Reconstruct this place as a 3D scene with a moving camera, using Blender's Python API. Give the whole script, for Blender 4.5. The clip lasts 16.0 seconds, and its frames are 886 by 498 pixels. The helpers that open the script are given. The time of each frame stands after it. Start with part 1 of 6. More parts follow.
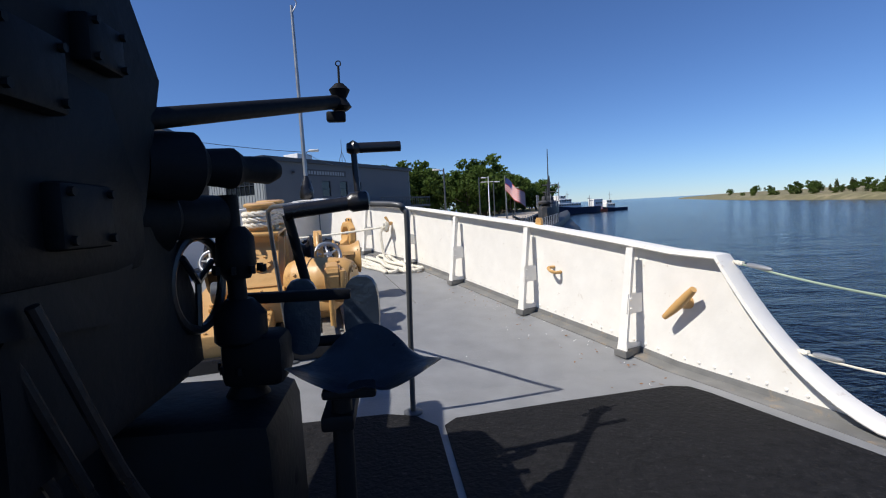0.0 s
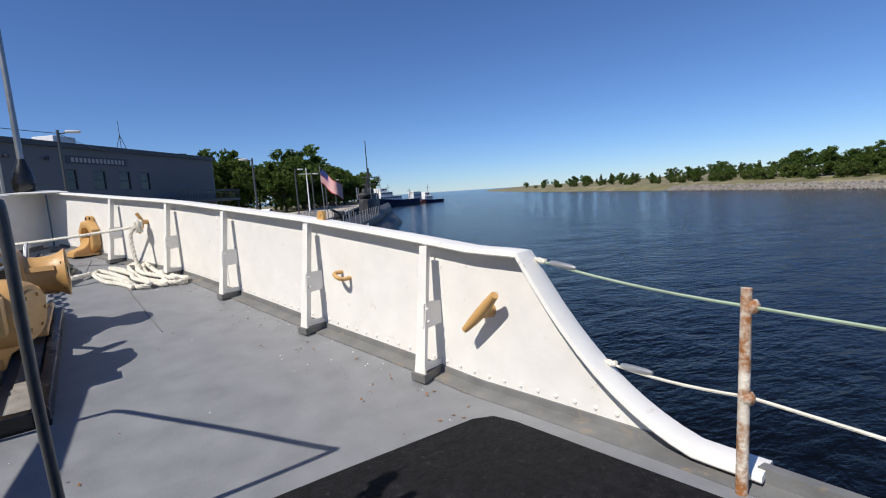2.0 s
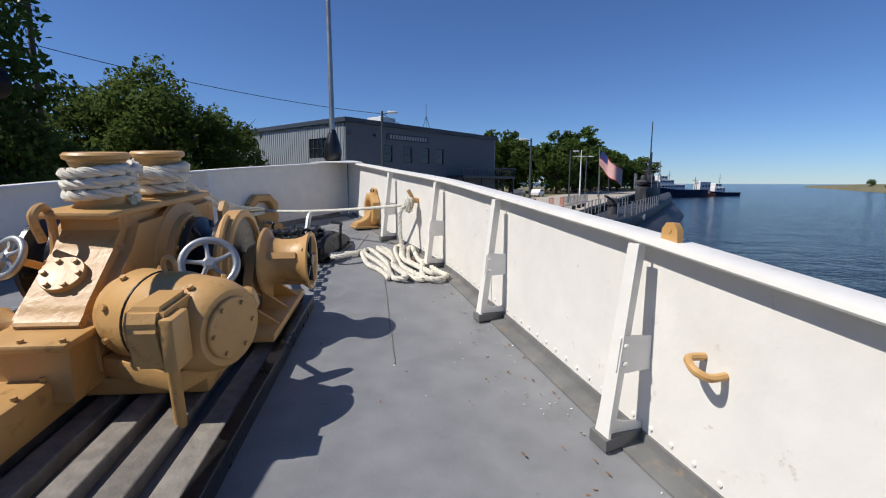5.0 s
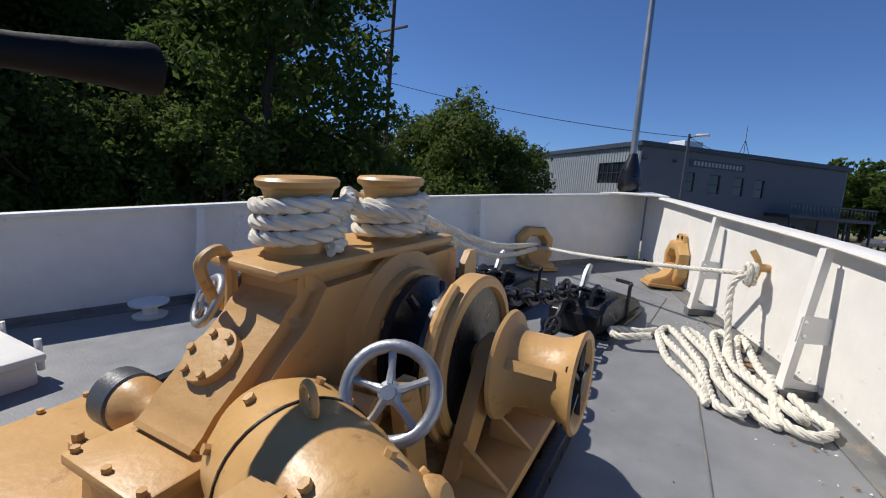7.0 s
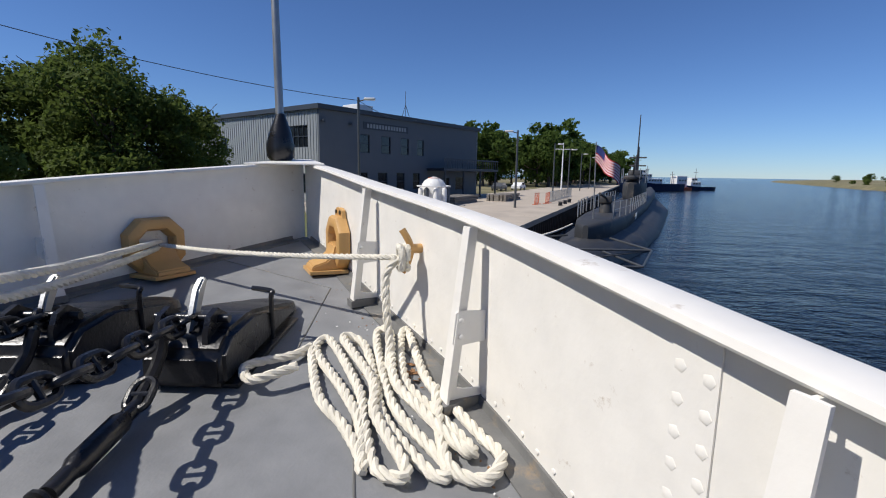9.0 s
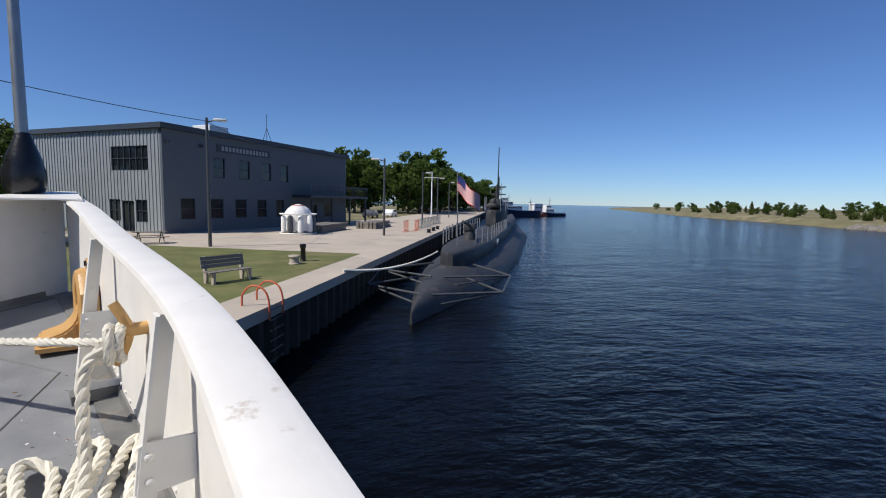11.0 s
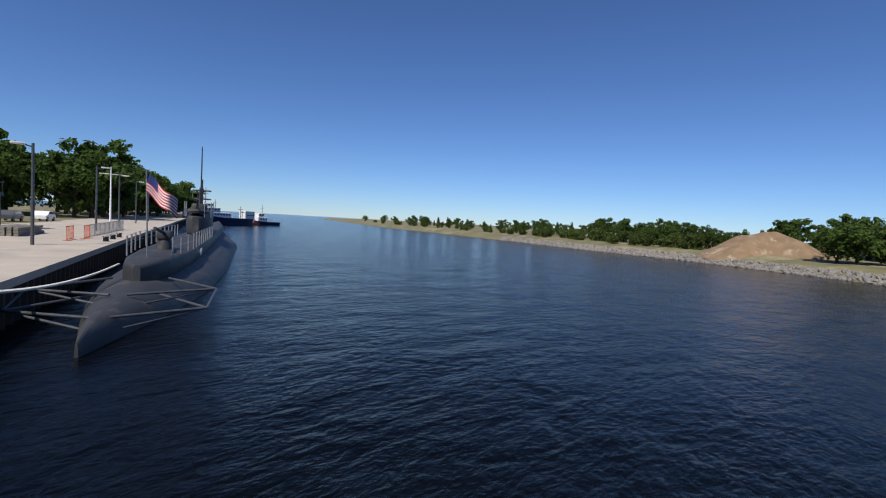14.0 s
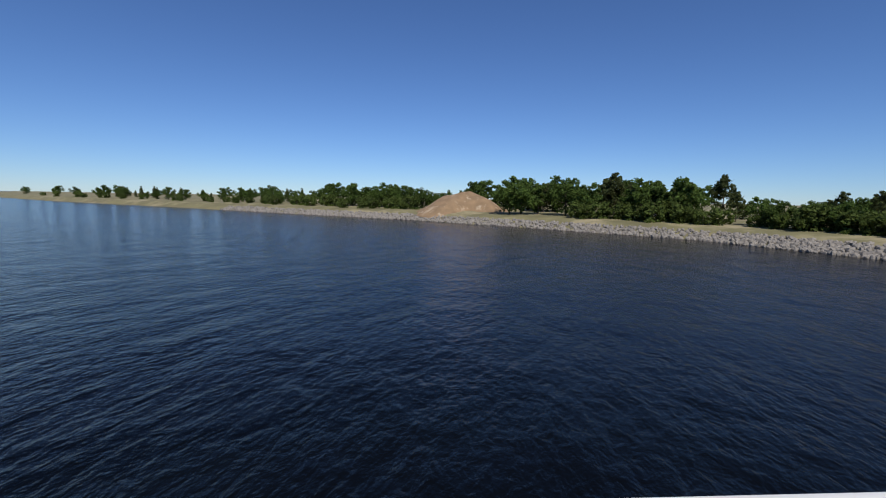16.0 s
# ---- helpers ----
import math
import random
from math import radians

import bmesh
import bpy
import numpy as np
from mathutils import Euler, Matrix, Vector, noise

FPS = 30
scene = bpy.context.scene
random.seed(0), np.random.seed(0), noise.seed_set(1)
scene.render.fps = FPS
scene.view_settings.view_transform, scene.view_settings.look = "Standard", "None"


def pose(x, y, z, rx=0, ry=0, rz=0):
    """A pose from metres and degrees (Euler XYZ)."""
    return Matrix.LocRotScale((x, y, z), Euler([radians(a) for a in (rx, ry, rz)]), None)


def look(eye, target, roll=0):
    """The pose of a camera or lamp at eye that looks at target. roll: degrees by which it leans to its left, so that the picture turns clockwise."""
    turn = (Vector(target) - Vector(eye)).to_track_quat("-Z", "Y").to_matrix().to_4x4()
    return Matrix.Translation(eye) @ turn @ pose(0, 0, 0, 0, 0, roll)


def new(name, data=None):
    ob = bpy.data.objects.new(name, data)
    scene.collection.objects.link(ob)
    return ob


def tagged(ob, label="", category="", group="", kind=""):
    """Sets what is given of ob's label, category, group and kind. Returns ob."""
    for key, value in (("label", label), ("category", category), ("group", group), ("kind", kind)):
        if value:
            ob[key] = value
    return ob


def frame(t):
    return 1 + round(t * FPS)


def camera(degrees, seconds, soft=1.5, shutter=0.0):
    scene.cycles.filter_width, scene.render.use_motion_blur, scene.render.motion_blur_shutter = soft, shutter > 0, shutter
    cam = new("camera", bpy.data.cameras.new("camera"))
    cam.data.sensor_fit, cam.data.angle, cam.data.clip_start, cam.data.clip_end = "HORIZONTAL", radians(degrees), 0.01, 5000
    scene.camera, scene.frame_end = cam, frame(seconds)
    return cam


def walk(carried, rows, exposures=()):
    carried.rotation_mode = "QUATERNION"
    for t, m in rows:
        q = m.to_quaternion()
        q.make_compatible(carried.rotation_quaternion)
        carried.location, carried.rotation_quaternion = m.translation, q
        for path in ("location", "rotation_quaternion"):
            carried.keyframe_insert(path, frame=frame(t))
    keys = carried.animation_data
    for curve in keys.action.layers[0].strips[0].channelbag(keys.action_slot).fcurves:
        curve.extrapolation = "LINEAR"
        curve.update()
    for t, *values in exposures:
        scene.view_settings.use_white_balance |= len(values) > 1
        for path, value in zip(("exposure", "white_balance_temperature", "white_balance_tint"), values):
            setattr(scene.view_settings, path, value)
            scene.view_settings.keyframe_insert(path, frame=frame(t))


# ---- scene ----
cam = camera(87.3, 16.0, soft=1.1)
PATH = [
    (0, (1.409, -3.113, 1.273), (1.665, -1.137, 1.101), -3.2),
    (0.5, (1.456, -2.972, 1.249), (2.052, -1.076, 1.022), -3.0),
    (1, (1.606, -2.719, 1.263), (2.533, -0.964, 1.026), -2.7),
    (1.5, (1.872, -2.554, 1.251), (2.870, -0.834, 1.036), -3.4),
    (2, (2.034, -2.325, 1.225), (2.987, -0.584, 0.978), -3.7),
    (2.5, (2.093, -1.907, 1.263), (2.881, -0.095, 0.952), -2.9),
    (3, (2.207, -1.552, 1.250), (2.669, 0.364, 0.908), -3.4),
    (3.2, (2.242, -1.476, 1.265), (2.560, 0.473, 0.946), -2.5),
    (5.3, (2.139, -0.194, 1.297), (1.912, 1.772, 1.012), 2.0),
    (5.5, (2.047, -0.010, 1.308), (1.708, 1.940, 1.019), 3.4),
    (6, (1.890, 0.326, 1.327), (1.281, 2.213, 1.069), 1.6),
    (6.5, (1.832, 0.654, 1.383), (0.770, 2.340, 1.206), 2.7),
    (7, (1.661, 0.924, 1.426), (0.488, 2.526, 1.187), 4.7),
    (7.5, (1.591, 1.228, 1.452), (0.577, 2.939, 1.235), 3.9),
    (8, (1.638, 1.595, 1.483), (0.740, 3.372, 1.299), 2.9),
    (8.5, (1.629, 1.932, 1.471), (1.081, 3.835, 1.198), 1.8),
    (9, (1.737, 2.200, 1.535), (1.732, 4.174, 1.212), 0.9),
    (9.5, (1.978, 2.358, 1.559), (2.044, 4.336, 1.270), -0.6),
    (10, (2.120, 2.508, 1.551), (2.250, 4.480, 1.244), -1.9),
    (10.2, (2.174, 2.594, 1.581), (2.402, 4.557, 1.277), -1.4),
    (12.3, (2.420, 2.800, 1.680), (3.183, 4.646, 1.670), 1.8),
    (12.5, (2.425, 2.800, 1.668), (3.259, 4.615, 1.656), 1.9),
    (13, (2.420, 2.790, 1.635), (3.512, 4.465, 1.596), 2.2),
    (13.5, (2.420, 2.780, 1.613), (3.785, 4.238, 1.490), 3.3),
    (14, (2.420, 2.770, 1.611), (3.934, 4.072, 1.499), 3.3),
    (14.5, (2.410, 2.760, 1.578), (3.997, 3.972, 1.473), 3.1),
    (15, (2.380, 2.730, 1.601), (4.240, 3.437, 1.393), -0.2),
    (15.5, (2.210, 2.680, 1.607), (4.152, 3.108, 1.373), 2.0),
    (16, (1.985, 2.620, 1.625), (3.952, 2.913, 1.412), 1.2),
]
walk(cam, [(t, look(eye, target, roll)) for t, eye, target, roll in PATH],
     [(0, 0.04), (2, -0.04), (3, -0.15), (7.5, -0.12), (10.2, -0.16), (12.4, -0.08), (14.0, -0.1), (16, -0.18)])

# ---- sky and sun ----
SUN_TO = Vector((-0.605, -0.19, 0.775)).normalized()
world = bpy.data.worlds.new("world")
scene.world = world
world.use_nodes = True
wn = world.node_tree
sky = wn.nodes.new("ShaderNodeTexSky")
sky.sky_type = "NISHITA"
sky.sun_disc = False
sky.sun_elevation = math.asin(SUN_TO.z)
sky.sun_rotation = math.atan2(SUN_TO.x, SUN_TO.y)
sky.air_density, sky.dust_density, sky.ozone_density = 0.85, 0.0, 5.0
back = wn.nodes["Background"]
back.inputs["Strength"].default_value = 0.092
clear = wn.nodes.new("ShaderNodeMix")
clear.data_type, clear.blend_type = "RGBA", "MULTIPLY"
clear.inputs[0].default_value = 1.0
clear.inputs[7].default_value = (0.75, 0.93, 1.23, 1)
wn.links.new(sky.outputs["Color"], clear.inputs[6])
wn.links.new(clear.outputs[2], back.inputs["Color"])
sun_data = bpy.data.lights.new("sun", "SUN")
sun_data.energy, sun_data.angle, sun_data.color = 5.2, radians(0.53), (1.0, 0.95, 0.88)
sun = new("sun", sun_data)
sun.matrix_world = look((0, 0, 60), Vector((0, 0, 60)) - SUN_TO)
scene.view_settings.exposure = 0.0

# ---- materials ----
def material(name, base, rough=0.5, metal=0.0, vary=0.12, scale=6.0, bump=0.1, fine=60.0, dirt=None, dirt_amount=0.3, dirt_scale=2.0, per_piece=0.0, coat=0.0):
    m = bpy.data.materials.new(name)
    m.use_nodes = True
    nt = m.node_tree
    L = nt.links.new
    b = nt.nodes["Principled BSDF"]
    b.inputs["Roughness"].default_value, b.inputs["Metallic"].default_value = rough, metal
    b.inputs["Coat Weight"].default_value = coat
    geo = nt.nodes.new("ShaderNodeTexCoord")
    n1 = nt.nodes.new("ShaderNodeTexNoise")
    n1.inputs["Scale"].default_value, n1.inputs["Detail"].default_value = scale, 6
    L(geo.outputs["Object"], n1.inputs["Vector"])
    n2 = nt.nodes.new("ShaderNodeTexNoise")
    n2.inputs["Scale"].default_value, n2.inputs["Detail"].default_value = fine, 4
    L(geo.outputs["Object"], n2.inputs["Vector"])
    ramp = nt.nodes.new("ShaderNodeMapRange")
    ramp.inputs["From Min"].default_value, ramp.inputs["From Max"].default_value = 0.3, 0.7
    ramp.inputs["To Min"].default_value, ramp.inputs["To Max"].default_value = 1 - vary, 1 + vary
    L(n1.outputs["Fac"], ramp.inputs["Value"])
    val = ramp.outputs["Result"]
    if per_piece:
        info = nt.nodes.new("ShaderNodeObjectInfo")
        pr = nt.nodes.new("ShaderNodeMapRange")
        pr.inputs["To Min"].default_value, pr.inputs["To Max"].default_value = 1 - per_piece, 1 + per_piece
        L(info.outputs["Random"], pr.inputs["Value"])
        mu = nt.nodes.new("ShaderNodeMath")
        mu.operation = "MULTIPLY"
        L(val, mu.inputs[0]), L(pr.outputs["Result"], mu.inputs[1])
        val = mu.outputs[0]
    hsv = nt.nodes.new("ShaderNodeHueSaturation")
    hsv.inputs["Color"].default_value = (*base, 1)
    L(val, hsv.inputs["Value"])
    color = hsv.outputs["Color"]
    if dirt:
        n3 = nt.nodes.new("ShaderNodeTexNoise")
        n3.inputs["Scale"].default_value, n3.inputs["Detail"].default_value, n3.inputs["Roughness"].default_value = dirt_scale, 8, 0.7
        L(geo.outputs["Object"], n3.inputs["Vector"])
        r3 = nt.nodes.new("ShaderNodeMapRange")
        r3.inputs["From Min"].default_value, r3.inputs["From Max"].default_value = 0.66 - 0.3 * dirt_amount, 0.76 - 0.2 * dirt_amount
        L(n3.outputs["Fac"], r3.inputs["Value"])
        mix = nt.nodes.new("ShaderNodeMix")
        mix.data_type = "RGBA"
        mix.inputs[7].default_value = (*dirt, 1)
        L(r3.outputs["Result"], mix.inputs[0])
        L(color, mix.inputs[6])
        color = mix.outputs[2]
    L(color, b.inputs["Base Color"])
    rr = nt.nodes.new("ShaderNodeMapRange")
    rr.inputs["To Min"].default_value, rr.inputs["To Max"].default_value = max(0.03, rough - 0.12), min(1, rough + 0.12)
    L(n1.outputs["Fac"], rr.inputs["Value"])
    L(rr.outputs["Result"], b.inputs["Roughness"])
    if bump:
        bp = nt.nodes.new("ShaderNodeBump")
        bp.inputs["Strength"].default_value, bp.inputs["Distance"].default_value = bump, 0.01
        L(n2.outputs["Fac"], bp.inputs["Height"])
        L(bp.outputs["Normal"], b.inputs["Normal"])
    return m


WHITE = material("white_paint", (0.80, 0.775, 0.72), 0.45, vary=0.04, bump=0.16, fine=18, dirt=(0.5, 0.43, 0.35), dirt_amount=0.1, dirt_scale=9)
DECK = material("grey_deck_paint", (0.205, 0.21, 0.217), 0.52, vary=0.13, scale=5, bump=0.2, fine=60, dirt=(0.13, 0.125, 0.115), dirt_amount=0.06, dirt_scale=9)
GUTTER = material("waterway_paint", (0.15, 0.15, 0.145), 0.6, vary=0.2, bump=0.25, dirt=(0.26, 0.205, 0.145), dirt_amount=0.36, dirt_scale=7)
MAT = material("black_nonskid", (0.007, 0.007, 0.008), 0.85, vary=0.6, scale=20, bump=1.0, fine=38, dirt=(0.045, 0.045, 0.045), dirt_amount=0.2, dirt_scale=40)
MAT.node_tree.nodes["Principled BSDF"].inputs["Specular IOR Level"].default_value = 0.25
BUFF = material("buff_paint", (0.55, 0.32, 0.115), 0.44, vary=0.07, scale=5, bump=0.25, fine=30, dirt=(0.30, 0.15, 0.05), dirt_amount=0.25, dirt_scale=7)
BLACK = material("black_paint", (0.012, 0.012, 0.014), 0.3, vary=0.3, bump=0.3, fine=40)
# dark gun paint, taken near black with its near side's shade in the colour
GUNSHADED = material("gun_shaded_paint", (0.006, 0.007, 0.009), 0.6, vary=0.3, bump=0.3, fine=30)
GUNSHADED.node_tree.nodes["Principled BSDF"].inputs["Specular IOR Level"].default_value = 0.16
STEEL = material("galvanised_steel", (0.36, 0.37, 0.38), 0.42, 0.6, vary=0.15, bump=0.2)
DARKSTEEL = material("dark_steel", (0.09, 0.095, 0.10), 0.4, 0.3, vary=0.2, bump=0.2)
ROPE = material("white_rope", (0.72, 0.68, 0.58), 0.85, vary=0.12, scale=12, bump=0.5, fine=180, dirt=(0.45, 0.38, 0.27), dirt_amount=0.2)
RUST = material("rusty_stanchion", (0.72, 0.66, 0.55), 0.6, vary=0.1, bump=0.4, dirt=(0.32, 0.13, 0.04), dirt_amount=0.85, dirt_scale=14)
WOOD = material("weathered_wood", (0.20, 0.18, 0.155), 0.8, vary=0.25, scale=14, bump=0.4, per_piece=0.2)
BARK = material("bark", (0.085, 0.065, 0.05), 0.9, vary=0.3, bump=0.8, fine=30)
LEAF = [material("foliage_a", (0.080, 0.125, 0.028), 0.75, vary=0.35, scale=0.6, bump=0, per_piece=0.2),
        material("foliage_b", (0.100, 0.138, 0.034), 0.75, vary=0.35, scale=0.6, bump=0, per_piece=0.2),
        material("foliage_c", (0.080, 0.098, 0.034), 0.75, vary=0.35, scale=0.6, bump=0, per_piece=0.2)]
for leaf_mat in LEAF:
    nt_ = leaf_mat.node_tree
    pb = nt_.nodes["Principled BSDF"]
    pb.inputs["Specular IOR Level"].default_value = 0.15
    tr, mx = nt_.nodes.new("ShaderNodeBsdfTranslucent"), nt_.nodes.new("ShaderNodeMixShader")
    mx.inputs[0].default_value = 0.48
    nt_.links.new(pb.inputs["Base Color"].links[0].from_socket, tr.inputs["Color"])
    nt_.links.new(pb.outputs[0], mx.inputs[1])
    nt_.links.new(tr.outputs[0], mx.inputs[2])
    nt_.links.new(mx.outputs[0], nt_.nodes["Material Output"].inputs["Surface"])
GRASS = material("grass", (0.115, 0.125, 0.035), 0.9, vary=0.25, scale=0.7, bump=0.6, fine=40, dirt=(0.17, 0.15, 0.065), dirt_amount=0.5, dirt_scale=0.35)
CONCRETE = material("concrete", (0.44, 0.38, 0.31), 0.85, vary=0.1, scale=0.5, bump=0.3, fine=20, dirt=(0.36, 0.31, 0.26), dirt_amount=0.4, dirt_scale=0.4)
QUAYWALL = material("sheet_pile", (0.035, 0.027, 0.022), 0.8, vary=0.4, scale=1.5, bump=0.4, dirt=(0.06, 0.035, 0.02), dirt_amount=0.5)
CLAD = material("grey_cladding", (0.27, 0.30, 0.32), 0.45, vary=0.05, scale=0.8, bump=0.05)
# front wall grey, the shade of its sunless side put into the colour
CLADSHADE = material("shaded_front_grey", (0.09, 0.108, 0.13), 0.6, vary=0.06, scale=0.8, bump=0.1)
TRIM = material("dark_trim", (0.035, 0.045, 0.06), 0.5, vary=0.1, bump=0)
SUBGREY = material("submarine_paint", (0.036, 0.038, 0.042), 0.6, vary=0.15, scale=1.2, bump=0.15, fine=12, dirt=(0.10, 0.085, 0.07), dirt_amount=0.4, dirt_scale=0.8)
NAVY = material("navy_hull", (0.012, 0.025, 0.07), 0.35, vary=0.1, bump=0)
OFFWHITE = material("off_white", (0.75, 0.75, 0.73), 0.5, vary=0.05, scale=2, bump=0.05, dirt=(0.5, 0.45, 0.4), dirt_amount=0.2)
ORANGE = material("orange_red", (0.55, 0.12, 0.05), 0.6, vary=0.1, bump=0)
SAND = material("sand", (0.27, 0.205, 0.13), 0.9, vary=0.12, scale=0.3, bump=0.2, dirt=(0.22, 0.21, 0.10), dirt_amount=0.35, dirt_scale=0.12)
BANK = material("grassy_bank", (0.16, 0.144, 0.068), 0.95, vary=0.25, scale=0.2, bump=0.3, dirt=(0.30, 0.25, 0.15), dirt_amount=0.5, dirt_scale=0.1)
STONE = material("riprap", (0.21, 0.19, 0.165), 0.9, vary=0.2, scale=1.0, bump=0.3)
RED = material("flag_red", (0.5, 0.03, 0.04), 0.8, vary=0.05, bump=0)
BLUE = material("flag_blue", (0.03, 0.05, 0.2), 0.8, vary=0.05, bump=0)
FLAGWHITE = material("flag_white", (0.8, 0.78, 0.75), 0.8, vary=0.05, bump=0)


def glass_material():
    m = material("window_glass", (0.012, 0.016, 0.022), 0.08, vary=0.1, bump=0)
    return m


GLASS = glass_material()


def water_material():
    m = bpy.data.materials.new("water")
    m.use_nodes = True
    nt = m.node_tree
    L = nt.links.new
    b = nt.nodes["Principled BSDF"]
    b.inputs["Base Color"].default_value = (0.002, 0.0025, 0.0032, 1)
    b.inputs["Roughness"].default_value = 0.13
    b.inputs["IOR"].default_value = 1.33
    b.inputs["Specular IOR Level"].default_value = 0.23
    tc = nt.nodes.new("ShaderNodeTexCoord")
    heights = []
    for sc, st, ang in ((0.45, 0.42, 35), (3.0, 0.9, 14), (8.5, 0.75, 28)):
        mp = nt.nodes.new("ShaderNodeMapping")
        mp.inputs["Rotation"].default_value = (0, 0, radians(ang))
        mp.inputs["Scale"].default_value = (sc * 0.55, sc, sc)
        L(tc.outputs["Object"], mp.inputs["Vector"])
        n = nt.nodes.new("ShaderNodeTexNoise")
        n.inputs["Scale"].default_value, n.inputs["Detail"].default_value = 1.0, 5
        n.inputs["Distortion"].default_value = 0.4
        L(mp.outputs["Vector"], n.inputs["Vector"])
        mu = nt.nodes.new("ShaderNodeMath")
        mu.operation = "MULTIPLY"
        mu.inputs[1].default_value = st / sc
        L(n.outputs["Fac"], mu.inputs[0])
        heights.append(mu.outputs[0])
    s = heights[0]
    for h in heights[1:]:
        ad = nt.nodes.new("ShaderNodeMath")
        L(s, ad.inputs[0]), L(h, ad.inputs[1])
        s = ad.outputs[0]
    bp = nt.nodes.new("ShaderNodeBump")
    bp.inputs["Strength"].default_value, bp.inputs["Distance"].default_value = 1.0, 0.26
    L(s, bp.inputs["Height"])
    L(bp.outputs["Normal"], b.inputs["Normal"])
    return m


WATER = water_material()


# ---- mesh helpers ----
def finish(name, bm, mat, smooth=False):
    me = bpy.data.meshes.new(name)
    if smooth:
        for f in bm.faces:
            f.smooth = True
    bm.to_mesh(me)
    bm.free()
    for m in mat if isinstance(mat, (list, tuple)) else [mat]:
        me.materials.append(m)
    if smooth:
        me.set_sharp_from_angle(angle=radians(38))
    return me


def part(name, bm, mat, parent=None, label="", smooth=True):
    ob = new(name, finish(name, bm, mat, smooth))
    if parent is not None:
        ob.parent = parent
        ob.matrix_parent_inverse = parent.matrix_world.inverted()
    if label:
        ob["label"] = label
    return ob


def thing(name, label, category, at=(0, 0, 0), turn=0, group="", kind=""):
    ob = new(name)
    ob.matrix_world = pose(*at, 0, 0, turn)
    return tagged(ob, label, category, group, kind)


def solid(name, bm, mat, label, category="", group="", kind="", smooth=True):
    return tagged(part(name, bm, mat, None, "", smooth), label, category, group, kind)


def box(bm, size, at, bevel=0.0, m=None):
    r = bmesh.ops.create_cube(bm, size=1, matrix=Matrix.Translation(at) @ (m or Matrix()) @ Matrix.Diagonal((*size, 1)))
    if bevel:
        es = list({e for v in r["verts"] for e in v.link_edges})
        bmesh.ops.bevel(bm, geom=es, offset=bevel, segments=2, affect="EDGES", profile=0.5)
    return bm


def B():
    return bmesh.new()


def rod(bm, p, q, r, r2=None, seg=12, caps=True):
    p, q = Vector(p), Vector(q)
    d = q - p
    m = Matrix.Translation((p + q) / 2) @ d.to_track_quat("Z", "Y").to_matrix().to_4x4()
    bmesh.ops.create_cone(bm, cap_ends=caps, segments=seg, radius1=r, radius2=r if r2 is None else r2, depth=d.length, matrix=m)
    return bm


def tube(bm, pts, r, seg=8, closed=False):
    pts = [Vector(p) for p in pts]
    n = len(pts)
    rings = []
    up = None
    for i in range(n):
        a = pts[(i - 1) % n] if (closed or i) else pts[0]
        b = pts[(i + 1) % n] if (closed or i < n - 1) else pts[-1]
        d = (b - a).normalized()
        if up is None:
            up = d.orthogonal().normalized()
        up = (up - d * up.dot(d)).normalized()
        side = d.cross(up)
        rr = r[i] if isinstance(r, (list, tuple)) else r
        rings.append([bm.verts.new(pts[i] + rr * (math.cos(2 * math.pi * k / seg) * up + math.sin(2 * math.pi * k / seg) * side)) for k in range(seg)])
    for i in range(n if closed else n - 1):
        u, v = rings[i], rings[(i + 1) % n]
        off = 0
        if closed and i == n - 1:
            off = min(range(seg), key=lambda o: sum((u[k].co - v[(k + o) % seg].co).length for k in range(seg)))
        for k in range(seg):
            bm.faces.new((u[k], u[(k + 1) % seg], v[(k + 1 + off) % seg], v[(k + off) % seg]))
    if not closed:
        bm.faces.new(rings[0][::-1]), bm.faces.new(rings[-1])
    return bm


def lathe(bm, profile, origin, axis, seg=40):
    """Turn (along, radius) pairs about an axis through origin."""
    axis = Vector(axis).normalized()
    u = axis.orthogonal().normalized()
    w = axis.cross(u)
    o = Vector(origin)
    rings = [[bm.verts.new(o + axis * a + max(r, 0.0005) * (math.cos(2 * math.pi * k / seg) * u + math.sin(2 * math.pi * k / seg) * w)) for k in range(seg)] for a, r in profile]
    for p, q in zip(rings, rings[1:]):
        for k in range(seg):
            bm.faces.new((p[k], p[(k + 1) % seg], q[(k + 1) % seg], q[k]))
    bm.faces.new(rings[0][::-1]), bm.faces.new(rings[-1])
    bmesh.ops.recalc_face_normals(bm, faces=bm.faces[:])
    return bm


def sweep(bm, path, section):
    """Loft closed cross sections: path is a list of (origin, side, up); section gives (side, up) pairs."""
    rings = [[bm.verts.new(Vector(o) + Vector(s) * a + Vector(u) * b) for a, b in section] for o, s, u in path]
    n = len(section)
    for p, q in zip(rings, rings[1:]):
        for k in range(n):
            bm.faces.new((p[k], p[(k + 1) % n], q[(k + 1) % n], q[k]))
    bm.faces.new(rings[0][::-1]), bm.faces.new(rings[-1])
    bmesh.ops.recalc_face_normals(bm, faces=bm.faces[:])
    return bm


def slab(bm, outline, normal, thick):
    """A plate from a closed outline of points, thickened along normal."""
    nv = Vector(normal).normalized() * thick
    a = [bm.verts.new(Vector(p)) for p in outline]
    b = [bm.verts.new(Vector(p) + nv) for p in outline]
    bm.faces.new(a), bm.faces.new(b[::-1])
    for k in range(len(a)):
        j = (k + 1) % len(a)
        bm.faces.new((a[k], b[k], b[j], a[j]))
    bmesh.ops.recalc_face_normals(bm, faces=bm.faces[:])
    return bm


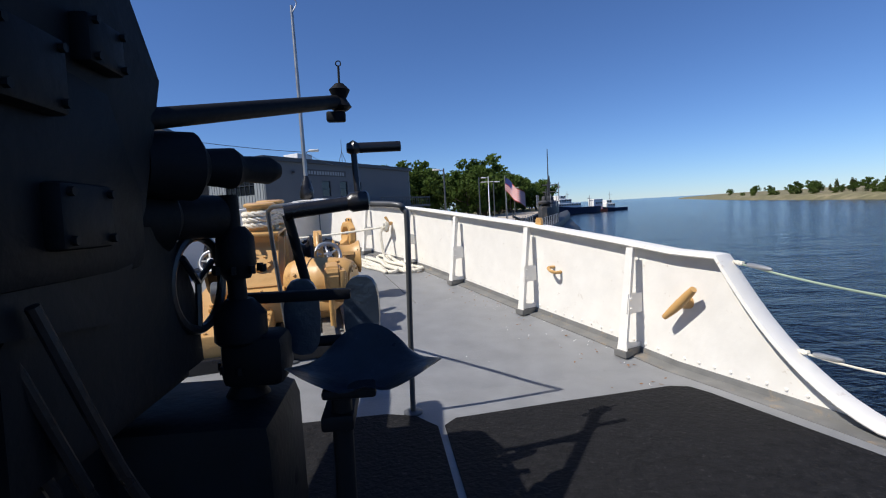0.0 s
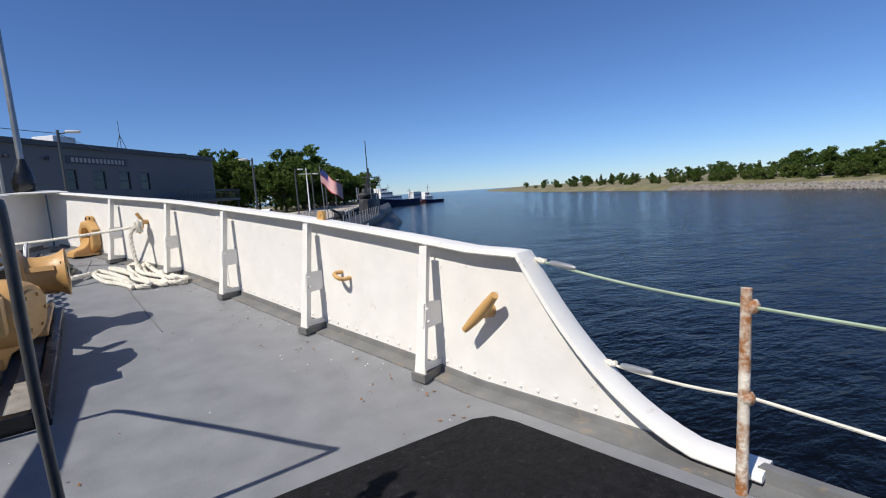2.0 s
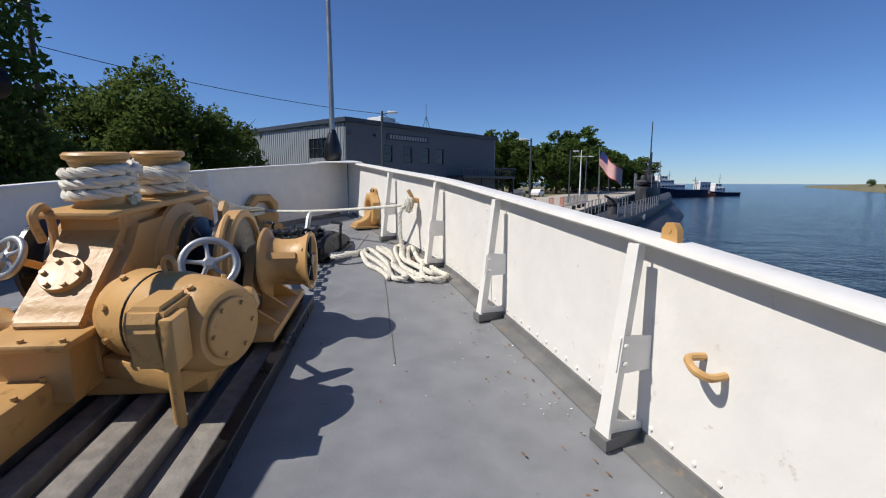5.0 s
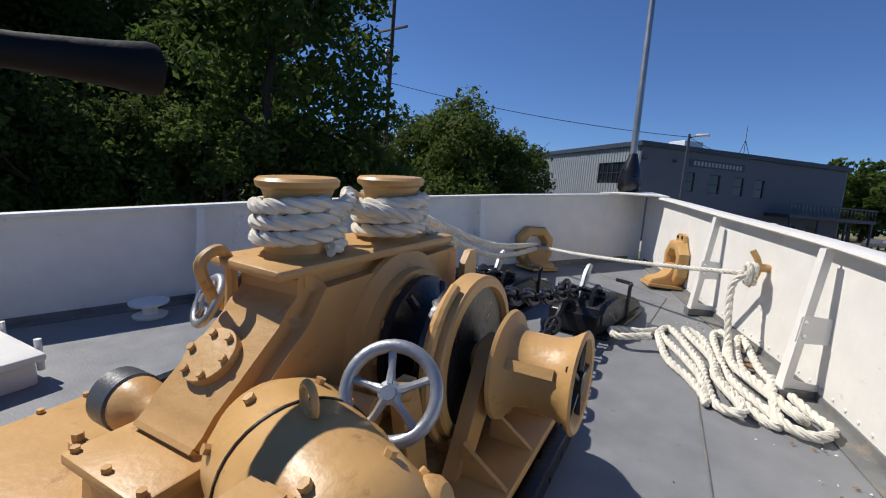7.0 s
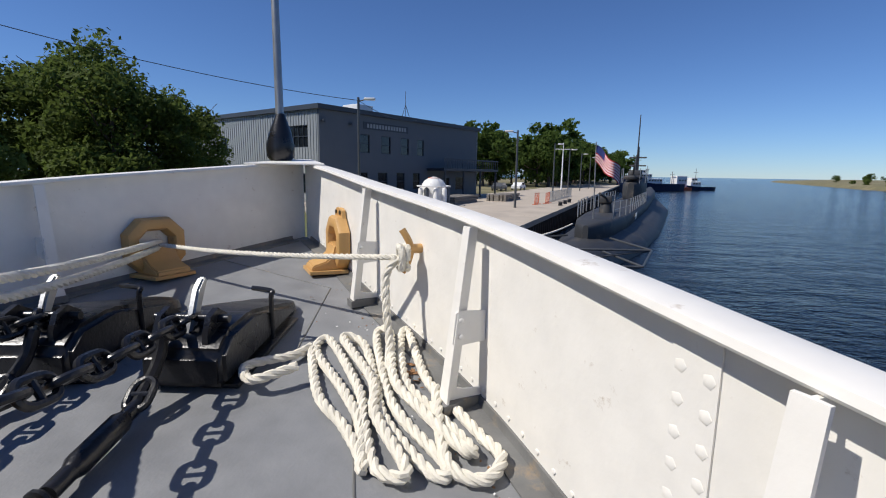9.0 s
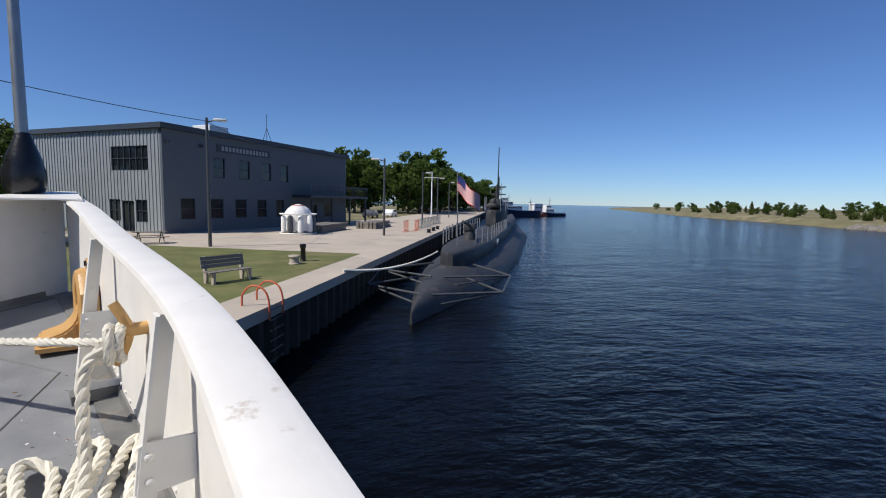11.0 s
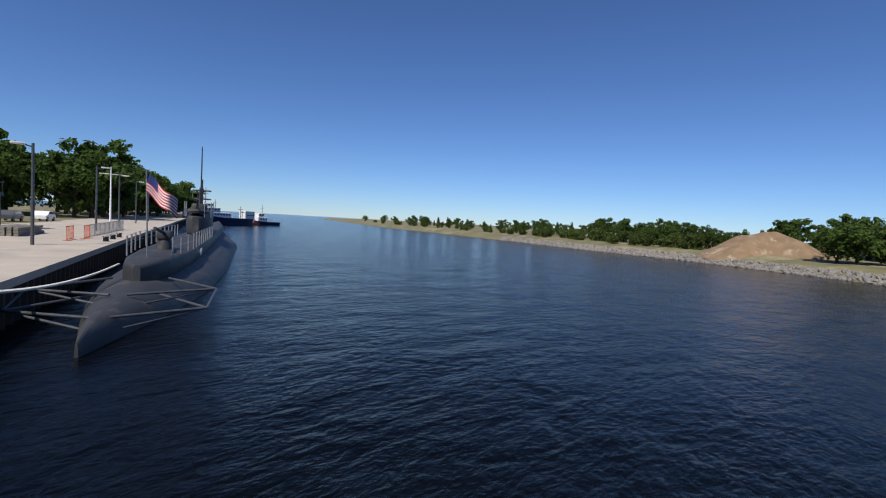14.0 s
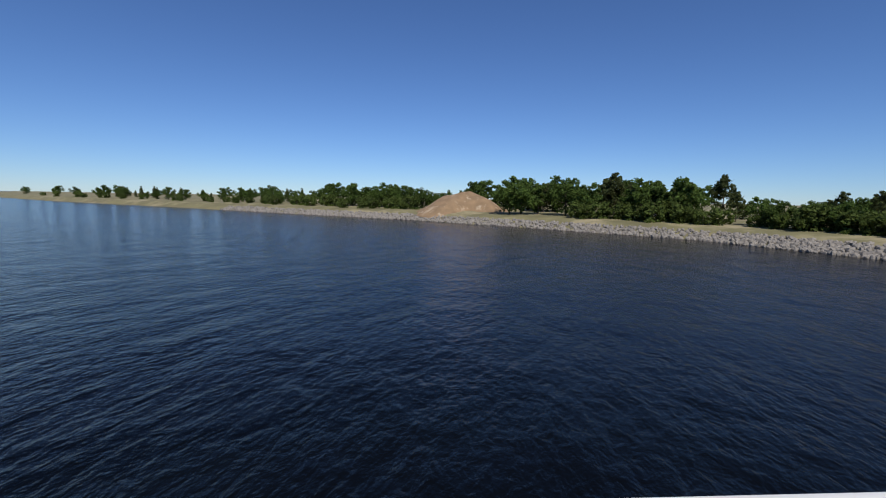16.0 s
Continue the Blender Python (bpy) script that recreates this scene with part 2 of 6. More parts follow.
def smooth_path(pts, per=8):
    """Catmull-Rom points through pts."""
    P = [Vector(p) for p in pts]
    P = [P[0] * 2 - P[1]] + P + [P[-1] * 2 - P[-2]]
    out = []
    for i in range(1, len(P) - 2):
        for k in range(per):
            t = k / per
            a, b, c, d = P[i - 1], P[i], P[i + 1], P[i + 2]
            out.append(0.5 * ((2 * b) + (c - a) * t + (2 * a - 5 * b + 4 * c - d) * t * t + (3 * b - a - 3 * c + d) * t ** 3))
    return out + [P[-2]]


def rope(bm, pts, r, pitch=None, seg=6, strands=3):
    """A laid rope: strands twisted round the path."""
    pitch = pitch or r * 7
    pts = [Vector(p) for p in pts]
    fine, dist = [pts[0]], [0.0]
    step = pitch / 7
    for a, b in zip(pts, pts[1:]):
        n = max(1, round((b - a).length / step))
        for k in range(1, n + 1):
            fine.append(a.lerp(b, k / n))
            dist.append(dist[-1] + (b - a).length / n)
    ups, up = [], None
    for i in range(len(fine)):
        d = (fine[min(i + 1, len(fine) - 1)] - fine[max(i - 1, 0)]).normalized()
        if up is None:
            up = d.orthogonal().normalized()
        up = (up - d * up.dot(d)).normalized()
        ups.append((up.copy(), d.cross(up)))
    for s in range(strands):
        line = []
        for p, t, (u, v) in zip(fine, dist, ups):
            a = 2 * math.pi * (t / pitch + s / strands)
            line.append(p + 0.5 * r * (math.cos(a) * u + math.sin(a) * v))
        tube(bm, line, r * 0.56, seg)
    return bm


# ---- the ship's lines ----
def dz(y):
    return 0.09 * y if y > 0 else 0.0


WALL_Y = [-4.0, -1.45, -0.3, 0.33, 1.55, 2.98, 4.38, 5.73, 7.1, 8.0]
WALL_X = [4.25, 3.93, 3.62, 3.42, 2.97, 2.46, 1.93, 1.22, 0.52, 0.0]


def wall_x(y):
    """Half breadth of the inner bulwark face."""
    i = max(1, min(len(WALL_Y) - 2, next((k for k in range(1, len(WALL_Y)) if WALL_Y[k] >= y), len(WALL_Y) - 1)))
    c = [np.polyfit(WALL_Y[j - 1:j + 2], WALL_X[j - 1:j + 2], 2) for j in (max(1, i - 1), i)]
    t = 0 if i == 1 else min(1, max(0, (y - WALL_Y[i - 1]) / (WALL_Y[i] - WALL_Y[i - 1])))
    return float(np.polyval(c[0], y) * (1 - t) + np.polyval(c[1], y) * t)


def bulge(y, side):
    """Extra port half breadth, set to fit where the camera sees that side."""
    return 0.2 * math.sin(math.pi * (y + 0.3) / 8.3) ** 2 if side < 0 and -0.3 < y < 8.0 else 0.0


def wall_frame(y, side):
    """The point on the deck at the wall, the way forward along it and the way inboard."""
    a, b = wall_x(y - 0.02) + bulge(y - 0.02, side), wall_x(y + 0.02) + bulge(y + 0.02, side)
    t = Vector((side * (b - a), 0.04, 0)).normalized()
    n = Vector((-t.y, t.x, 0)) * side
    return Vector((side * (wall_x(y) + bulge(y, side)), y, dz(y))), t, n


HIGH = 0.90   # bulwark height
END_Y, TOE_Y = -0.32, -1.42


def wall_top(y, side=1):
    if y >= END_Y:
        return HIGH - (0.018 * max(0, 6 - y) if side < 0 else 0.03 * max(0, 1.6 - y))
    s = (END_Y - y) / (END_Y - TOE_Y)
    return max(0.03, wall_top(END_Y, side) * (1 - min(1, s)) ** 2.2)


def deck_plate():
    bm = B()
    ys = [-9, -6, -4, -3, -2, -1, 0, 0.6, 1.5, 2.5, 3.5, 4.5, 5.5, 6.5, 7.2, 7.6, 7.96]
    rows = []
    for y in ys:
        hw = 4.27 if y < -4 else wall_x(y) + 0.02
        pw = hw + bulge(y, -1)
        rows.append([bm.verts.new((x, y, dz(y))) for x in (-pw, -pw / 2, 0, hw / 2, hw)] + [bm.verts.new((x, y, dz(y) - 0.05)) for x in (hw, -pw)])
    for a, b in zip(rows, rows[1:]):
        for k in range(7):
            bm.faces.new((a[k], a[(k + 1) % 7], b[(k + 1) % 7], b[k]))
    bmesh.ops.recalc_face_normals(bm, faces=bm.faces[:])
    return solid("deck", bm, DECK, "grey painted steel foredeck rising towards the bow", "deck", kind="structure", smooth=False)


deck_plate()

# ---- bulwarks ----
def bulwark(side):
    root = thing("bulwark", "white riveted steel bulwark with a flat cap rail along the deck edge", "bulwark", kind="structure")
    ys = list(np.linspace(TOE_Y, END_Y, 14)) + list(np.linspace(END_Y + 0.05, 7.98, 60))
    bm = B()
    path = []
    rings = []
    for y in ys:
        o, t, n = wall_frame(y, side)
        h = wall_top(y, side)
        rings.append([bm.verts.new(o + n * a + Vector((0, 0, z))) for a, z in ((0, -0.04), (0, h), (-0.02, h), (-0.02, -0.04))])
    for p, q in zip(rings, rings[1:]):
        for k in range(4):
            bm.faces.new((p[k], p[(k + 1) % 4], q[(k + 1) % 4], q[k]))
    bm.faces.new(rings[0]), bm.faces.new(rings[-1])
    bmesh.ops.recalc_face_normals(bm, faces=bm.faces[:])
    part("plating", bm, WHITE, root, smooth=False)
    # cap rail, rounded edges
    bm = B()
    sec = [(0.075, 0.0), (0.08, 0.008), (0.075, 0.028), (0.05, 0.034), (-0.05, 0.034), (-0.072, 0.028), (-0.078, 0.008), (-0.07, 0.0)]
    path = []
    for i, y in enumerate(ys):
        o, t, n = wall_frame(y, side)
        h = wall_top(y, side)
        h0, h1 = wall_top(y - 0.03, side) + dz(y - 0.03), wall_top(y + 0.03, side) + dz(y + 0.03)
        along = (t * 0.06 + Vector((0, 0, h1 - h0)))
        if abs(y - END_Y) < 1e-6:
            along = t * 0.06 + Vector((0, 0, 0.03))
        up = along.normalized().cross(n) * side
        up = up if up.z > 0 else -up
        path.append((o + Vector((0, 0, h)), n, up))
    sweep(bm, path, sec)
    part("cap_rail", bm, WHITE, root)
    # waterway strip at the foot
    bm = B()
    prev = None
    for y in np.linspace(-4, 7.8, 60):
        o, t, n = wall_frame(y, side)
        row = [bm.verts.new(o + n * a + Vector((0, 0, z))) for a, z in ((-0.01, 0.05), (0.012, 0.05), (0.02, 0.012), (0.13, 0.004), (0.13, -0.01), (-0.01, -0.01))]
        if prev:
            for k in range(5):
                bm.faces.new((prev[k], prev[k + 1], row[k + 1], row[k]))
        prev = row
    bmesh.ops.recalc_face_normals(bm, faces=bm.faces[:])
    part("waterway", bm, GUTTER, root, "dirty grey waterway strip")
    # rivets along the foot and on the butt straps
    bm = B()
    spots = [(y, 0.085) for y in np.arange(-1.15, 7.7, 0.11) if wall_top(y) > 0.12]
    for y0 in ((3.27,) if side > 0 else (3.35,)):
        spots += [(y0 + d, h) for d in (-0.04, 0.04) for h in np.arange(0.14, wall_top(y0, side) - 0.06, 0.09)]
    for y, h in spots:
        o, t, n = wall_frame(y, side)
        m = Matrix.Translation(o + n * 0.002 + Vector((0, 0, h))) @ n.to_track_quat("Z", "Y").to_matrix().to_4x4() @ Matrix.Diagonal((1, 1, 0.6, 1))
        bmesh.ops.create_icosphere(bm, subdivisions=1, radius=0.022 if h > 0.1 else 0.013, matrix=m)
    tagged(part("rivets", bm, WHITE, root), kind="stuff")
    # butt strap
    for y0 in ((3.27,) if side > 0 else (3.35,)):
        bm = B()
        o, t, n = wall_frame(y0, side)
        slab(bm, [o + t * a + n * 0.001 + Vector((0, 0, z + 0.09 * a)) for a, z in ((-0.07, 0.05), (0.07, 0.05), (0.07, wall_top(y0, side) - 0.02), (-0.07, wall_top(y0, side) - 0.02))], n, 0.006)
        part("butt_strap", bm, WHITE, root, smooth=False)
    return root


BULWARK_S, BULWARK_P = bulwark(1), bulwark(-1)


def bracket(side, y, group):
    """A flanged stay from the deck up to the cap."""
    root = thing("bulwark_stay", "white tapered steel bulwark stay with a bolted lug plate", "bracket", group=group)
    o, t, n = wall_frame(y, side)
    up = Vector((0, 0, 1))
    root.matrix_world = Matrix.Translation(o + n * 0.1)
    bpy.context.view_layer.update()
    high = wall_top(y, side)
    post = B()
    w = 0.042
    f0, f1 = o + n * 0.20 + up * 0.01, o + n * 0.088 + up * (high - 0.004)
    ring = [(-w, 0.0), (w, 0.0), (w, -0.012), (0.008, -0.014), (0.008, -0.06), (-0.008, -0.06), (-0.008, -0.014), (-w, -0.012)]
    sweep(post, [(f0 + n * 0.012, t * 1.25, n), (f0.lerp(f1, 0.12) + n * 0.012, t, n), (f1 + n * 0.012, t * 0.78, n)], ring)
    part("post", post, WHITE, root, smooth=False)
    ft = B()
    slab(ft, [o + n * a + t * b + up * 0.004 for a, b in ((0.0, -0.01), (0.225, -0.06), (0.225, 0.06), (0.0, 0.10))], up, 0.05)
    part("foot_plate", ft, GUTTER, root, "grey painted foot", smooth=False)
    ft = B()
    slab(ft, [o + n * a + up * z - t * 0.007 for a, z in ((0.002, 0.05), (0.20, 0.05), (0.185, 0.13), (0.10, 0.10), (0.002, 0.09))], t, 0.014)
    part("knee_plate", ft, WHITE, root, smooth=False)
    lug = B()
    zc = 0.42
    slab(lug, [o + n * a - t * 0.02 + up * (zc + c) for a, c in ((0.002, -0.075), (0.165, -0.085), (0.175, -0.07), (0.16, 0.075), (0.145, 0.085), (0.002, 0.075))], -t, 0.012)
    part("lug_plate", lug, WHITE, root, smooth=False)
    for c in (-0.04, 0.04):
        bm = B()
        p = o + n * 0.135 - t * 0.032 + up * (zc + c)
        lathe(bm, [(0, 0.014), (0.01, 0.012), (0.014, 0.006)], p, -t, 10)
        part("bolt", bm, WHITE, root)
    return root


for y in (0.33, 1.55, 2.98, 4.38, 5.73):
    bracket(1, y, "starboard bulwark stays")
for y in (0.1, 1.5, 3.0, 4.4, 5.7):
    bracket(-1, y, "port bulwark stays")


def hull():
    bm = B()
    for side in (1, -1):
        prev = None
        for y in list(np.linspace(-9, -1.7, 6)) + list(np.linspace(-1.2, 8.0, 24)):
            x = (4.27 if y < -4 else wall_x(y) + bulge(y, side)) + 0.022
            k = max(0, (y + 3) / 11.3)
            row = [bm.verts.new((side * max(0.0, x * s - c * k), y + e, z)) for s, c, z, e in ((1, 0, dz(y) - 0.03, 0), (0.93, 0.35, -1.2, -0.35 * k), (0.86, 0.7, -3.6, -0.9 * k))]
            if prev:
                for a in range(2):
                    bm.faces.new((prev[a], prev[a + 1], row[a + 1], row[a]))
            prev = row
    bmesh.ops.recalc_face_normals(bm, faces=bm.faces[:])
    return solid("hull", bm, WHITE, "white flared ship hull below the deck edge", "hull", kind="structure")


hull()

# ---- water and land ----
ZW, ZG = -3.2, -1.41
QO, QA = Vector((1.72, 18.3, 0)), radians(22.6)
QP, QQ = Vector((math.cos(QA), -math.sin(QA), 0)), Vector((math.sin(QA), math.cos(QA), 0))


def quay(p, q, z=ZG):
    """p metres from the quay's edge over the water, q metres along it."""
    return QO + QP * p + QQ * q + Vector((0, 0, z))


def sheet(name, pts, z, mat, label, category, thick=0.0):
    bm = B()
    slab(bm, [Vector((p[0], p[1], z)) for p in pts], (0, 0, -1), max(thick, 0.01))
    return solid(name, bm, mat, label, category, kind="structure", smooth=False)


sheet("water", [(-3000, -3000), (3000, -3000), (3000, 3000), (-3000, 3000)], ZW, WATER, "dark blue rippled channel water", "water")

# ---- land on the quay side ----
sheet("ground", [tuple(quay(*p).xy) for p in ((-0.35, -60), (-0.35, 320), (-600, 320), (-600, -60))], ZG - 0.03, BANK, "dry grassy ground behind the quay", "ground")
sheet("lawn", [tuple(quay(*p).xy) for p in ((-1.5, -30), (-1.5, 11.5), (-34, 12.4), (-34, -30))], ZG + 0.004, GRASS, "mown sunlit lawn with dry patches beside the quay", "lawn")
sheet("plaza", [tuple(quay(*p).xy) for p in ((-1.5, 11.55), (-1.5, 150), (-14.0, 150), (-14.0, 62), (-16.5, 40), (-26, 22), (-34, 22), (-34, 12.45))], ZG, CONCRETE, "pale concrete yard in front of the building", "pavement")


def quay_walk():
    root = thing("quay_walk", "pale concrete quay walkway with a dark sheet pile face", "quay", kind="structure")
    for q in range(-30, 150, 6):
        bm = B()
        slab(bm, [quay(a, q + b, ZG + 0.012) for a, b in ((-1.52, 0.01), (0, 0.01), (0, 5.99), (-1.52, 5.99))], (0, 0, -1), 0.35)
        part("walk_slab", bm, CONCRETE, root, smooth=False)
    bm = B()
    prev = None
    for k in range(0, 900):
        q = -30 + k * 0.2
        o = (-0.25, -0.05)[(k // 2) % 2]
        row = [bm.verts.new(quay(o, q, z)) for z in (ZG - 0.3, ZW - 1)]
        if prev:
            bm.faces.new((prev[0], prev[1], row[1], row[0]))
        prev = row
    part("sheet_piling", bm, QUAYWALL, root, "rusty dark sheet piling", smooth=False)


quay_walk()


def building():
    root = thing("harbour_building", "two-storey grey building with ribbed side wall and dark roof trim", "building")
    L, W, H = 25.8, 22.0, 8.45
    c0 = Vector((-9.6, 44.8, 0))
    turn = radians(37)
    a, s = Vector((math.sin(turn), math.cos(turn), 0)), Vector((-math.cos(turn), math.sin(turn), 0))

    def at(u, v, z):
        return c0 + a * u + s * v + Vector((0, 0, ZG + z))

    # front wall along the quay with openings through it
    def wall(org, along, inward, length, holes, mat, name):
        bm = B()
        us = sorted({0, length, *[h[0] for h in holes], *[h[1] for h in holes]})
        zs = sorted({0, H, *[h[2] for h in holes], *[h[3] for h in holes]})
        filled = {(i, j) for i in range(len(us) - 1) for j in range(len(zs) - 1)
                  if not any(h[0] <= us[i] and us[i + 1] <= h[1] and h[2] <= zs[j] and zs[j + 1] <= h[3] for h in holes)}
        made = {}

        def v(i, j, k):
            if (i, j, k) not in made:
                made[i, j, k] = bm.verts.new(org + along * us[i] + Vector((0, 0, zs[j])) + inward * (0.25 * k))
            return made[i, j, k]

        for i, j in filled:
            bm.faces.new((v(i, j, 0), v(i + 1, j, 0), v(i + 1, j + 1, 0), v(i, j + 1, 0)))
            bm.faces.new((v(i, j, 1), v(i, j + 1, 1), v(i + 1, j + 1, 1), v(i + 1, j, 1)))
            for di, dj, a, b in ((-1, 0, (0, 0), (0, 1)), (1, 0, (1, 0), (1, 1)), (0, -1, (0, 0), (1, 0)), (0, 1, (0, 1), (1, 1))):
                if (i + di, j + dj) not in filled:
                    bm.faces.new((v(i + a[0], j + a[1], 0), v(i + b[0], j + b[1], 0), v(i + b[0], j + b[1], 1), v(i + a[0], j + a[1], 1)))
        bmesh.ops.recalc_face_normals(bm, faces=bm.faces[:])
        return part(name, bm, mat, root, smooth=False)

    def window(org, along, inward, u0, u1, z0, z1, nx, nz):
        w = 0.06
        g = B()
        slab(g, [org + along * u + inward * 0.14 + Vector((0, 0, z)) for u, z in ((u0, z0), (u1, z0), (u1, z1), (u0, z1))], inward, 0.02)
        win = part("window", g, TRIM, root, smooth=False)
        for u in np.linspace(u0, u1 - w, nx + 1):
            f = B()
            slab(f, [org + along * (u + d) + inward * 0.04 + Vector((0, 0, z)) for d, z in ((0, z0), (w, z0), (w, z1), (0, z1))], inward, 0.08)
            part("upright_bar", f, TRIM, win, smooth=False)
        for z in np.linspace(z0, z1 - w, nz + 1):
            f = B()
            slab(f, [org + along * u + inward * 0.045 + Vector((0, 0, z + d)) for u, d in ((u0, 0), (u1, 0), (u1, w), (u0, w))], inward, 0.07)
            part("cross_bar", f, TRIM, win, smooth=False)
        g = B()
        slab(g, [org + along * u + inward * 0.12 + Vector((0, 0, z)) for u, z in ((u0, z0), (u1, z0), (u1, z1), (u0, z1))], inward, 0.02)
        part("pane", g, GLASS, win, smooth=False)

    base = c0 + Vector((0, 0, ZG))
    ups = [(4.9, 6.2), (7.8, 9.2), (10.8, 12.1), (13.5, 14.7)]
    lows = [(1.5, 2.9), (4.5, 5.9), (7.3, 8.7), (10.1, 11.4), (12.8, 14.0)]
    holes = [(u0, u1, 4.8, 6.6) for u0, u1 in ups] + [(u0, u1, 1.1, 2.9) for u0, u1 in lows] + [(18.5, 19.7, 0.02, 2.4), (21, 23, 0.9, 2.5)]
    wall(base, a, s, L, holes, CLADSHADE, "front_wall")
    for h in holes:
        window(base, a, s, *h, 1, 2 if h[2] > 0.5 else 1)
    side_holes = [(1.4, 5.9, 5.1, 7.1), (3.3, 4.8, 0.02, 2.6), (1.7, 3.1, 0.85, 2.7), (5.0, 6.4, 0.85, 2.7), (15.6, 17.0, 4.7, 6.4)]
    o2 = base + s * 0.25
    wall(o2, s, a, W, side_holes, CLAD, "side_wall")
    for h, n in zip(side_holes, ((6, 2), (2, 1), (2, 2), (2, 2), (2, 2))):
        window(o2, s, a, *h, *n)
    ribs = B()
    for v in np.arange(0.15, W, 0.42):
        spans, z = [], 0.0
        for h in sorted((h for h in side_holes if h[0] - 0.06 < v < h[1] + 0.06), key=lambda h: h[2]):
            spans.append((z, h[2])), (z := h[3])
        spans.append((z, H))
        for z0, z1 in spans:
            if z1 - z0 > 0.1:
                slab(ribs, [o2 + s * (v + d) + Vector((0, 0, z)) for d, z in ((0, z0), (0.1, z0), (0.1, z1), (0, z1))], -a, 0.05)
    part("wall_ribs", ribs, CLAD, root, smooth=False)
    for nm, org, al, n, ln in (("rear_wall", base + a * L, s, -a, W), ("back_wall", base + s * W, a, -s, L)):
        bm = B()
        slab(bm, [org + al * u + Vector((0, 0, z)) for u, z in ((0, 0), (ln, 0), (ln, H), (0, H))], n, 0.2)
        part(nm, bm, CLAD, root, smooth=False)
    bm = B()
    slab(bm, [at(u, v, H - 0.02) for u, v in ((-0.3, -0.3), (L + 0.3, -0.3), (L + 0.3, W + 0.3), (-0.3, W + 0.3))], (0, 0, 1), 0.42)
    part("roof", bm, TRIM, root, "dark blue roof edge", smooth=False)
    bm = B()
    box(bm, (2.2, 2.2, 0.9), at(7.4, 3.0, H + 0.85), 0.05, pose(0, 0, 0, 0, 0, -37))
    part("roof_unit", bm, OFFWHITE, root, smooth=False)
    bm = B()
    p = at(13.2, 1.5, H + 0.4)
    for d in ((0, 0), (0.5, 0.2), (-0.5, 0.25)):
        rod(bm, p + Vector((*d, 0)), p + Vector((0, 0, 1.6)), 0.03, seg=6)
    rod(bm, p, p + Vector((0, 0, 3.0)), 0.03, seg=6)
    part("antenna", bm, DARKSTEEL, root)
    # long sign with unreadable writing
    bm = B()
    slab(bm, [at(u, -0.002, z) for u, z in ((5.3, 7.1), (11.9, 7.1), (11.9, 7.8), (5.3, 7.8))], -s, 0.05)
    sign = part("sign_board", bm, TRIM, root, smooth=False)
    bm = B()
    for k in range(14):
        slab(bm, [at(5.8 + k * 0.42 + d, -0.056, z) for d, z in ((0, 7.25), (0.27, 7.25), (0.27, 7.65), (0, 7.65))], -s, 0.01)
    part("sign_bars", bm, CLAD, sign, smooth=False)
    # balcony canopy at the far end
    bm = B()
    slab(bm, [at(u, v, 3.2) for u, v in ((15.2, -2.6), (27.0, -2.6), (27.0, -0.01), (15.2, -0.01))], (0, 0, 1), 0.3)
    for u in np.arange(15.3, 27.0, 0.5):
        slab(bm, [at(u, -2.55, z) for z in (3.5, 4.5)] + [at(u + 0.06, -2.55, z) for z in (4.5, 3.5)], -s, 0.04)
    slab(bm, [at(u, -2.55, z) for u, z in ((15.2, 4.45), (27.0, 4.45), (27.0, 4.6), (15.2, 4.6))], -s, 0.06)
    for u in (15.6, 19.3, 23.0, 26.7):
        rod(bm, at(u, -2.4, 0), at(u, -2.4, 3.2), 0.12, seg=8)
    part("balcony", bm, TRIM, root, "dark balcony on posts", smooth=False)
    # wall lamps
    for u in (3.6, 0.4):
        bm = B()
        box(bm, (0.3, 0.3, 0.25), at(u, -0.15, 7.4), 0.04)
        part("wall_lamp", bm, TRIM, root, smooth=False)


building()


def lamp_post(x, y, h, arm=1):
    root = thing("lamp_post", "dark steel lamp post with a short arm and pale lamp head", "street lamp", (x, y, ZG), group="quay lamp posts")
    bpy.context.view_layer.update()
    bm = B()
    rod(bm, (x, y, ZG - 0.05), (x, y, ZG + h), 0.11, 0.08)
    part("pole", bm, DARKSTEEL, root)
    bm = B()
    rod(bm, (x, y, ZG + h - 0.25), (x + 0.55 * arm, y, ZG + h - 0.12), 0.04, seg=8)
    part("arm", bm, DARKSTEEL, root)
    bm = B()
    box(bm, (0.75, 0.28, 0.16), (x + 0.75 * arm, y, ZG + h - 0.1), 0.05)
    part("lamp_head", bm, OFFWHITE, root)


lamp_post(-4.1, 34.1, 7.8)
lamp_post(7.95, 43.5, 6.7, -1)
for q in (48, 62, 78, 95):
    p = quay(-4.5, q)
    lamp_post(p.x, p.y, 7.0)
lamp_post(-21.0, 21.2, 9.3)


def utility_pole():
    x, y, h = -19.5, 22.7, 14.5
    root = thing("utility_pole", "tall weathered wooden utility pole with transformer and cables", "utility pole", (x, y, ZG))
    bpy.context.view_layer.update()
    bm = B()
    rod(bm, (x, y, ZG - 0.1), (x, y, ZG + h), 0.17, 0.12)
    part("pole", bm, BARK, root)
    bm = B()
    lathe(bm, [(0, 0.1), (0.02, 0.2), (0.75, 0.2), (0.85, 0.14), (0.9, 0.05)], (x - 0.4, y + 0.1, ZG + 10.6), (0, 0, 1), 20)
    part("transformer", bm, STEEL, root)
    bm = B()
    box(bm, (2.4, 0.12, 0.14), (x, y, ZG + 12.6), 0.01)
    part("crossarm", bm, WOOD, root)


utility_pole()


